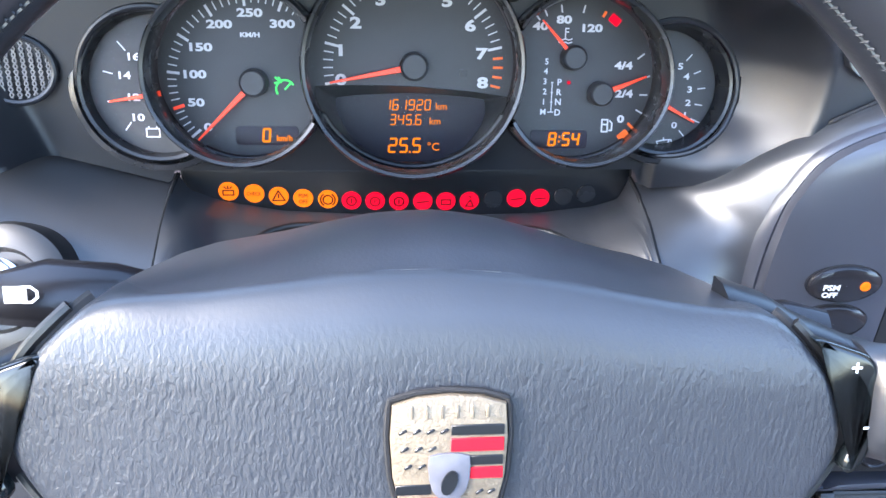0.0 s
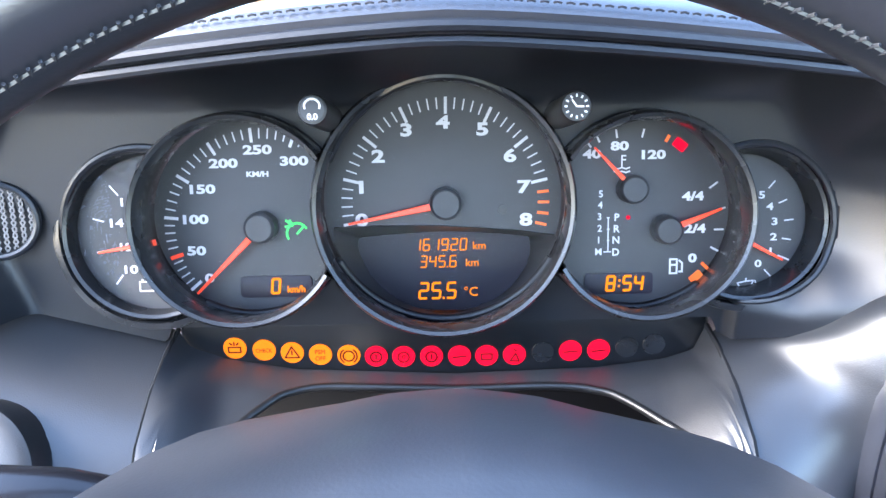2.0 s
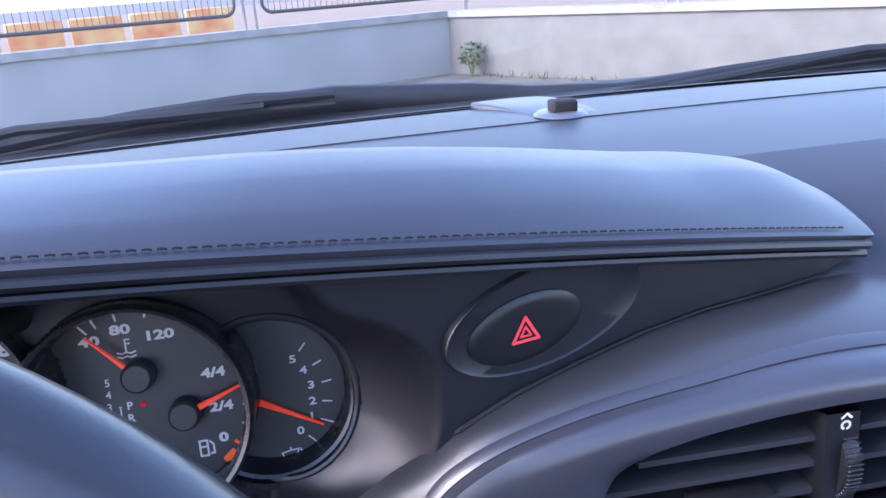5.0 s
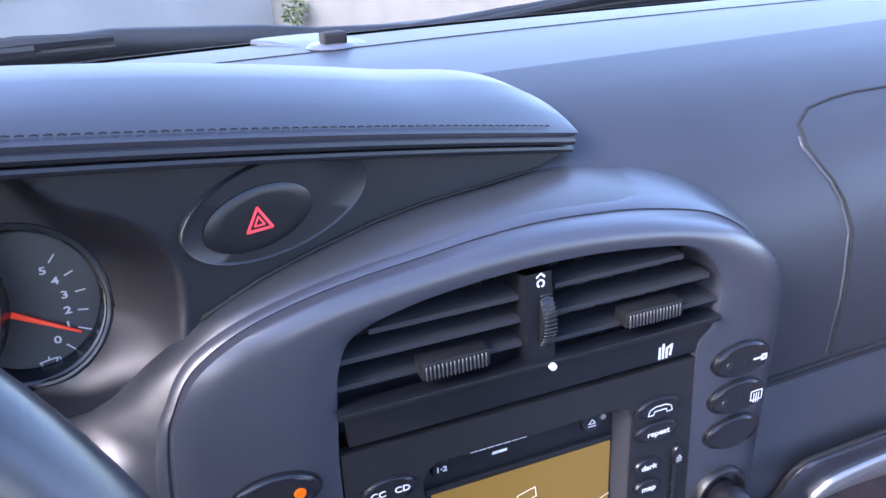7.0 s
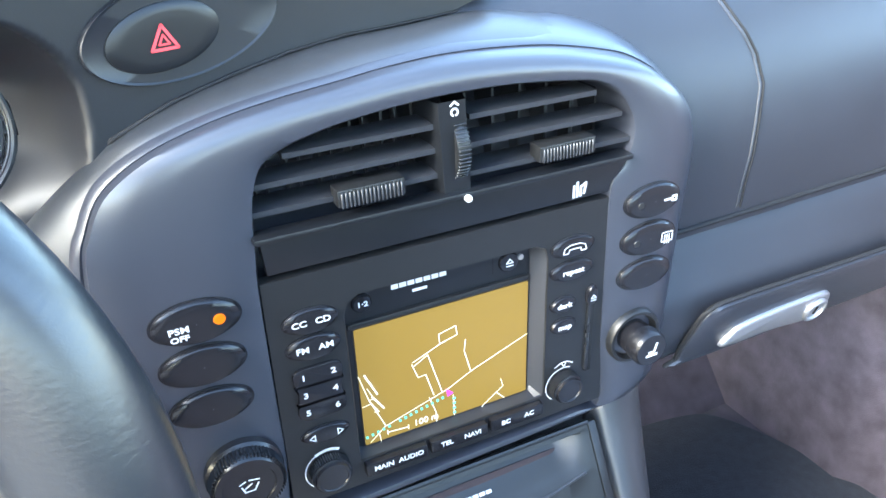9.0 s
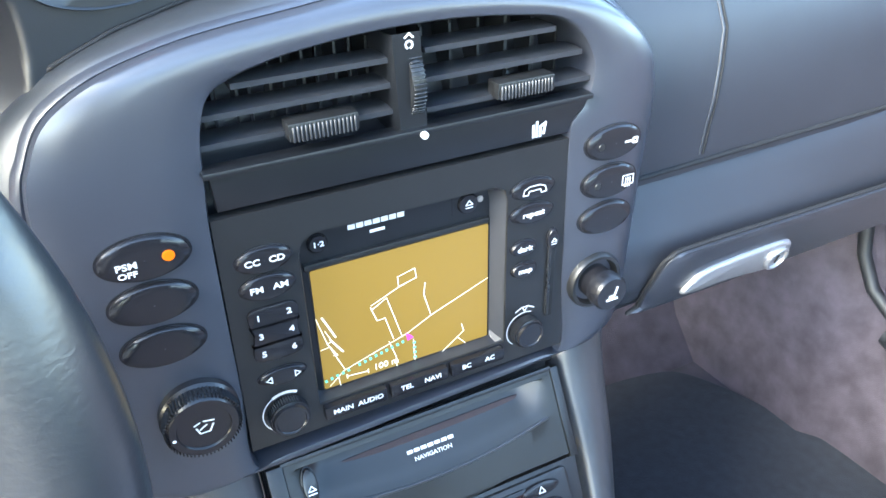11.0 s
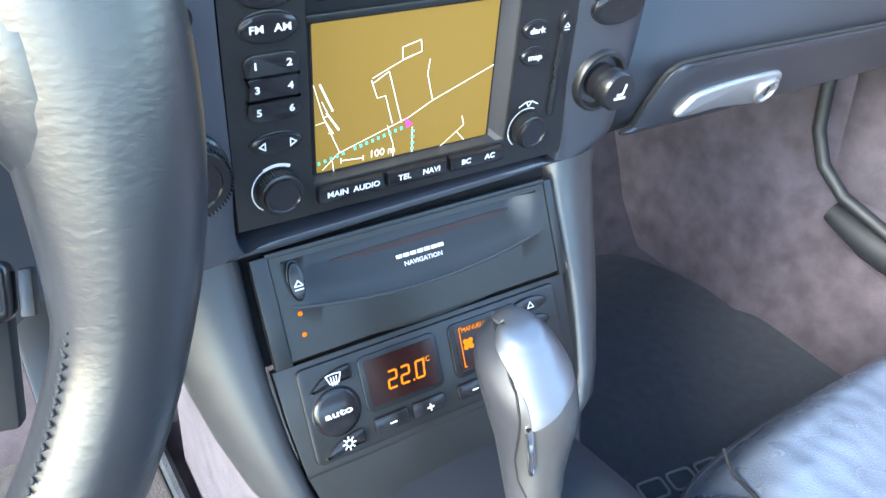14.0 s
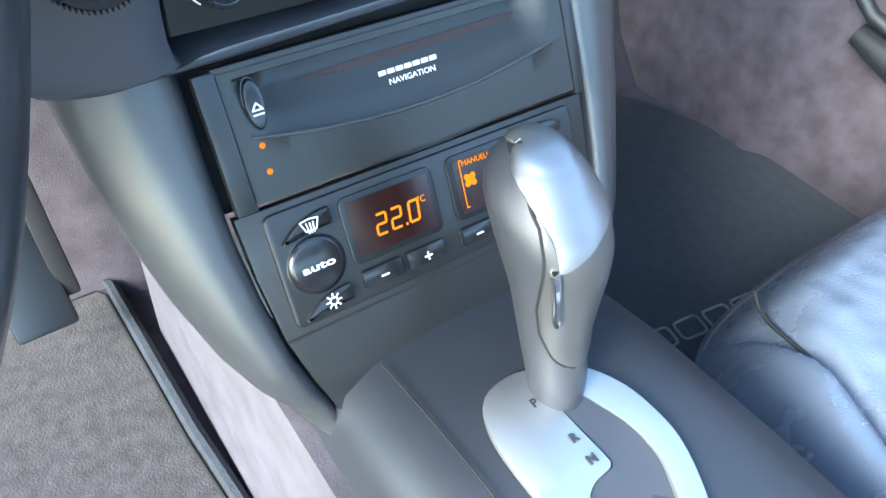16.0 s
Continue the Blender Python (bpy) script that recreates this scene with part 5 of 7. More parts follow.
for x, y, w, h, mt in ((0.0082, 0.0148, 0.0155, 0.0032, M_BLACK), (0.0082, 0.0102, 0.0155, 0.0042, M_CREST_RED), (0.0105, 0.0052, 0.0105, 0.003, M_BLACK), (0.0105, 0.0012, 0.0105, 0.0036, M_CREST_RED),
                       (-0.0105, -0.0038, 0.0105, 0.0032, M_BLACK), (-0.0085, -0.0085, 0.0115, 0.0038, M_CREST_RED), (-0.0065, -0.0128, 0.0095, 0.003, M_BLACK)):
    part("bar", box((w, h, 0.0008), m @ Matrix.Translation((x, y, 0.0023)), 0.0002, 1), mt, badge)
part("inner_shield", plate([(x * 0.36, y * 0.32 + 0.0002) for x, y in shield], 0.001, m @ Matrix.Translation((0, -0.0005, 0.0022)), 0.0003), material("inner_shield_grey", (0.095, 0.095, 0.112), 0.5, mottle=0.2, mottle_size=0.004), badge)
for i in range(6):
    part("rib", box((0.0012, 0.0042, 0.0008), m @ Matrix.Translation((-0.011 + i * 0.0044, 0.0205, 0.0022)), 0.0003, 1), M_GOLD, badge)

part("recess", tube([m @ Vector((x * 1.06, y * 1.045, 0.0004)) for x, y in sample(shield, 60)], 0.0009, 6, closed=True), M_GAP, badge, "dark gap round the badge")
part("inner_mark", plate(oval(0.0022, 0.0040, 14, 0.0, 0.0, turn=-20), 0.0005, m @ Matrix.Translation((0, -0.0012, 0.0033))), M_BLACK, badge, "small plain dark mark")
for x, y in ((-0.0135, 0.0145), (-0.0095, 0.0145), (-0.0055, 0.0145), (-0.0015, 0.0145), (-0.013, 0.009), (-0.009, 0.009), (-0.005, 0.009), (-0.012, 0.0035), (-0.008, 0.0035), (0.009, -0.005), (0.0125, -0.005), (0.0085, -0.010), (0.0115, -0.010)):
    part("antler_rib", box((0.0026, 0.0009, 0.0006), m @ Matrix.Translation((x, y, 0.0023)) @ Matrix.Rotation(radians(28), 4, "Z"), 0.0002, 1), M_RING, badge)

# the grain of the cover fades out where it rolls over
tree = M_PAD.node_tree
split = tree.nodes.new("ShaderNodeSeparateXYZ")
tree.links.new(tree.nodes["Geometry"].outputs["Position"], split.inputs[0])
fade = tree.nodes.new("ShaderNodeMapRange")
fade.inputs["From Min"].default_value, fade.inputs["From Max"].default_value = 0.862, 0.878
fade.inputs["To Min"].default_value, fade.inputs["To Max"].default_value = 0.75, 0.06
tree.links.new(split.outputs["Z"], fade.inputs["Value"])
tree.links.new(fade.outputs["Result"], tree.nodes["Bump"].inputs["Strength"])

# steering column and its stalks
column = thing("steering_column", "black steering column shroud with stalks behind the wheel", "steering column")
rows = []
for zz, w, top, low in ((-0.055, 0.05, 0.03, -0.045), (-0.09, 0.062, 0.035, -0.05), (-0.125, 0.066, 0.034, -0.052), (-0.165, 0.07, 0.028, -0.05), (-0.20, 0.07, 0.02, -0.05)):
    rows.append([WHEEL @ Vector((w * math.copysign(abs(math.cos(t)) ** 0.6, math.cos(t)), (top + low) / 2 + (top - low) / 2 * math.copysign(abs(math.sin(t)) ** 0.6, math.sin(t)), zz)) for t in frange(0, 2 * math.pi, 33)[:-1]])
part("shroud", loft(rows, closed=True, caps=True), M_BLACK, column)


def stalk(pts, radii, name="stalk"):
    return part(name, tube([WHEEL @ Vector(p) for p in pts], radii, 14, flat=0.6), M_BUTTON, column, "black multi-function stalk")


st = stalk([(-0.05, 0.005, -0.095), (-0.09, 0.018, -0.085), (-0.118, 0.026, -0.072), (-0.14, 0.028, -0.068), (-0.16, 0.027, -0.065)], [0.006, 0.008, 0.012, 0.013, 0.009])
mk = WHEEL @ Matrix.Translation((-0.1435, 0.0305, -0.0575)) @ Matrix.Scale(0.7, 4)
part("headlamp_symbol", strokes([[(0.0, -0.004), (0.004, -0.004), (0.007, -0.0015), (0.007, 0.0015), (0.004, 0.004), (0, 0.004), (0, -0.004)]], 0.0014, mk), M_WHITE, st)
part("headlamp_symbol", strokes([[(-0.0066, 0.0), (-0.0006, 0.0)]], 0.0088, mk), M_WHITE, st)
st = stalk([(0.05, 0.005, -0.085), (0.09, 0.008, -0.078), (0.118, 0.009, -0.070), (0.14, 0.010, -0.064), (0.155, 0.010, -0.062)], [0.006, 0.008, 0.011, 0.012, 0.008])
mk = WHEEL @ Matrix.Translation((0.1438, 0.0133, -0.0535)) @ Matrix.Scale(0.7, 4)
part("wiper_symbol", strokes([[(-0.006, -0.003), (-0.004, 0.003), (0.004, 0.003), (0.006, -0.003), (-0.006, -0.003)], [(-0.003, -0.002), (0.002, 0.002)]], 0.001, mk), M_WHITE, st)
# cruise stalk, flat paddle with two lines of German lettering
mc = WHEEL @ Matrix.Translation((0.126, -0.0540, -0.0315)) @ Matrix.Rotation(radians(-8), 4, "Y") @ Matrix.Rotation(radians(-20), 4, "X") @ Matrix.Rotation(radians(-8), 4, "Z") @ Matrix.Scale(0.84, 4)
paddle = part("cruise_paddle", plate(rrect(0.042, 0.0178, 0.0040), 0.010, mc @ Matrix.Translation((0, 0, -0.010)), 0.0028, seg=3), M_BUTTON, column, "flat black cruise control paddle with white lettering")
part("lettering", lettering("ein/beschl.", 0.0032, mc @ Matrix.Translation((0.001, 0.0050, 0)), 1.1, 0.0001), M_WHITE, paddle)
part("lettering", lettering("aus", 0.0033, mc @ Matrix.Translation((0.011, 0.0, 0)), 1.2, 0.0001), M_WHITE, paddle)
part("lettering", lettering("aufn./verz.", 0.0032, mc @ Matrix.Translation((0.001, -0.0052, 0)), 1.1, 0.0001), M_WHITE, paddle)
part("arrow_symbol", strokes([[(-0.004, 0.0), (-0.001, 0.002), (-0.001, -0.002), (-0.004, 0.0)], [(0.004, 0.0), (0.001, 0.002), (0.001, -0.002), (0.004, 0.0)]], 0.0007, mc), M_WHITE, paddle)
part("paddle_arm", box((0.012, 0.034, 0.014), mc @ Matrix.Translation((0.012, -0.024, -0.018)), 0.002), M_GAP, column)
part("paddle_clip", box((0.004, 0.014, 0.012), mc @ Matrix.Translation((0.0240, -0.001, -0.010)), 0.001), M_PANEL, column, "grey end piece of the paddle")
# ignition lock to the door side of the wheel
lock = thing("ignition_lock", "round black ignition lock collar with a metal key barrel", "ignition lock")
mi = face(-0.166, 0.305, 0.818, 30, -6)
part("collar", lathe([(0.0, -0.02), (0.031, -0.02), (0.031, 0.0), (0.0295, 0.004), (0.026, 0.006), (0.019, 0.0065), (0.017, 0.003), (0.0, 0.003)], mi, 48), M_PANEL, lock)
part("barrel", lathe([(0.0, 0.004), (0.0145, 0.004), (0.0145, 0.0125), (0.012, 0.014), (0.007, 0.0135), (0.006, 0.006), (0, 0.006)], mi, 32), M_CHROME, lock, "bright metal key barrel")
part("key_slot", box((0.003, 0.011, 0.004), mi @ Matrix.Translation((0, 0, 0.0075)), 0.0005, 1), M_GAP, lock)

# ---------- instruments ----------
M_HUBCAP = material("needle_cap_grey", (0.035, 0.036, 0.040), 0.45, mottle=0.1, mottle_size=0.01)
cluster = thing("instrument_cluster", "five overlapping round black gauges with white figures and red needles", "instruments")


def cut(bm, cylinders):
    """Take away what lies inside the tubes of the gauges in front."""
    gone = []
    for f in bm.faces:
        c = f.calc_center_median()
        for inv, r in cylinders:
            q = inv @ c
            if q.x * q.x + q.y * q.y < r * r:
                gone.append(f)
                break
    bmesh.ops.delete(bm, geom=gone, context="FACES")
    return bm


TACH_TUBE = ((face(0.017, 0.3875, 0.9005, 11.5) @ Matrix.Translation((-0.0010, -0.0005, 0))).inverted(), 0.0535)
SPEED_TUBE = ((face(-0.0645, 0.3765, 0.8945, 12) @ Matrix.Translation((-0.0018, 0.0034, 0))).inverted(), 0.0428)
RIGHT_TUBE = ((face(0.098, 0.3765, 0.8945, 12) @ Matrix.Translation((0.0004, 0.0022, 0))).inverted(), 0.0420)


def gauge(name, m, r, front, cx, cy, dial_r, label, behind=(), flange=0.0, hole=None):
    """A bezel tube standing front metres out of the dial, with dial and lens. Everything else is printed on the frame m."""
    mm = m @ Matrix.Translation((cx, cy, 0))
    inner = dial_r
    prof = [(r - 0.001, -0.004), (r, front - 0.006), (r - 0.0004, front - 0.002), (r - 0.0016, front), (r - 0.0030, front - 0.0006), (r - 0.0036, front - 0.003), (r - 0.0042, front - 0.008), (inner, 0.0006)]
    if flange:
        prof = [(r + 0.0046, flange - 0.005), (r + 0.0040, flange - 0.0008), (r + 0.0012, flange)] + prof[1:]
    g = part(name, cut(lathe(prof, mm, 160), behind), M_RING, cluster, label)
    full = max(r, inner) - 0.0015
    if hole:
        # the dial has a window, behind which its display lies
        hx, hy = sum(p[0] for p in hole) / len(hole), sum(p[1] for p in hole) / len(hole)
        rim_pts = []
        for px, py in hole:
            dx, dy = px - hx, py - hy
            n = math.hypot(dx, dy)
            dx, dy = dx / n, dy / n
            ox, oy = hx - cx, hy - cy
            bq = ox * dx + oy * dy
            t = -bq + math.sqrt(bq * bq - ox * ox - oy * oy + full * full)
            rim_pts.append((hx + dx * t, hy + dy * t))
        rows = [[m @ Vector((px + (qx - px) * f, py + (qy - py) * f, 0)) for (px, py), (qx, qy) in zip(hole, rim_pts)] for f in frange(0, 1, 22)]
        part("dial_face", cut(loft(rows, closed=True), behind), M_DIAL, g)
    else:
        part("dial_face", cut(lathe([(0, 0)] + [(f * full, 0.0) for f in frange(0.05, 1, 24)], mm, 96), behind), M_DIAL, g)
    towards = mm @ Vector((0, 0.05, 0.3))
    lens = sheet("lens", cut(lathe([(0, front - 0.009 + 0.001)] + [(f * (r - 0.0042), front - 0.009) for f in frange(0.06, 1, 20)], mm, 96), behind), M_LENS, towards, g)
    lens["label"] = "clear gauge lens"
    return g


def marks(g, m, c, angles, r0, r1, width, mat=None, name="scale_marks"):
    lines = []
    bm = bmesh.new()
    for a in angles:
        ca, sa = math.cos(radians(a)), math.sin(radians(a))
        lines.append([(c[0] + r0 * ca, c[1] + r0 * sa), (c[0] + r1 * ca, c[1] + r1 * sa)])
    part(name, strokes(lines, width, m, 0.0004, bm), mat or M_WHITE, g)


def figures(g, m, items, size, stretch=1.25, bold=0.00012, mat=None):
    for s, x, y in items:
        part("numeral", lettering(s, size, m @ Matrix.Translation((x / 1000, y / 1000, 0.0003)), stretch, bold), mat or M_WHITE, g)


def needle(g, m, hub, tip, hub_r, length_back=0.0, width=0.0028, z=0.005, cap=True):
    h, t = Vector(hub), Vector(tip)
    d = (t - h).normalized()
    s = Vector((-d.y, d.x))
    a = h + d * (hub_r * 0.8)
    out = [a + s * width / 2, a - s * width / 2, t - s * width * 0.16, t + s * width * 0.16]
    part("needle", plate([(p.x, p.y) for p in out], 0.0012, m @ Matrix.Translation((0, 0, z)), 0.0003, seg=1), M_NEEDLE, g, "red gauge needle")
    if cap:
        part("hub_cap", lathe([(0, 0.0085), (hub_r * 0.8, 0.0085), (hub_r * 0.96, 0.0075), (hub_r, 0.0055), (hub_r, 0.0)], m @ Matrix.Translation((*hub, 0)), 40), M_HUBCAP, g, "grey needle cap")


def amber(g, s, size, m, x, y, stretch=1.0, bold=0.0):
    part("lit_digits", lettering(s, size, m @ Matrix.Translation((x / 1000, y / 1000, 0.0012)), stretch, bold), M_AMBER, g, "glowing amber digits")


def lit(g, s, size, m, x, y, width):
    for bm in seven(s, size, m @ Matrix.Translation((x / 1000, y / 1000, 0.0008)), width):
        part("lit_digit", bm, M_AMBER, g, "glowing amber digit")


# speed
GS = face(-0.0645, 0.3765, 0.8945, 12)
speedo = gauge("speedometer", GS, 0.0433, 0.030, -0.0018, 0.0034, 0.0432, "black speedometer bezel", (TACH_TUBE,))
HS = (0.0027, -0.0013)
SPEED = [(0, 220.0), (50, 197.0), (100, 173.5), (150, 147.5), (200, 121.0), (250, 94.7), (300, 68.8), (330, 53.5)]
marks(speedo, GS, HS, [a for v, a in SPEED[:-1] if v != 50], 0.0365, 0.0418, 0.0013)
marks(speedo, GS, HS, [interp(v, SPEED)[0] for v in range(10, 330, 10) if v % 50], 0.0378, 0.0418, 0.0006, name="fine_marks")
marks(speedo, GS, HS, [198], 0.037, 0.0418, 0.0016, M_NEEDLE, name="limit_mark")
figures(speedo, GS, [("0", -21.3, -23.5), ("50", -26.3, -11.4), ("100", -26.5, 2.2), ("150", -22.8, 15.1), ("200", -12.7, 25.9), ("250", 2.0, 31.4), ("300", 17.3, 26.4)], 0.0038, 1.55, 0.0002)
figures(speedo, GS, [("KM/H", 1.6, 21.2)], 0.0022, 1.3)
needle(speedo, GS, HS, (-0.0253, -0.0291), 0.0068)
part("display", plate(rrect(0.0312, 0.0095, 0.0022, x=0.0075, y=-0.0275), 0.0008, GS, 0.0002), M_LCD, speedo, "dark speed display")
lit(speedo, "0", 0.0062, GS, 7.4, -27.2, 0.0011)
amber(speedo, "km/h", 0.0030, GS, 16.2, -28.8, 0.95, 0.0001)
cruise = [[(0.0125, -0.0015), (0.0155, -0.001), (0.0145, 0.0012)], [(0.0155, -0.001), (0.0128, 0.0012)],
          [(0.0175 + 0.0045 * math.cos(radians(a)), -0.0045 + 0.0045 * math.sin(radians(a))) for a in range(210, 10, -20)], [(0.0175, -0.0045), (0.0205, -0.0012)]]
part("cruise_lamp", strokes(cruise, 0.0009, GS, 0.0006), M_GREEN, speedo, "glowing green cruise control symbol")

# water and fuel
GR = face(0.098, 0.3765, 0.8945, 12)
right = gauge("water_fuel_gauge", GR, 0.0425, 0.030, 0.0004, 0.0022, 0.0424, "black water and fuel gauge bezel", (TACH_TUBE,))
figures(right, GR, [("40", -18.0, 27.0), ("80", -6.2, 30.2), ("120", 7.8, 26.3)], 0.0037, 1.5, 0.0002)
figures(right, GR, [("4/4", 25.8, 8.2), ("2/4", 27.0, -5.9), ("0", 26.2, -18.8)], 0.0037, 1.4, 0.0002)
figures(right, GR, [("5", -14.0, 9.9), ("4", -14.2, 5.1), ("3", -14.5, 0.1), ("2", -14.4, -5.0), ("1", -14.8, -10.1), ("M", -14.9, -15.2)], 0.0030, 1.0, 0.00006)
figures(right, GR, [("P", -7.1, -0.3), ("R", -7.2, -5.3), ("N", -7.3, -10.2), ("D", -7.4, -15.5)], 0.0032, 1.0, 0.0001)
part("selector_lines", strokes([[(-0.0107, -0.0003), (-0.0107, -0.0152)], [(-0.0125, -0.0152), (-0.0095, -0.0152)]] + [[(-0.0112, y), (-0.0102, y)] for y in (-0.0003, -0.0053, -0.0102, -0.0152)], 0.0005, GR), M_WHITE, right)
part("selector_lamp", lathe([(0, 0.0008), (0.0009, 0.0008), (0.0009, 0)], GR @ Matrix.Translation((-0.0021, -0.0003, 0)), 16), M_RED, right, "red gear lamp")
part("scale_marks", strokes([[(-0.0073, 0.034), (-0.0078, 0.0372)], [(0.0034, 0.034), (0.0042, 0.0372)], [(-0.0185, 0.0302), (-0.0212, 0.0335)], [(-0.0148, 0.0322), (-0.0165, 0.0358)],
                             [(0.0330, 0.0118), (0.0362, 0.0142)], [(0.0362, 0.0020), (0.0398, 0.0032)], [(0.0355, -0.0063), (0.0393, -0.0063)], [(0.0342, -0.0140), (0.0372, -0.0156)]], 0.0008, GR), M_WHITE, right)
part("warning_marks", strokes([[(0.0137, 0.0322), (0.0149, 0.0342)], [(0.0305, -0.0210), (0.0328, -0.0232)]], 0.0014, GR), M_ORANGEPRINT, right)
part("overheat_lamp", plate(rrect(0.0058, 0.0042, 0.0006), 0.0006, GR @ Matrix.Translation((0.0197, 0.0305, 0)) @ Matrix.Rotation(radians(-38), 4, "Z")), M_RED, right, "lit red overheating lamp")
part("reserve_lamp", plate(rrect(0.0058, 0.0042, 0.0006), 0.0006, GR @ Matrix.Translation((0.0282, -0.0272, 0)) @ Matrix.Rotation(radians(40), 4, "Z")), M_ORANGEPRINT, right, "lit orange fuel reserve lamp")
part("water_symbol", strokes([[(-0.0051, 0.0215), (-0.0051, 0.0262), (-0.0035, 0.0262)], [(-0.0051, 0.0245), (-0.0035, 0.0245)], [(-0.0085, 0.0212), (-0.0068, 0.0206), (-0.0051, 0.0212), (-0.0034, 0.0206), (-0.0017, 0.0212)], [(-0.0085, 0.0196), (-0.0068, 0.0190), (-0.0051, 0.0196), (-0.0034, 0.0190), (-0.0017, 0.0196)]], 0.0006, GR), M_WHITE, right)
part("pump_symbol", strokes([[(0.0165, -0.0252), (0.0165, -0.0190), (0.0195, -0.0190), (0.0195, -0.0252), (0.0165, -0.0252)], [(0.0165, -0.0215), (0.0195, -0.0215)], [(0.0205, -0.0195), (0.0218, -0.0208), (0.0218, -0.0245), (0.0205, -0.0245)]], 0.0008, GR), M_WHITE, right)
needle(right, GR, (-0.0012, 0.0121), (-0.018, 0.030), 0.0062, width=0.0020)
needle(right, GR, (0.0137, -0.0056), (0.0365, 0.0032), 0.0062, width=0.0026)
part("display", plate(rrect(0.0300, 0.0095, 0.0018, x=-0.0060, y=-0.0292), 0.0008, GR, 0.0002), M_LCD, right, "dark clock display")
lit(right, "8:54", 0.0062, GR, -3.4, -29.0, 0.0011)

# revolutions, in front
GT = face(0.017, 0.3875, 0.9005, 11.5)
lcd = [(-0.037, -0.0185), (-0.032, -0.0162), (0.0, -0.0148), (0.030, -0.0168), (0.035, -0.0195), (0.0335, -0.030), (0.024, -0.0415), (0.010, -0.0478), (-0.004, -0.0488), (-0.018, -0.0452), (-0.030, -0.0355), (-0.0355, -0.026)]
moon = [(-0.0495, -0.0115), (-0.03, -0.0108), (0, -0.0115), (0.03, -0.0138), (0.049, -0.0165)] + [(0.0525 * math.cos(radians(a)), 0.0525 * math.sin(radians(a))) for a in range(-24, -166, -6)]
moon = [(p.x, p.y) for p in sample(moon, 120)]
lcd = [(p.x, p.y) for p in sample([(p.x, p.y) for p in smooth_outline(lcd, 4)], 120)]
tach = gauge("rev_counter", GT, 0.0540, 0.034, -0.0010, -0.0005, 0.0538, "black rev counter bezel", hole=moon)
HT = (0.0002, -0.0014)
REV = lambda k: 191.5 - 25.6 * k
marks(tach, GT, HT, [REV(k) for k in range(8)], 0.0392, 0.0458, 0.0013)
marks(tach, GT, HT, [REV(k / 5) for k in range(1, 36) if k % 5], 0.0412, 0.0458, 0.0006, name="fine_marks")
marks(tach, GT, HT, [REV(7.26), REV(7.5), REV(7.75), REV(8)], 0.0412, 0.0456, 0.0012, M_ORANGEPRINT, name="red_line_marks")
figures(tach, GT, [("0", -37.0, -8.6), ("1", -36.8, 5.9), ("2", -29.0, 19.3), ("3", -16.4, 30.5), ("4", -0.3, 33.6), ("5", 16.9, 30.3), ("6", 28.8, 18.6), ("7", 34.8, 4.9), ("8", 35.8, -9.7)], 0.0054, 1.5, 0.0003)
needle(tach, GT, HT, (-0.0424, -0.0096), 0.0072, width=0.0030)
part("sensor_dot", lathe([(0, 0.0006), (0.0022, 0.0005), (0.0023, 0)], GT @ Matrix.Translation((0.0256, -0.0049, 0)), 20), M_PANEL, tach)
rows = []
deep = [(x * 1.12 + 0.0006, y * 1.116) for x, y in lcd]
for f, z in ((0.0, 0.0), (0.0, 0.002), (0.012, 0.0026), (0.04, 0.0018), (0.5, -0.0085), (0.93, -0.0172), (1.0, -0.0185)):
    rows.append([GT @ Vector((mx + (lx - mx) * f, my + (ly - my) * f, z)) for (mx, my), (lx, ly) in zip(moon, deep)])
part("lower_mask", loft(rows, closed=True), M_HUBCAP, tach, "sunken mask round the trip display")
part("display", plate(deep, 0.0004, GT @ Matrix.Translation((0, 0, -0.0188))), M_LCD, tach, "dark oval trip display")
GD = GT @ Matrix.Translation((0, 0, -0.0195))
lit(tach, "161920", 0.0053, GD, -2.3, -22.6, 0.0006)
amber(tach, "km", 0.0038, GD, 16.0, -23.5, 1.0)
lit(tach, "345.6", 0.0053, GD, -3.4, -30.6, 0.0006)
amber(tach, "km", 0.0038, GD, 12.6, -31.5, 1.0)
lit(tach, "25.5", 0.0073, GD, -4.0, -44.6, 0.0011)
amber(tach, "°C", 0.0044, GD, 11.8, -45.6, 1.05)

# voltmeter and oil pressure, at the ends
GB = face(-0.112, 0.372, 0.888, 12)
volt = gauge("voltmeter", GB, 0.0370, 0.009, 0.0053, 0.0046, 0.0345, "black voltmeter bezel", (SPEED_TUBE,), 0.0066)
figures(volt, GB, [("16", -6.3, 17.7), ("14", -11.4, 8.9), ("12", -8.0, -1.5), ("10", -6.7, -11.2)], 0.0035, 1.45, 0.0001)
part("scale_marks", strokes([[(-0.0128, 0.0248), (-0.0096, 0.0208)], [(-0.0208, 0.0110), (-0.0165, 0.0098)], [(-0.0200, -0.0034), (-0.0165, -0.0028)], [(-0.0128, -0.0172), (-0.0100, -0.0135)]], 0.0006, GB), M_WHITE, volt)
part("battery_symbol", strokes([[(-0.003, -0.0205), (-0.003, -0.0165), (0.0032, -0.0165), (0.0032, -0.0205), (-0.003, -0.0205)], [(-0.0018, -0.0165), (-0.0018, -0.0155)], [(0.002, -0.0165), (0.002, -0.0155)]], 0.0006, GB), M_WHITE, volt)
needle(volt, GB, (0.009, 0.0013), (-0.0187, -0.0033), 0.004, width=0.0026, z=0.002, cap=False)
GO = face(0.145, 0.3775, 0.886, 12)
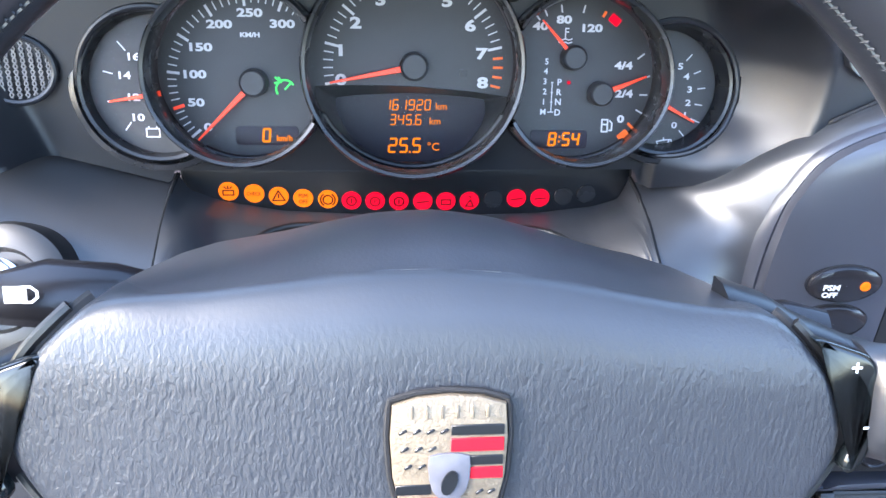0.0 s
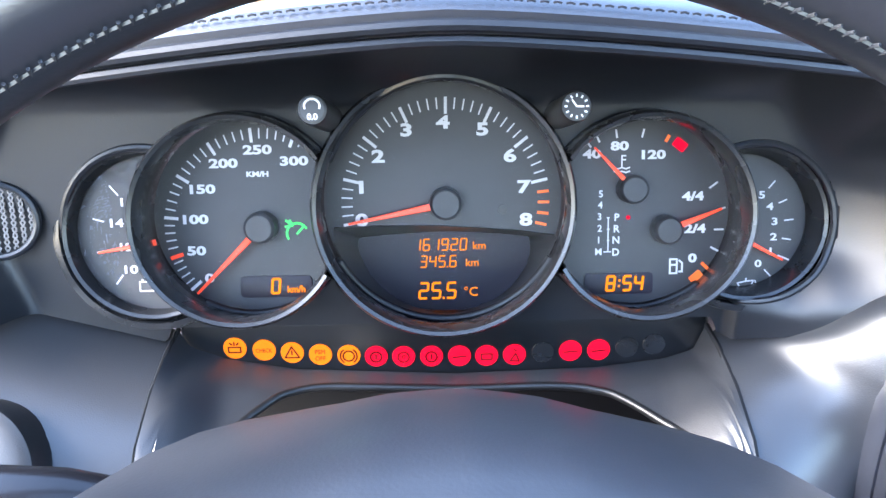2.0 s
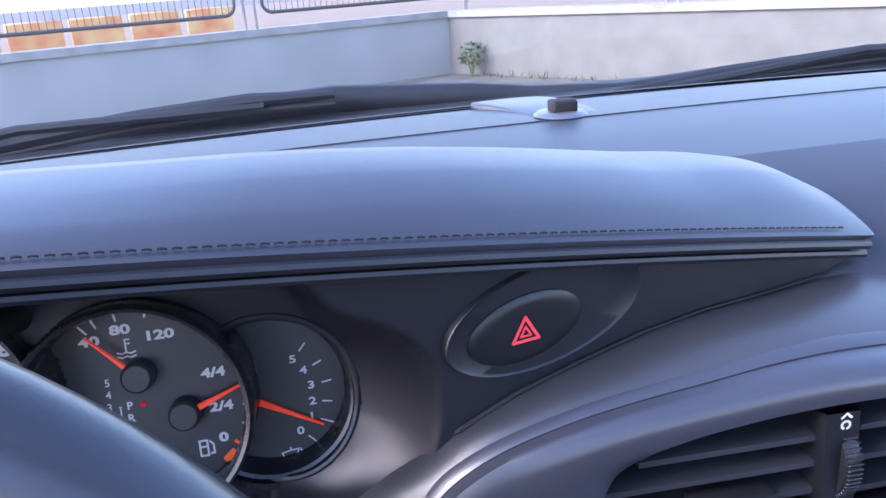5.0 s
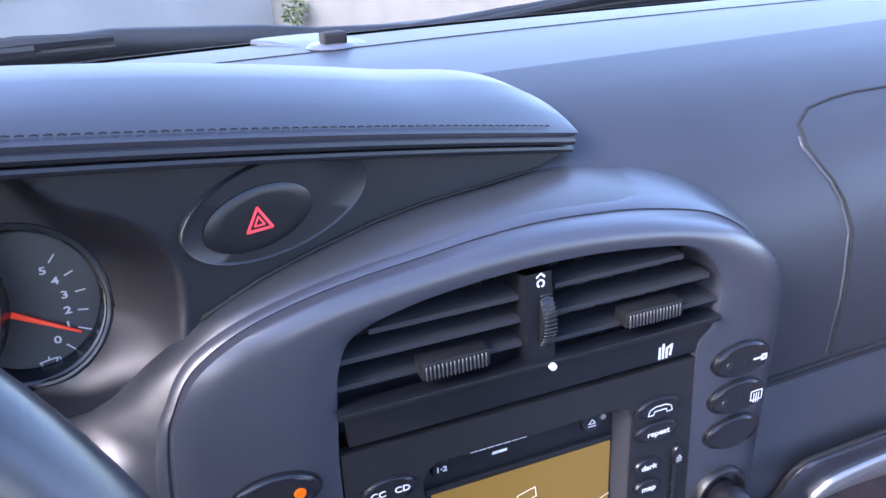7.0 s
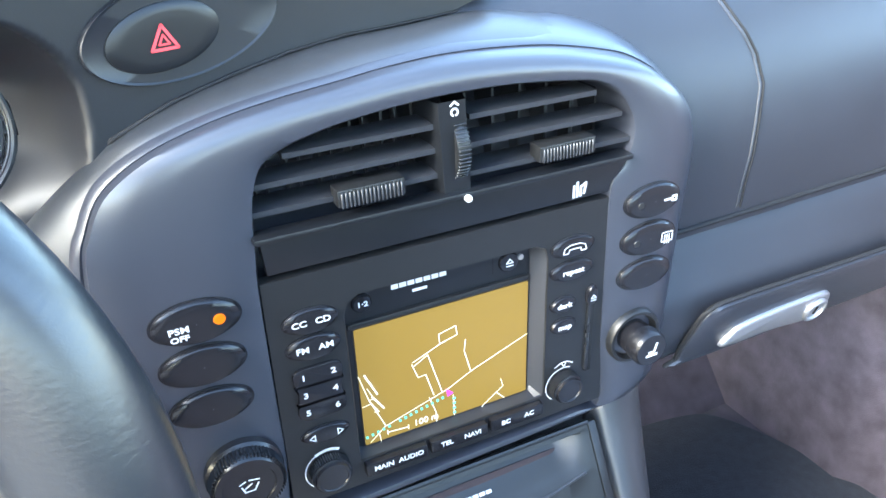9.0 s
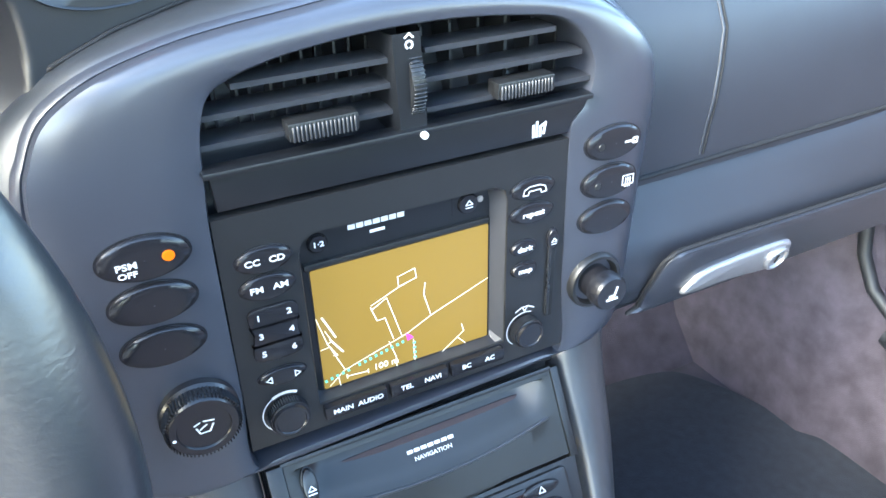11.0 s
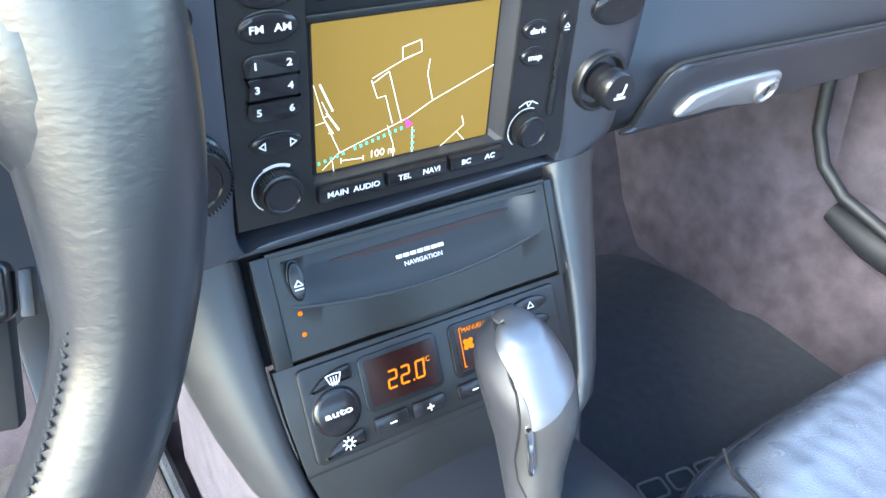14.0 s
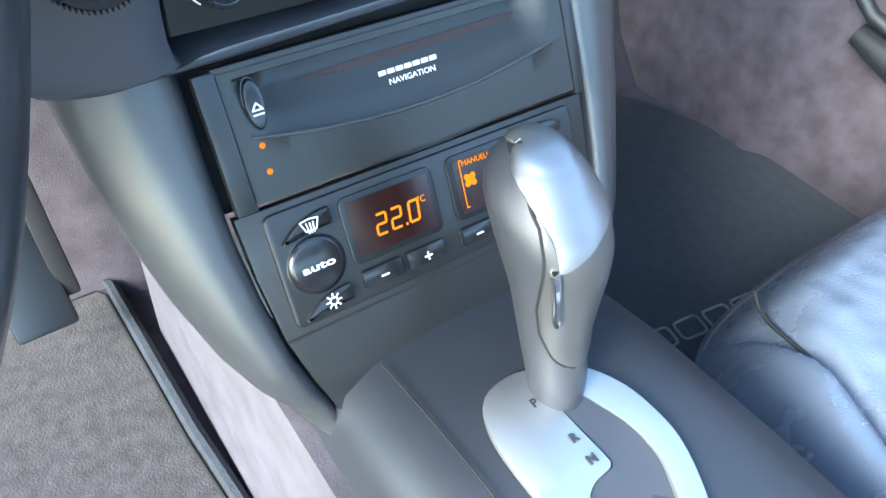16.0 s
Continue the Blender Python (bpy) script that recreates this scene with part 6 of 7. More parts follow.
oil = gauge("oil_pressure_gauge", GO, 0.0343, 0.013, 0.0002, 0.0052, 0.029, "black oil pressure gauge bezel", (RIGHT_TUBE,), 0.0112)
figures(oil, GO, [("5", 9.8, 16.1), ("4", 13.5, 11.0), ("3", 15.8, 4.4), ("2", 15.6, -2.4), ("1", 14.5, -8.8), ("0", 9.2, -14.1)], 0.0032, 1.4, 0.0001)
part("scale_marks", strokes([[(0.0128, 0.0192), (0.0154, 0.0222)], [(0.0175, 0.0126), (0.0208, 0.0140)], [(0.0202, 0.0049), (0.0240, 0.0053)], [(0.0195, -0.0030), (0.0232, -0.0036)], [(0.0180, -0.0105), (0.0228, -0.0126)], [(0.0122, -0.0168), (0.0148, -0.0195)]], 0.0006, GO), M_WHITE, oil)
part("oil_symbol", strokes([[(0.0005, -0.0225), (0.0015, -0.0245), (0.0062, -0.0245), (0.0075, -0.0215), (0.004, -0.0218), (0.0005, -0.0225)], [(0.0042, -0.0218), (0.0042, -0.0205)], [(0.0082, -0.0215), (0.0088, -0.0232)]], 0.0006, GO), M_WHITE, oil)
needle(oil, GO, (-0.008, 0.0025), (0.0190, -0.0122), 0.004, width=0.0026, z=0.002, cap=False)

# warning lamp strip
POD = face(0.017, 0.381, 0.832, 0)
strip = [(-0.1185, 0.026), (-0.1218, 0.012), (-0.1216, 0.003), (-0.1195, -0.0035), (-0.114, -0.0085), (-0.105, -0.0110), (-0.06, -0.0138), (0.0, -0.0154), (0.06, -0.0158), (0.096, -0.0142), (0.1085, -0.0118), (0.1162, -0.0075), (0.1202, -0.001), (0.1208, 0.007), (0.1195, 0.016), (0.118, 0.026), (0.075, 0.020), (0.045, 0.014), (-0.045, 0.014), (-0.075, 0.020)]
pod = part("warning_strip", plate(strip, 0.009, POD @ Matrix.Translation((0, 0, -0.009)), 0.002), M_BLACK, cluster, "glossy black warning lamp strip")
part("strip_edge", tube([POD @ Vector((x, y, -0.001)) for x, y in strip], 0.0008, 6), M_PANEL, pod)
ICON = {
    "washer": [[(-0.0028, -0.0018), (-0.0028, 0.0008), (0.0028, 0.0008), (0.0028, -0.0018), (-0.0028, -0.0018)], [(-0.001, 0.002), (-0.002, 0.003)], [(0.001, 0.002), (0.002, 0.003)], [(0, 0.0018), (0, 0.0034)]],
    "triangle": [[(-0.0033, -0.0022), (0.0033, -0.0022), (0, 0.0034), (-0.0033, -0.0022)], [(0, 0.0015), (0, -0.0006)]],
    "abs": [[(0.0026 * math.cos(a), 0.0026 * math.sin(a)) for a in frange(0, 2 * math.pi, 15)], [(0.0039 * math.cos(a), 0.0039 * math.sin(a)) for a in frange(2.2, 4.1, 7)], [(0.0039 * math.cos(a), 0.0039 * math.sin(a)) for a in frange(-0.95, 0.95, 7)]],
    "belt": [[(-0.0005, 0.0032), (0.0008, 0.0024)], [(-0.002, -0.0028), (0.0005, 0.001), (0.0022, -0.003), (-0.002, -0.0028)]],
    "line": [[(-0.0032, -0.0004), (0.0032, 0.0002)]],
    "box": [[(-0.0025, -0.0016), (-0.0025, 0.0012), (0.0025, 0.0012), (0.0025, -0.0016), (-0.0025, -0.0016)]],
}
ICON["ring"] = [[(0.0026 * math.cos(a), 0.0026 * math.sin(a)) for a in frange(0, 2 * math.pi, 15)], [(0, 0.0013), (0, -0.0012)]]
LAMPS = [(-98.5, 0.8, "o", "washer"), (-85.1, -0.5, "o", "CHECK"), (-72.2, -2.1, "o", "triangle"), (-59.2, -3.4, "o", "PSM"), (-46.0, -4.1, "o", "abs"), (-33.3, -4.9, "r", "ring"), (-20.5, -5.3, "r", "P"),
         (-7.5, -5.4, "r", "ring"), (5.6, -5.6, "r", "line"), (18.3, -5.7, "r", "box"), (31.3, -5.5, "r", "belt"), (57.5, -4.1, "r", "line"), (70.7, -3.9, "r", "line")]
M_ICON = material("lamp_symbol", (0.03, 0.004, 0.006), 0.6, spec=0.1)
for x, y, c, ic in LAMPS:
    ml = POD @ Matrix.Translation((x / 1000, y / 1000, 0))
    lamp = part("warning_lamp", lathe([(0, 0.0006), (0.0051, 0.0006), (0.0054, 0.0)], ml, 32), M_ORANGE if c == "o" else M_RED, pod, "lit orange warning lamp" if c == "o" else "lit red warning lamp")
    if ic == "CHECK":
        part("lettering", lettering("CHECK", 0.0021, ml @ Matrix.Translation((0, 0, 0.0006)), 0.8), M_ICON, lamp)
    elif ic == "PSM":
        part("lettering", lettering("PSM", 0.0023, ml @ Matrix.Translation((0, 0.0016, 0.0006)), 0.9), M_ICON, lamp)
        part("lettering", lettering("OFF", 0.0023, ml @ Matrix.Translation((0, -0.0018, 0.0006)), 0.9), M_ICON, lamp)
    elif ic == "P":
        part("symbol", strokes(ICON["ring"][:1], 0.0006, ml, 0.0009), M_ICON, lamp)
        part("lettering", lettering("P", 0.0025, ml @ Matrix.Translation((0, 0, 0.0006))), M_ICON, lamp)
    else:
        part("symbol", strokes(ICON[ic], 0.0007, ml, 0.0009), M_ICON, lamp)
for x, y in ((44.6, -4.5), (83.9, -2.9), (96.5, -1.5)):
    part("unlit_lamp", lathe([(0, 0.0005), (0.0051, 0.0005), (0.0054, 0.0)], POD @ Matrix.Translation((x / 1000, y / 1000, 0)), 32), M_RING, pod)

# trip and clock buttons between the bezels
for x, y, z, kind in ((-0.0294, 0.3295, 0.9506, "trip"), (0.0625, 0.3290, 0.9502, "clock")):
    mb = face(x, y, z, 14)
    bt = part("push_button", lathe([(0.0056, -0.045), (0.0056, -0.002), (0.0050, 0.0), (0.0, 0.0003)], mb, 32), M_PANEL, cluster, "grey push button with a white symbol")
    if kind == "clock":
        lines = [[(0.0034 * math.cos(a), 0.0034 * math.sin(a)), (0.0041 * math.cos(a), 0.0041 * math.sin(a))] for a in frange(0, 2 * math.pi, 13)[:-1]] + [[(-0.0016, 0.0022), (0, 0), (0.0024, -0.0001)]]
        part("symbol", strokes(lines, 0.0006, mb, 0.0006), M_WHITE, bt)
    else:
        part("symbol_plate", lathe([(0, 0.0007), (0.0042, 0.0006)], mb, 24), M_LIGHTPANEL, bt)
        part("symbol", strokes([[(0.0027 * math.cos(radians(a)), 0.0012 + 0.0024 * math.sin(radians(a))) for a in range(-20, 201, 20)]], 0.0007, mb, 0.0011), M_WHITE, bt)
        part("lettering", lettering("0.0", 0.0022, mb @ Matrix.Translation((0, -0.0026, 0.0008)), 1.0, 0.0001), M_WHITE, bt)

# small oval grille beside the voltmeter
gr = thing("sensor_grille", "small oval black grille with a wavy lattice", "grille")
mg = face(-0.1690, 0.3655, 0.9015, 10, 4)
ring = oval(0.0172, 0.0152, 48)
part("frame", tube([mg @ Vector((x, y, 0.001)) for x, y in ring], 0.0016, 8, closed=True), M_FACE, gr)
part("backing", plate(oval(0.016, 0.014, 40), 0.001, mg @ Matrix.Translation((0, 0, -0.004))), M_GAP, gr)
for i in range(-4, 5):
    for ph in (0, 1):
        pts = []
        for y in frange(-0.014, 0.014, 25):
            x = i * 0.0036 + (0.0009 if ph else -0.0009) * math.sin(y * 1200)
            if (x / 0.0165) ** 2 + (y / 0.0145) ** 2 < 1:
                pts.append(mg @ Vector((x, y, 0)))
        if len(pts) > 3:
            part("lattice_bar", tube(pts, 0.0004, 5), M_POST, gr)

# ---------- lower console ----------
LC = face(PX, 0.2566, 0.5745, 30.1, -1.8)
lower = thing("lower_console", "dark grey lower console with disc slot and climate panel", "console")


def lc(x, y, z=0.0):
    return LC @ Matrix.Translation((x / 1000, y / 1000, z))


half = [(0.0930, 0.048), (0.0918, 0.02), (0.0885, -0.012), (0.082, -0.036), (0.0742, -0.0573), (0.066, -0.0525), (0.058, -0.0497), (0.048, -0.0485)]
part("carrier", plate([(-x, y) for x, y in half] + half[::-1], 0.006, LC @ Matrix.Translation((0, 0, -0.008)), 0.001), M_PANEL, lower, "dark grey panel below the climate control")
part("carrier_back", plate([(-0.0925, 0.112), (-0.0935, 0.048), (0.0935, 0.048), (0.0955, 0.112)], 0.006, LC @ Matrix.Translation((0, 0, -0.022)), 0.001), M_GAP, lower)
# black box across the gap above the drive, its shade put into the colour
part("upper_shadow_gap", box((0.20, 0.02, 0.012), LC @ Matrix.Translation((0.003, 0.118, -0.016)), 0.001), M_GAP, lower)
# disc unit with a scooped recess
nav = thing("disc_drive", "dark grey disc drive with a wide slot and two lit lamps", "disc drive")
rows = []
NAVW = 0.0845
def recess(fx):
    """Lower edge of the scoop, which sags in the middle."""
    return 0.0795 - 0.0102 * (1 - fx * fx)


SCOOP = [(-0.02, 0.0), (-0.010, 0.0), (-0.0008, 0.0), (-0.0002, -0.0004), (0.0004, -0.0003), (0.0012, 0.0004), (0.0042, 0.0028), (0.0055, 0.0036), (0.0075, 0.0050), (0.010, 0.0072), (0.0145, 0.0100), (0.0165, 0.0109)]


def scoop(fx):
    """Rows (height, depth) of one upright cut through the drive's front."""
    side = smooth01((1 - abs(fx)) * NAVW / 0.022 - 0.1)
    low = recess(fx)
    top = 0.1022
    k = (top - low) / 0.0205
    return [(0.0515, 0.0)] + [(low + (dy * k if dy > 0.004 else dy), d * side) for dy, d in SCOOP] + [(top - 0.0012, 0.0112 * side), (top, 0.0), (0.1062, 0.0)]


for fx in frange(-1, 1, 61):
    rows.append([LC @ Vector((0.0025 + NAVW * fx, y, 0.0015 - d)) for y, d in scoop(fx)])
part("fascia", loft(rows), M_DRIVE, nav, "scooped dark grey fascia").data.set_sharp_from_angle(angle=radians(30))
# a paler bead paints the highlight along the lip of the scoop
part("scoop_highlight", tube([LC @ Vector((0.0025 + NAVW * fx, recess(fx) + 0.0002, 0.0014)) for fx in frange(-0.93, 0.90, 50)], 0.0010, 8), M_LIGHTPANEL, nav, "lighter bead that draws the highlight along the scoop edge")
part("side_wall", box((0.0092, 0.058, 0.006), lc(-86.9, 77.8, -0.0005), 0.0012), M_PANEL, nav)
part("side_wall", box((0.0058, 0.058, 0.006), lc(90.2, 77.8, -0.0005), 0.0012), M_PANEL, nav)
part("top_edge", box((0.172, 0.003, 0.004), lc(2.5, 106.4, 0.0), 0.001), M_PANEL, nav)
slot = smooth_outline([(-0.052, 0.0975), (-0.02, 0.0982), (0.03, 0.0985), (0.071, 0.0985), (0.066, 0.0962), (0.03, 0.0942), (-0.01, 0.0938), (-0.04, 0.0952)], 4)
part("disc_slot", plate([(p.x + 0.0035, p.y - 0.0030) for p in slot], 0.0006, LC @ Matrix.Translation((0, 0, -0.0086))), material("slot_felt", (0.03, 0.021, 0.023), 0.95, grain=0.8, grain_size=0.001), nav, "dark red felt slot")
ej = oval_button(nav, lc(-70.5, 90.5, 0.0), 0.0042, 0.0105, name="eject_button", depth=0.003)
part("eject_symbol", strokes([[(-0.0022, -0.0022), (0.0022, -0.0022), (0, 0.0006), (-0.0022, -0.0022)], [(-0.0022, -0.004), (0.0022, -0.004)]], 0.0007, lc(-70.5, 90.5, 0.0033)), M_WHITE, ej)
for i in range(7):
    part("maker_mark", box((0.0036, 0.0021, 0.0006), lc(3.2 + (i - 3) * 4.4, 86.3, -0.0052), 0.0001, 1), M_WHITE, nav, "plain white bar of the maker's mark")
part("lettering", lettering("NAVIGATION", 0.0026, lc(3.3, 81.9, -0.0030), 1.1, 0.00004), M_WHITE, nav)
for x, y in ((-72.6, 74.0), (-72.9, 63.0)):
    part("status_lamp", lathe([(0, 0.0006), (0.0011, 0.0004), (0.0013, 0)], lc(x, y, 0.0015), 14), M_ORANGE, nav, "lit orange lamp")

# climate panel
clim = thing("climate_panel", "black climate control panel with amber displays", "climate control")
part("fascia", plate(rrect(0.1662, 0.0535, 0.004, x=0.0005, y=0.0184), 0.004, LC @ Matrix.Translation((0, 0, -0.0035)), 0.0015), M_PANEL, clim)
for sx in (-1, 1):
    bez = part("display_frame", plate(rrect(0.048, 0.0320, 0.004, x=0.0023 + sx * 0.0279, y=0.0256), 0.0015, lc(0, 0, 0.0003), 0.0008), M_BLACK, clim)
    dsp = part("display", plate(rrect(0.0415, 0.0262, 0.001, x=0.0023 + sx * 0.0279, y=0.0258), 0.0004, lc(0, 0, 0.0018)), material("display_maroon", (0.012, 0.004, 0.004), 0.2), clim, "dark red glass display")
    if sx < 0:
        for bm in seven("22.0", 0.0094, lc(-23.6, 24.3, 0.0020), 0.0012):
            part("lit_digit", bm, M_AMBER, dsp, "glowing amber digit")
        part("lit_digits", lettering("°C", 0.0032, lc(-10.4, 28.2, 0.0024), 0.9), M_AMBER, dsp)
    else:
        part("lettering", lettering("MANUELL", 0.0028, lc(22.2, 36.6, 0.0024), 0.95), M_AMBER, dsp)
        part("level_bracket", strokes([[(0.0142, 0.0384), (0.0128, 0.0384), (0.0124, 0.0155), (0.0138, 0.0155)]], 0.0006, lc(0, 0, 0.0023)), M_AMBER, dsp)
        for a in range(4):
            ca, sa = math.cos(radians(a * 90 + 45)), math.sin(radians(a * 90 + 45))
            part("fan_blade", plate(oval(0.0021, 0.0016, 16, 0.0172 + 0.0019 * ca, 0.0281 + 0.0019 * sa, turn=a * 90 + 45), 0.0002, lc(0, 0, 0.0023)), M_AMBER, dsp)
LEAF = [(-0.0122, -0.0042), (-0.0105, -0.0046), (-0.005, -0.0034), (0.002, -0.0028), (0.0105, -0.0030), (0.0120, -0.0016), (0.0122, 0.0036), (0.0108, 0.0050), (0.004, 0.0044), (-0.004, 0.0018), (-0.0095, -0.0018)]
leaf = [(p.x, p.y) for p in smooth_outline(LEAF, 4)]
d1 = part("defrost_button", plate(leaf, 0.0034, lc(-65.7, 35.9, -0.0004), 0.0014, seg=3), M_BUTTON, clim)
part("defrost_symbol", strokes([[(-0.0042, 0.0022), (0, 0.0027), (0.0042, 0.0022), (0.0024, -0.0024), (-0.0024, -0.0024), (-0.0042, 0.0022)], [(-0.0016, 0.001), (-0.0012, -0.0034)], [(0, 0.001), (0, -0.0034)], [(0.0016, 0.001), (0.0012, -0.0034)]], 0.0006, lc(-64.2, 36.2, 0.0031)), M_WHITE, d1)
d2 = part("auto_button", lathe([(0, 0.0028), (0.0108, 0.0028), (0.0126, 0.0018), (0.0132, 0.0004), (0.0138, 0.0002), (0.0138, -0.001)], lc(-65.7, 17.9, 0.0005), 44), M_BUTTON, clim, "round black automatic button")
part("lettering", lettering("auto", 0.0036, lc(-65.7, 17.5, 0.0033), 1.75, 0.0001), M_WHITE, d2)
d3 = part("cooling_button", plate(leaf, 0.0034, lc(-65.7, -0.8, -0.0004), 0.0014, seg=3), M_BUTTON, clim)
part("snow_symbol", strokes([[(0.0036 * math.cos(a), 0.0036 * math.sin(a)), (0.0018 * math.cos(a), 0.0018 * math.sin(a))] for a in frange(0, 2 * math.pi, 9)[:-1]] + [[(0.0018 * math.cos(a), 0.0018 * math.sin(a)) for a in frange(0, 2 * math.pi, 9)]], 0.0007, lc(-64.0, -0.4, 0.0031)), M_WHITE, d3)
for x, s in ((-37.6, "-"), (-14.4, "+"), (15.1, "-"), (38.3, "+")):
    kk = part("rocker_key", box((0.0205, 0.0088, 0.006), lc(x, 2.0, 0.0005), 0.0016), M_BUTTON, clim)
    part("symbol", strokes([[(-0.0018, 0), (0.0018, 0)]] + ([[(0, -0.0018), (0, 0.0018)]] if s == "+" else []), 0.0009, lc(x, 1.6, 0.0039)), M_WHITE, kk)
for y, sy in ((37.5, "up"), (26.0, "dot"), (14.5, "rec"), (2.0, "down")):
    kk = oval_button(clim, lc(62.0, y), 0.0135, 0.0045, name="air_button", depth=0.0028)
    sym = {"up": [[(-0.0022, -0.0016), (0.0022, -0.0016), (0, 0.002), (-0.0022, -0.0016)]], "down": [[(-0.0022, 0.0016), (0.0022, 0.0016), (0, -0.002), (-0.0022, 0.0016)]],
           "dot": [[(-0.0012, 0), (0.0012, 0)]], "rec": [[(0.002 * math.cos(a), 0.002 * math.sin(a)) for a in frange(0.5, 5.5, 9)]]}[sy]
    part("symbol", strokes(sym, 0.0026 if sy == "dot" else 0.0006, lc(62.0, y, 0.0033)), M_WHITE, kk)
part("panel_gap", strokes([[(-0.088, -0.0125), (0.088, -0.0125)]], 0.0009, lc(0, 0, -0.0015)), M_GAP, lower)

# padded side rails of the console
RAIL = [  # z, right edge x, right edge y, outer edge x, outer edge y
    (0.682, 0.2545, 0.318, 0.2080, 0.318), (0.660, 0.2545, 0.307, 0.2085, 0.316), (0.632, 0.2533, 0.291, 0.2110, 0.306), (0.605, 0.2530, 0.2755, 0.2150, 0.293), (0.580, 0.2550, 0.261, 0.2210, 0.280),
    (0.555, 0.2590, 0.2465, 0.2300, 0.264), (0.540, 0.2640, 0.238, 0.2385, 0.254), (0.528, 0.2690, 0.231, 0.2470, 0.246), (0.518, 0.2715, 0.226, 0.2540, 0.238), (0.512, 0.2700, 0.2235, 0.2600, 0.232)]
for side, nm in ((-1, "side_rail"), (1, "side_rail")):
    secs = []
    for z, xr, yr, xl, yl in RAIL:
        row = []
        w = xr - xl
        for k in range(17):
            a = math.pi * k / 16
            x = xr - w * 0.5 + w * 0.5 * math.cos(a) * 0.98
            f = (xr - x) / w
            y = yr + (yl - yr) * f + 0.016 - 0.022 * math.sin(a) ** 0.7 * (0.7 if z < 0.53 else 1)
            row.append((x if side < 0 else 2 * (PX + 0.003) - x, y, z))
        row += [((xl if side < 0 else 2 * (PX + 0.003) - xl), yl + 0.05, z), ((xr if side < 0 else 2 * (PX + 0.003) - xr), yr + 0.05, z)]
        secs.append(row)
    part(nm, loft(secs, closed=True, caps=True), M_RAIL, lower, "padded leather console rail")

# tunnel cover
def tunnel_z(y):
    return interp(y, [(-0.6, 0.53), (-0.1, 0.555), (0.1, 0.556), (0.18, 0.552), (0.23, 0.543), (0.27, 0.532), (0.36, 0.52)])[0]


secs = []
for y in frange(0.38, -0.6, 30):
    zt = tunnel_z(y)
    w = interp(y, [(-0.6, 0.075), (0.1, 0.070), (0.22, 0.068), (0.38, 0.068)])[0]
    secs.append([(PX + x, y, z) for x, z in ((-w - 0.028, 0.24), (-w - 0.026, 0.40), (-w - 0.022, 0.48), (-w - 0.014, zt - 0.026), (-w - 0.004, zt - 0.010), (-w + 0.012, zt - 0.003), (-w + 0.03, zt), (0, zt + 0.002), (w - 0.03, zt), (w - 0.012, zt - 0.003), (w + 0.004, zt - 0.010), (w + 0.014, zt - 0.026), (w + 0.022, 0.48), (w + 0.026, 0.40), (w + 0.028, 0.24))])
tunnel = tagged(finish("tunnel_trim", loft(secs), M_TOPPAD), "blue-grey leather tunnel cover under the selector", "tunnel cover", kind="structure")
part("tunnel_seam", tube([(PX - 0.052, y, tunnel_z(y) + 0.0004) for y in frange(0.235, -0.2, 14)], 0.0006, 6), M_GAP, tunnel)
secs = []
for y in frange(0.55, -0.6, 30):
    secs.append([(PX + x, y, z) for x, z in ((-0.104, 0.24), (-0.100, 0.33), (-0.097, 0.43), (-0.094, 0.50), (0.094, 0.50), (0.097, 0.43), (0.100, 0.33), (0.104, 0.24))])
tagged(finish("tunnel_carpet", loft(secs), M_CARPET), "purple-grey carpet on the flanks of the tunnel", "carpet", kind="structure")

# selector lever
lever = thing("gear_selector", "silver and grey automatic gear selector lever on its gate plate", "gear selector")
GZ = 0.0035
def on_gate(x, y, dz=0.0):
    return Vector((x, y, tunnel_z(y) + GZ + dz))


gate_out = smooth_outline([(0.356, 0.185), (0.345, 0.1897), (0.335, 0.1928), (0.323, 0.1915), (0.3155, 0.187), (0.3095, 0.176), (0.3068, 0.1625), (0.306, 0.1455), (0.306, 0.12), (0.309, 0.09), (0.318, 0.072), (0.333, 0.066), (0.347, 0.075), (0.358, 0.095), (0.3665, 0.110), (0.3725, 0.124), (0.3750, 0.137), (0.3738, 0.158), (0.366, 0.1755)], 5)
gate_in = smooth_outline([(0.3526, 0.1665), (0.3480, 0.1712), (0.3415, 0.1722), (0.3415, 0.16), (0.3422, 0.1375), (0.3405, 0.1330), (0.330, 0.1318), (0.322, 0.126), (0.319, 0.11), (0.321, 0.092), (0.331, 0.085), (0.343, 0.092), (0.3525, 0.110), (0.3590, 0.124), (0.3605, 0.134), (0.3597, 0.145), (0.356, 0.157)], 5)
so2, si2 = sample([(p.x, p.y) for p in gate_out], 80), sample([(p.x, p.y) for p in gate_in], 80)
rows = []
for f, d in ((1.0, -0.003), (1.0, 0.0), (0.95, 0.0012), (0.6, 0.0016), (0.3, 0.0014), (0.03, 0.0008), (0.0, -0.003)):
    rows.append([on_gate(q.x + (p.x - q.x) * f, q.y + (p.y - q.y) * f, d) for p, q in zip(so2, si2)])
part("gate_plate", loft(rows, closed=True), M_SILVER, lever, "satin silver gate plate")
part("slot_cover", plate([(p.x, p.y) for p in si2], 0.001, Matrix.Translation((0, 0, tunnel_z(0.12) + 0.0012))), M_GREYLEATHER, lever)
part("slot_opening", plate(oval(0.0060, 0.010, 24, 0.3475, 0.1665, turn=-20), 0.0008, Matrix.Translation((0, 0, tunnel_z(0.16) + 0.0028))), M_GAP, lever)
M_ETCH = material("etched_black", (0.02, 0.02, 0.022), 0.6)
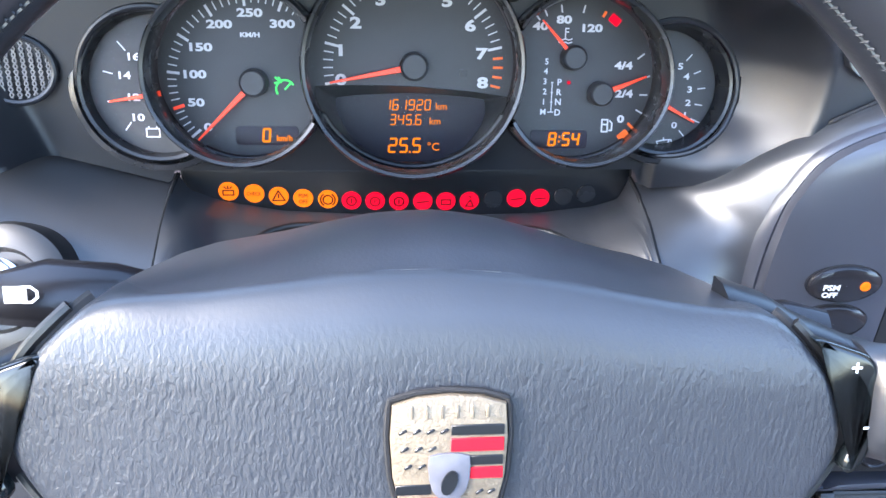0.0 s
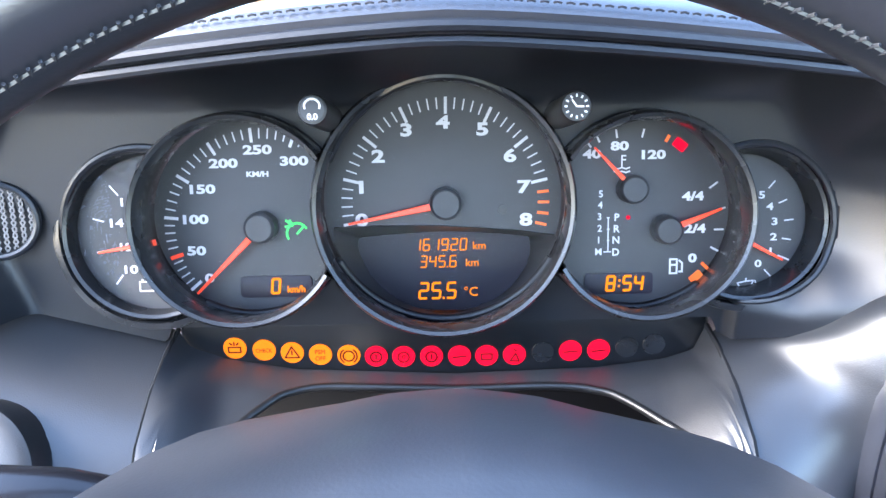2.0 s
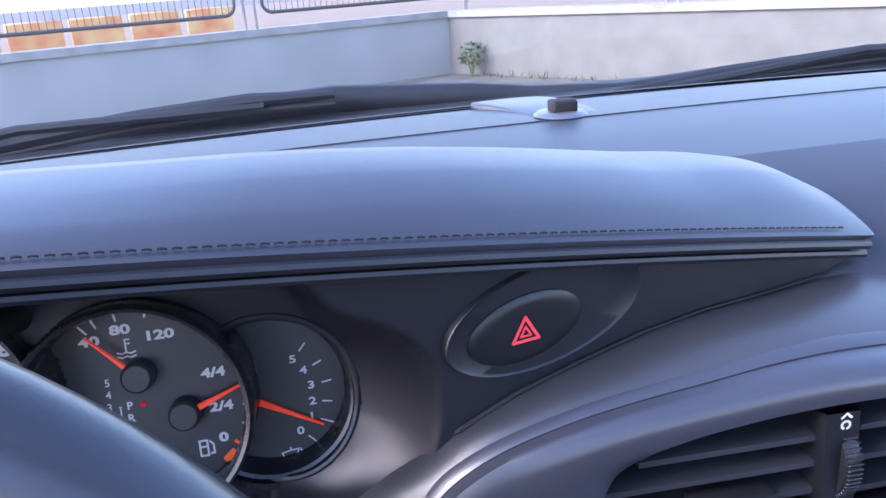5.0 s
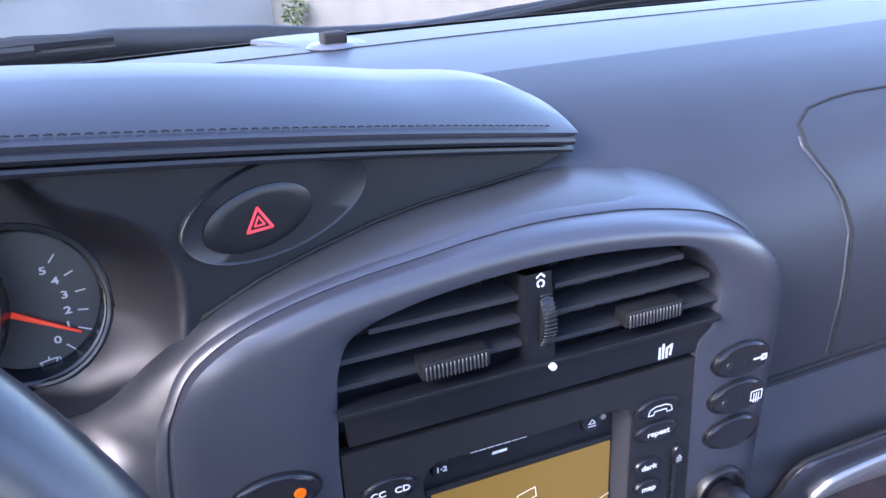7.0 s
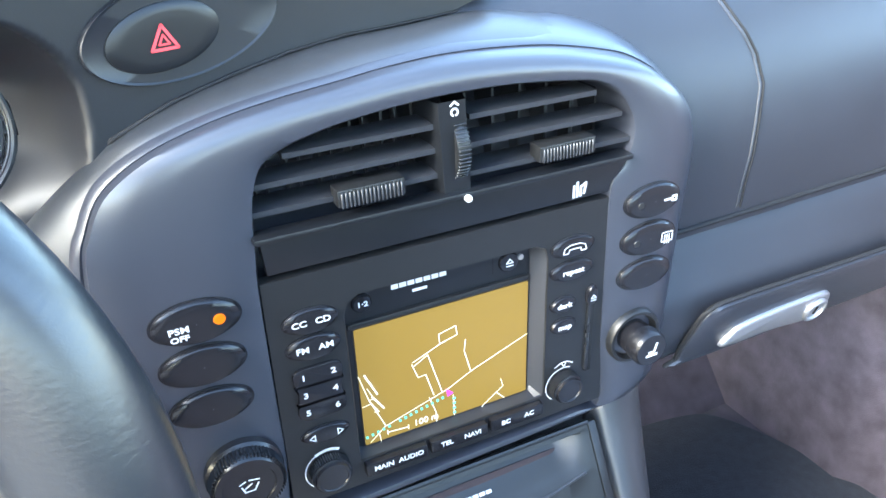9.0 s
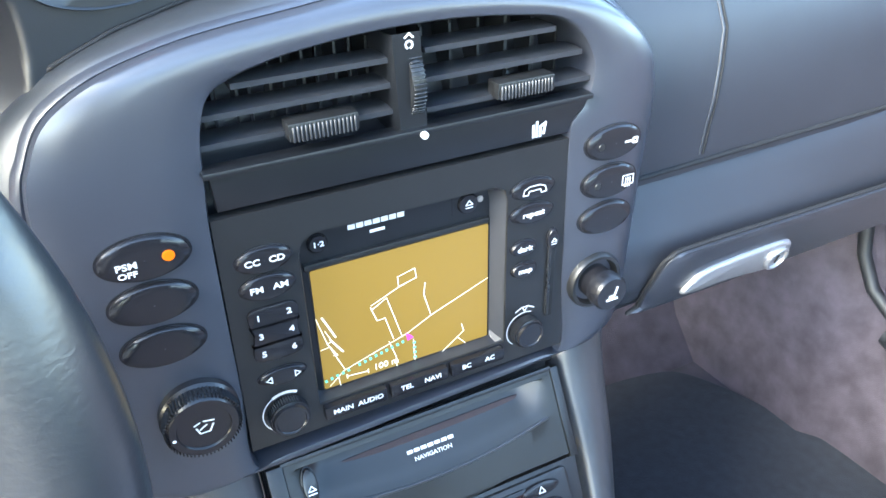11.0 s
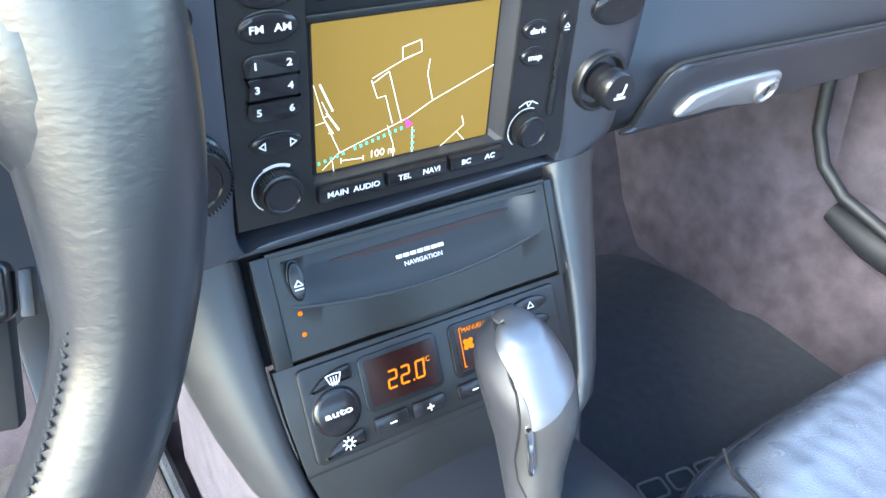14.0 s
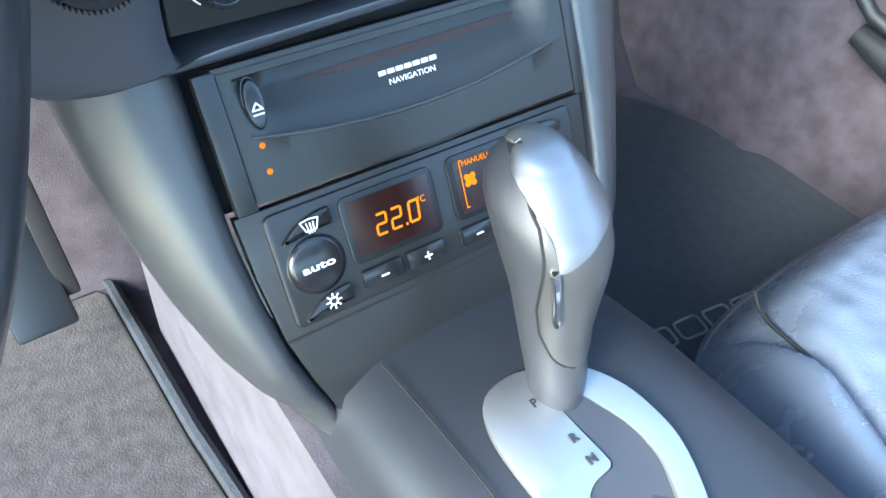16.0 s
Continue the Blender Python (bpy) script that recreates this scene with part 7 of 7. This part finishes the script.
for s, x, y in (("P", 0.3328, 0.1738), ("R", 0.3356, 0.1515), ("N", 0.3352, 0.1400)):
    ml = Matrix.Translation(on_gate(x, y, 0.0016)) @ Matrix.Rotation(radians(0), 4, "Z")
    part("lettering", lettering(s, 0.0042, ml, 1.0, 0.0002), M_ETCH, lever)
# the grip: height, middle y, mean radius
GRIP = [(0.5546, 0.1753, 0.0122), (0.568, 0.1786, 0.0140), (0.5823, 0.1835, 0.0150), (0.5968, 0.1878, 0.0163), (0.6117, 0.1908, 0.0186), (0.6255, 0.1945, 0.0218), (0.6378, 0.1985, 0.0240), (0.6473, 0.2043, 0.0243),
        (0.655, 0.2094, 0.0212), (0.6615, 0.2112, 0.0160), (0.6662, 0.2128, 0.0098), (0.669, 0.2145, 0.0015)]


def grip_pt(z, a, out=0.0):
    y, r = (sum(interp(z + d, GRIP)[k] for d in (-0.003, -0.0015, 0.0, 0.0015, 0.003)) / 5 for k in (0, 1))
    if z > 0.6645:
        y, r = interp(z, GRIP)
    lift = out * smooth01((z - 0.655) / 0.015)
    return Vector((0.3465 + (0.9 * r + out) * math.cos(radians(a)), y + (1.08 * r + out) * math.sin(radians(a)), z + lift))


part("grip", loft([[grip_pt(z, a) for a in frange(0, 360, 49)[:-1]] for z in frange(0.5546, 0.6645, 44)], closed=True, caps=True), M_GREYLEATHER, lever, "grey leather grip")


def shell(table, z0, z1, n, out):
    """A piece lying on the grip between two angles that change with height, with an edge turned in."""
    rows = []
    for z in frange(z0, z1, n):
        a, b = interp(z, table)
        rows.append([grip_pt(z, a, -0.001), grip_pt(z, a, out * 0.7)] + [grip_pt(z, q, out) for q in frange(a + (b - a) * 0.02, b - (b - a) * 0.02, 26)] + [grip_pt(z, b, out * 0.7), grip_pt(z, b, -0.001)])
    return rows


CAP = [(0.6385, -127, -124), (0.6425, -127, -105), (0.6470, -127, -82), (0.6490, -128, -57), (0.652, -132, -15), (0.6555, -140, 10), (0.6585, -150, 30), (0.662, -172, 60), (0.6645, -185, 120), (0.667, -199, 161)]
rows = shell(CAP, 0.6385, 0.6668, 40, 0.0017)
top = [grip_pt(0.6668, a, 0.0017) for a in frange(-199, 161, 30)]
mid = sum(top, Vector()) / 30 + Vector((0, 0, 0.0012))
rows += [[p.lerp(mid, f) + Vector((0, 0, 0.0006 * math.sin(f * 3.14))) for p in top] for f in (0.3, 0.6, 0.97)]
part("cap", loft(rows), M_CAPSILVER, lever, "satin silver grip cap")
INLAY = [(0.5835, -100, -90), (0.586, -125, -70), (0.5895, -138, -50), (0.600, -153, -35), (0.6132, -155, -30), (0.6314, -144, -28), (0.6417, -139, -28), (0.651, -137, -25), (0.658, -147, -20)]
part("inlay", loft(shell(INLAY, 0.5835, 0.654, 40, 0.0007)), material("satin_grey_inlay", (0.060, 0.059, 0.060), 0.4, metal=0.3, mottle=0.08, mottle_size=0.02, rough_var=0.05), lever, "satin grey back of the grip")
part("grip_seam", tube([grip_pt(z, interp(z, INLAY)[0], 0.0004) for z in frange(0.5835, 0.657, 40)], 0.0007, 6), M_GAP, lever)
slot_pts = [grip_pt(z, -131, 0.0004) for z in frange(0.609, 0.6385, 10)]
part("button_slot", tube(slot_pts, [0.002] + [0.0042] * 8 + [0.003], 10, flat=0.4), M_GAP, lever)
part("release_button", tube([p + Vector((-0.0006, -0.0008, 0)) for p in slot_pts[1:]], [0.0026] + [0.0031] * 8, 10, flat=0.7), M_CHROME, lever, "chrome release button")
part("shaft", tube([(0.3500, 0.170, 0.540), (0.3485, 0.1735, 0.556)], 0.0065, 16), M_CHROME, lever)

# ---------- footwells and seat ----------
mat = thing("floor_mat", "grey pile floor mat with a bound edge in the driver's footwell", "floor mat", "floor mats")
edge = [(0.216, 0.628), (0.2225, 0.618), (0.2245, 0.55), (0.228, 0.43), (0.236, 0.33), (0.24, 0.2), (0.24, -0.15), (-0.18, -0.15), (-0.18, 0.628), (0.1, 0.632)]
part("mat_surface", plate(edge[::-1], 0.012, Matrix.Translation((0, 0, 0.25)), 0.004), material("mat_grey_pile", (0.062, 0.056, 0.062), 0.97, grain=1.0, grain_size=0.0022, mottle=0.5, mottle_size=0.012, sheen=0.1), mat)
part("binding", tube([(x, y, 0.262) for x, y in edge], 0.0065, 8, closed=True), M_MAT, mat, "dark woven edge binding")
part("binding_groove", tube([(x + (-0.0085 if x > 0 else 0.0085), y - 0.0085 if y > 0 else y + 0.0085, 0.2615) for x, y in edge], 0.0018, 6, closed=True), M_GAP, mat)
mat = thing("floor_mat", "dark grey pile mat with an outlined woven mark", "floor mat", "floor mats")
edge = [(p.x, p.y) for p in smooth_outline([(0.475, -0.1), (0.475, 0.3), (0.477, 0.56), (0.50, 0.615), (0.68, 0.625), (0.84, 0.61), (0.90, 0.57), (0.945, 0.44), (0.955, 0.30), (0.955, -0.1)], 6)]
part("mat_surface", plate(edge[::-1], 0.012, Matrix.Translation((0, 0, 0.25)), 0.004), M_MAT, mat)
mm = Matrix.Translation((0.595, 0.274, 0.2625)) @ Matrix.Rotation(radians(-9), 4, "Z")
M_WOVEN = material("woven_mark", (0.13, 0.14, 0.15), 0.9, grain=0.6, grain_size=0.0015)
for i in range(7):
    x = i * 0.036
    part("woven_mark", tube([mm @ Vector((x + px, 0.011 + py, 0)) for px, py in rrect(0.029, 0.021, 0.005)], 0.0016, 6, closed=True), M_WOVEN, mat, "plain woven outline")

# pedal beside the tunnel
pedal = thing("accelerator_pedal", "tall black accelerator pedal", "pedal")
part("pad", box((0.05, 0.012, 0.16), pose(0.160, 0.60, 0.37, -38, 0, 0), 0.004), M_BLACK, pedal)
part("arm", box((0.016, 0.012, 0.3), pose(0.188, 0.63, 0.46, -24, 0, 0), 0.003), M_GAP, pedal)

# passenger seat: cushion with bolster and piping
seat = thing("passenger_seat", "navy blue leather seat cushion with a side bolster and piping", "seat")


SEAT_EDGE = [(0.437, -0.30), (0.437, -0.10), (0.445, 0.04), (0.460, 0.11), (0.483, 0.158), (0.512, 0.188), (0.552, 0.205), (0.62, 0.213), (0.70, 0.214), (0.80, 0.207), (0.875, 0.19), (0.915, 0.15), (0.935, 0.05), (0.94, -0.10), (0.94, -0.30)]
edge = smooth_outline(SEAT_EDGE, 18)
seat_mid = Vector((0.69, -0.04))


def seam_x(y):
    return interp(y, [(-0.3, 0.492), (-0.05, 0.497), (0.079, 0.507), (0.109, 0.5174), (0.132, 0.5234), (0.155, 0.5265), (0.176, 0.530), (0.19, 0.536), (0.21, 0.55)])[0]


def seat_top(x, y, f):
    rise = math.sqrt(smooth01((1 - f) / 0.17))
    front = smooth01((0.215 - y) / 0.10)
    s = min(x - seam_x(y), (0.69 * 2 - seam_x(y)) - x)
    bolster = 0.016 * math.exp(-((s + 0.028) / 0.028) ** 2) * front
    cushion = 0.010 * smooth01(s / 0.035)
    groove = -0.013 * math.exp(-(s / 0.0055) ** 2) * smooth01((0.205 - y) / 0.03)
    pleat = 0.0035 * noise.noise((x * 30, y * 42, 1.5)) * math.exp(-((s - 0.03) / 0.035) ** 2) + 0.0025 * noise.noise((x * 14, y * 30, 4.0)) + 0.0009 * noise.noise((x * 80, y * 60, 7.0))
    return 0.418 + 0.074 * rise + bolster + cushion * rise + groove * rise + pleat * rise


rows = []
for f in [1.0, 0.995, 0.985, 0.97] + frange(0.95, 0.03, 70):
    row = []
    for p in edge:
        q = seat_mid + (p - seat_mid) * f
        row.append((q.x, q.y, seat_top(q.x, q.y, f)))
    rows.append(row)
part("cushion", loft(rows, closed=True), M_SEAT, seat, "creased navy leather cushion")
part("seat_seam", tube([(seam_x(y), y, seat_top(seam_x(y), y, 0.7) + 0.0022) for y in frange(0.188, -0.25, 50)], 0.0013, 6), M_GAP, seat)
part("skirt", loft([[(p.x, p.y, 0.418) for p in edge], [(p.x, p.y, 0.40) for p in edge], [(seat_mid.x + (p.x - seat_mid.x) * 0.97, seat_mid.y + (p.y - seat_mid.y) * 0.97, 0.30) for p in edge]], closed=True), M_SEAT, seat)
part("piping", tube([(p.x, p.y, 0.4195) for p in edge], 0.003, 8, closed=True), M_GREYLEATHER, seat, "grey piping")
part("base", box((0.42, 0.46, 0.08), pose(0.69, -0.08, 0.29), 0.02), M_BLACK, seat)

# door side of the passenger footwell: kick panel, seal, loudspeaker
bm = loft([[(x, y, z) for x, z in ((0.93, 0.245), (0.945, 0.35), (0.955, 0.5), (0.96, 0.72))] for y in frange(0.75, 0.43, 6)] + [[(x + 0.02, y, z) for x, z in ((0.93, 0.245), (0.945, 0.35), (0.955, 0.45), (0.96, 0.46))] for y in (0.40, 0.2, -0.1)])
tagged(finish("kick_panel", bm, M_CARPET), "purple-grey carpeted kick panel beside the footwell", "kick panel", kind="structure")
seal = thing("door_seal", "black rubber door seal curving round the door opening", "door seal")
part("bead", tube([(0.945, 0.432, 0.75), (0.945, 0.432, 0.66), (0.945, 0.430, 0.58), (0.945, 0.421, 0.53), (0.945, 0.400, 0.495), (0.945, 0.365, 0.472), (0.945, 0.30, 0.458), (0.945, 0.1, 0.45), (0.945, -0.3, 0.45)], 0.0075, 10), M_RUBBER, seal)
sp = thing("door_loudspeaker", "dark loudspeaker pocket with a black rim in the door", "loudspeaker")
msp = Matrix.Translation((0.975, 0.275, 0.615)) @ Matrix.Rotation(radians(-90), 4, "Y")
part("rim", tube([msp @ Vector((y, x, 0.012)) for x, y in oval(0.07, 0.042, 48, power=2.4)], 0.007, 8, closed=True), M_BLACK, sp)
part("cone", loft([[msp @ Vector((y * f, x * f, 0.010 - d)) for x, y in oval(0.07, 0.042, 48, power=2.4)] for f, d in ((1, 0), (0.9, 0.004), (0.3, 0.005), (0.02, 0.005))], closed=True), M_GAP, sp)
grab = thing("door_sill_trim", "dark sill trim beside the passenger seat", "sill trim")
part("strip", tube([(0.955, 0.375, 0.445), (0.955, 0.32, 0.435), (0.955, 0.2, 0.425), (0.955, 0.0, 0.42), (0.955, -0.3, 0.42)], [0.012, 0.02, 0.022, 0.022, 0.022], 10), M_RUBBER, grab)

# ---------- dashboard details ----------
haz = thing("hazard_switch", "black oval hazard switch with a red triangle", "switch")
mh = face(0.2490, 0.3358, 0.9268, 0, 13, 8)
rows = []
for f, z in ((1.0, -0.006), (1.0, -0.0003), (0.988, 0.0002), (0.968, 0.0), (0.95, -0.0004), (0.6, -0.0006), (0.02, -0.0006)):
    rows.append([mh @ Vector((x, y, z)) for x, y in oval(0.0410 * f, 0.0196 * f, 64)])
part("surround", loft(rows, closed=True), M_FACE, haz)
mb = mh @ Matrix.Translation((-0.0095, -0.0012, -0.001))
btn = oval_button(haz, mb, 0.0232, 0.0126, name="button", depth=0.0022, mat=M_BLACK)
mt = mb @ Matrix.Rotation(radians(-8), 4, "Z") @ Matrix.Translation((-0.001, -0.0012, 0.0023))
# the triangle's red carries an added glow as well
M_HAZ = material("glowing_hazard_red", (0.55, 0.05, 0.06), 0.45, glow=(0.5, 0.03, 0.04), glow_strength=0.1)
tri = lambda s: [(s * math.cos(radians(a)), s * math.sin(radians(a))) for a in (90, 210, 330, 90)]
part("triangle", strokes([tri(0.0060)], 0.0012, mt), M_HAZ, btn, "red warning triangle")
part("triangle", strokes([tri(0.0024)], 0.0008, mt), M_HAZ, btn)

sens = thing("sun_sensor", "small black sun sensor on a silver oval base on the dash", "sensor")
base = smooth_outline([(0.303, 0.70), (0.318, 0.66), (0.333, 0.60), (0.338, 0.588), (0.36, 0.582), (0.372, 0.585), (0.378, 0.62), (0.375, 0.66), (0.36, 0.70)], 4)
part("plinth", plate([(p.x, p.y) for p in base], 0.004, Matrix.Translation((0, 0, 0.9425)), 0.002), M_DASH, sens)
part("oval_base", lathe([(0, 0.003), (0.016, 0.0022), (0.0185, 0.0)], Matrix.Translation((0.346, 0.604, 0.9478)), 40, sy=1.1), M_CAPSILVER, sens)
part("sensor", box((0.0180, 0.015, 0.009), pose(0.3475, 0.604, 0.9535), 0.0025, 3), M_GAP, sens)

# passenger airbag seam
seam_line = [(0.5605, 0.326, 0.775), (0.5625, 0.3263, 0.793), (0.5685, 0.3293, 0.828), (0.571, 0.3331, 0.8514), (0.5689, 0.3395, 0.8675), (0.5609, 0.3476, 0.8838), (0.5545, 0.3586, 0.8974), (0.5565, 0.3674, 0.9075), (0.5714, 0.3757, 0.9136),
             (0.5933, 0.3795, 0.9161), (0.6134, 0.3806, 0.9171), (0.6723, 0.380, 0.9167), (0.80, 0.380, 0.9167), (1.0, 0.380, 0.9167)]


def on_pad(x, y, z, lift):
    """Put a point of the seam onto the pad's profile, lifted along its slope."""
    for (y0, z0), (y1, z1) in zip(TOP[5:], TOP[6:]):
        if z1 <= z <= z0:
            n = Vector((0, z1 - z0, y0 - y1)).normalized()
            return Vector((x, y0 + (y1 - y0) * (z0 - z) / (z0 - z1), z)) + n * lift
    return Vector((x, y, z))


fine = [Vector(a).lerp(Vector(b), k / 6) for a, b in zip(seam_line, seam_line[1:]) for k in range(6)]
part("airbag_seam", tube([on_pad(*p, 0.0001) for p in fine], 0.0009, 8), M_GAP, dashboard)
part("airbag_edge", tube([on_pad(p.x - 0.0028, p.y, p.z, -0.0002) for p in fine[:40]], 0.0011, 8), M_DASH, dashboard)

# ---------- outside, below the windscreen ----------
bm = loft([[(x, y - 0.10 * abs((x - PX) / 0.62) ** 2, z) for y, z in ((0.698, 0.9440), (0.72, 0.9415), (0.76, 0.9345), (0.80, 0.926))] for x in frange(-0.3, 1.0, 40)])
tagged(finish("trim_glass_border", bm, M_GAP), "black printed border along the foot of the glass", "glass border", kind="structure")
bm = loft([[(x, y - 0.10 * abs((x - PX) / 0.62) ** 2, z) for y, z in ((0.80, 0.915), (0.84, 0.923), (0.90, 0.925), (0.97, 0.915), (1.02, 0.88))] for x in frange(-0.36, 1.05, 40)])
tagged(finish("cowl_panel", bm, M_RUBBER), "matt black scuttle panel below the windscreen", "scuttle panel", kind="structure")


def wiper(arm, radii, blade):
    ob = thing("windscreen_wiper", "black windscreen wiper with arm and blade", "wiper", "windscreen wipers")
    part("arm", tube(arm, radii, 10), M_RUBBER, ob)
    pts = [Vector(p) for p in blade]
    part("blade", tube(pts, [0.004] + [0.0075] * (len(pts) - 2) + [0.004], 8), M_RUBBER, ob)
    part("blade_bridge", tube([pts[0].lerp(pts[-1], 0.12), pts[0].lerp(pts[-1], 0.5) + Vector((0, 0.012, 0.014)), pts[0].lerp(pts[-1], 0.88)], 0.005, 8), M_RUBBER, ob)
    part("rubber_lip", tube([p + Vector((0, -0.006, -0.009)) for p in pts], 0.003, 6), M_GAP, ob)
    return ob


wiper([(-0.33, 0.80, 0.894), (-0.07, 0.85, 0.917), (0.08, 0.86, 0.933), (0.20, 0.87, 0.936), (0.34, 0.87, 0.926), (0.46, 0.87, 0.912)], [0.010, 0.012, 0.013, 0.014, 0.014, 0.012],
      [(-0.36, 0.77, 0.912), (-0.16, 0.81, 0.926), (0.02, 0.835, 0.941), (0.12, 0.84, 0.946), (0.20, 0.845, 0.9445)])
wiper([(0.36, 0.87, 0.922), (0.50, 0.86, 0.914), (0.64, 0.86, 0.920), (0.80, 0.85, 0.924), (1.02, 0.78, 0.925)], [0.012, 0.013, 0.014, 0.014, 0.012],
      [(0.47, 0.835, 0.918), (0.60, 0.84, 0.928), (0.75, 0.835, 0.936), (0.88, 0.81, 0.940), (1.02, 0.76, 0.940)])
wing = thing("front_wing", "silver front wing of the car outside the windscreen", "car wing")
secs = []
for v in frange(0, 1, 30):
    y = 0.90 + 1.35 * v
    top = interp(v, [(0, 0.80), (0.2, 0.806), (0.45, 0.815), (0.6, 0.816), (0.75, 0.80), (0.88, 0.74), (0.96, 0.62), (1.0, 0.45)])[0]
    hw = 0.36 * (1 - 0.3 * v ** 4)
    cx = -0.56 + 0.03 * v
    secs.append([(cx + hw * math.copysign(abs(math.cos(a)) ** 0.85, math.cos(a)), y, 0.2 + (top - 0.2) * math.sin(a) ** 0.28) for a in frange(0, math.pi, 41)])
part("skin", loft(secs), M_PAINT, wing, "glossy silver paint")
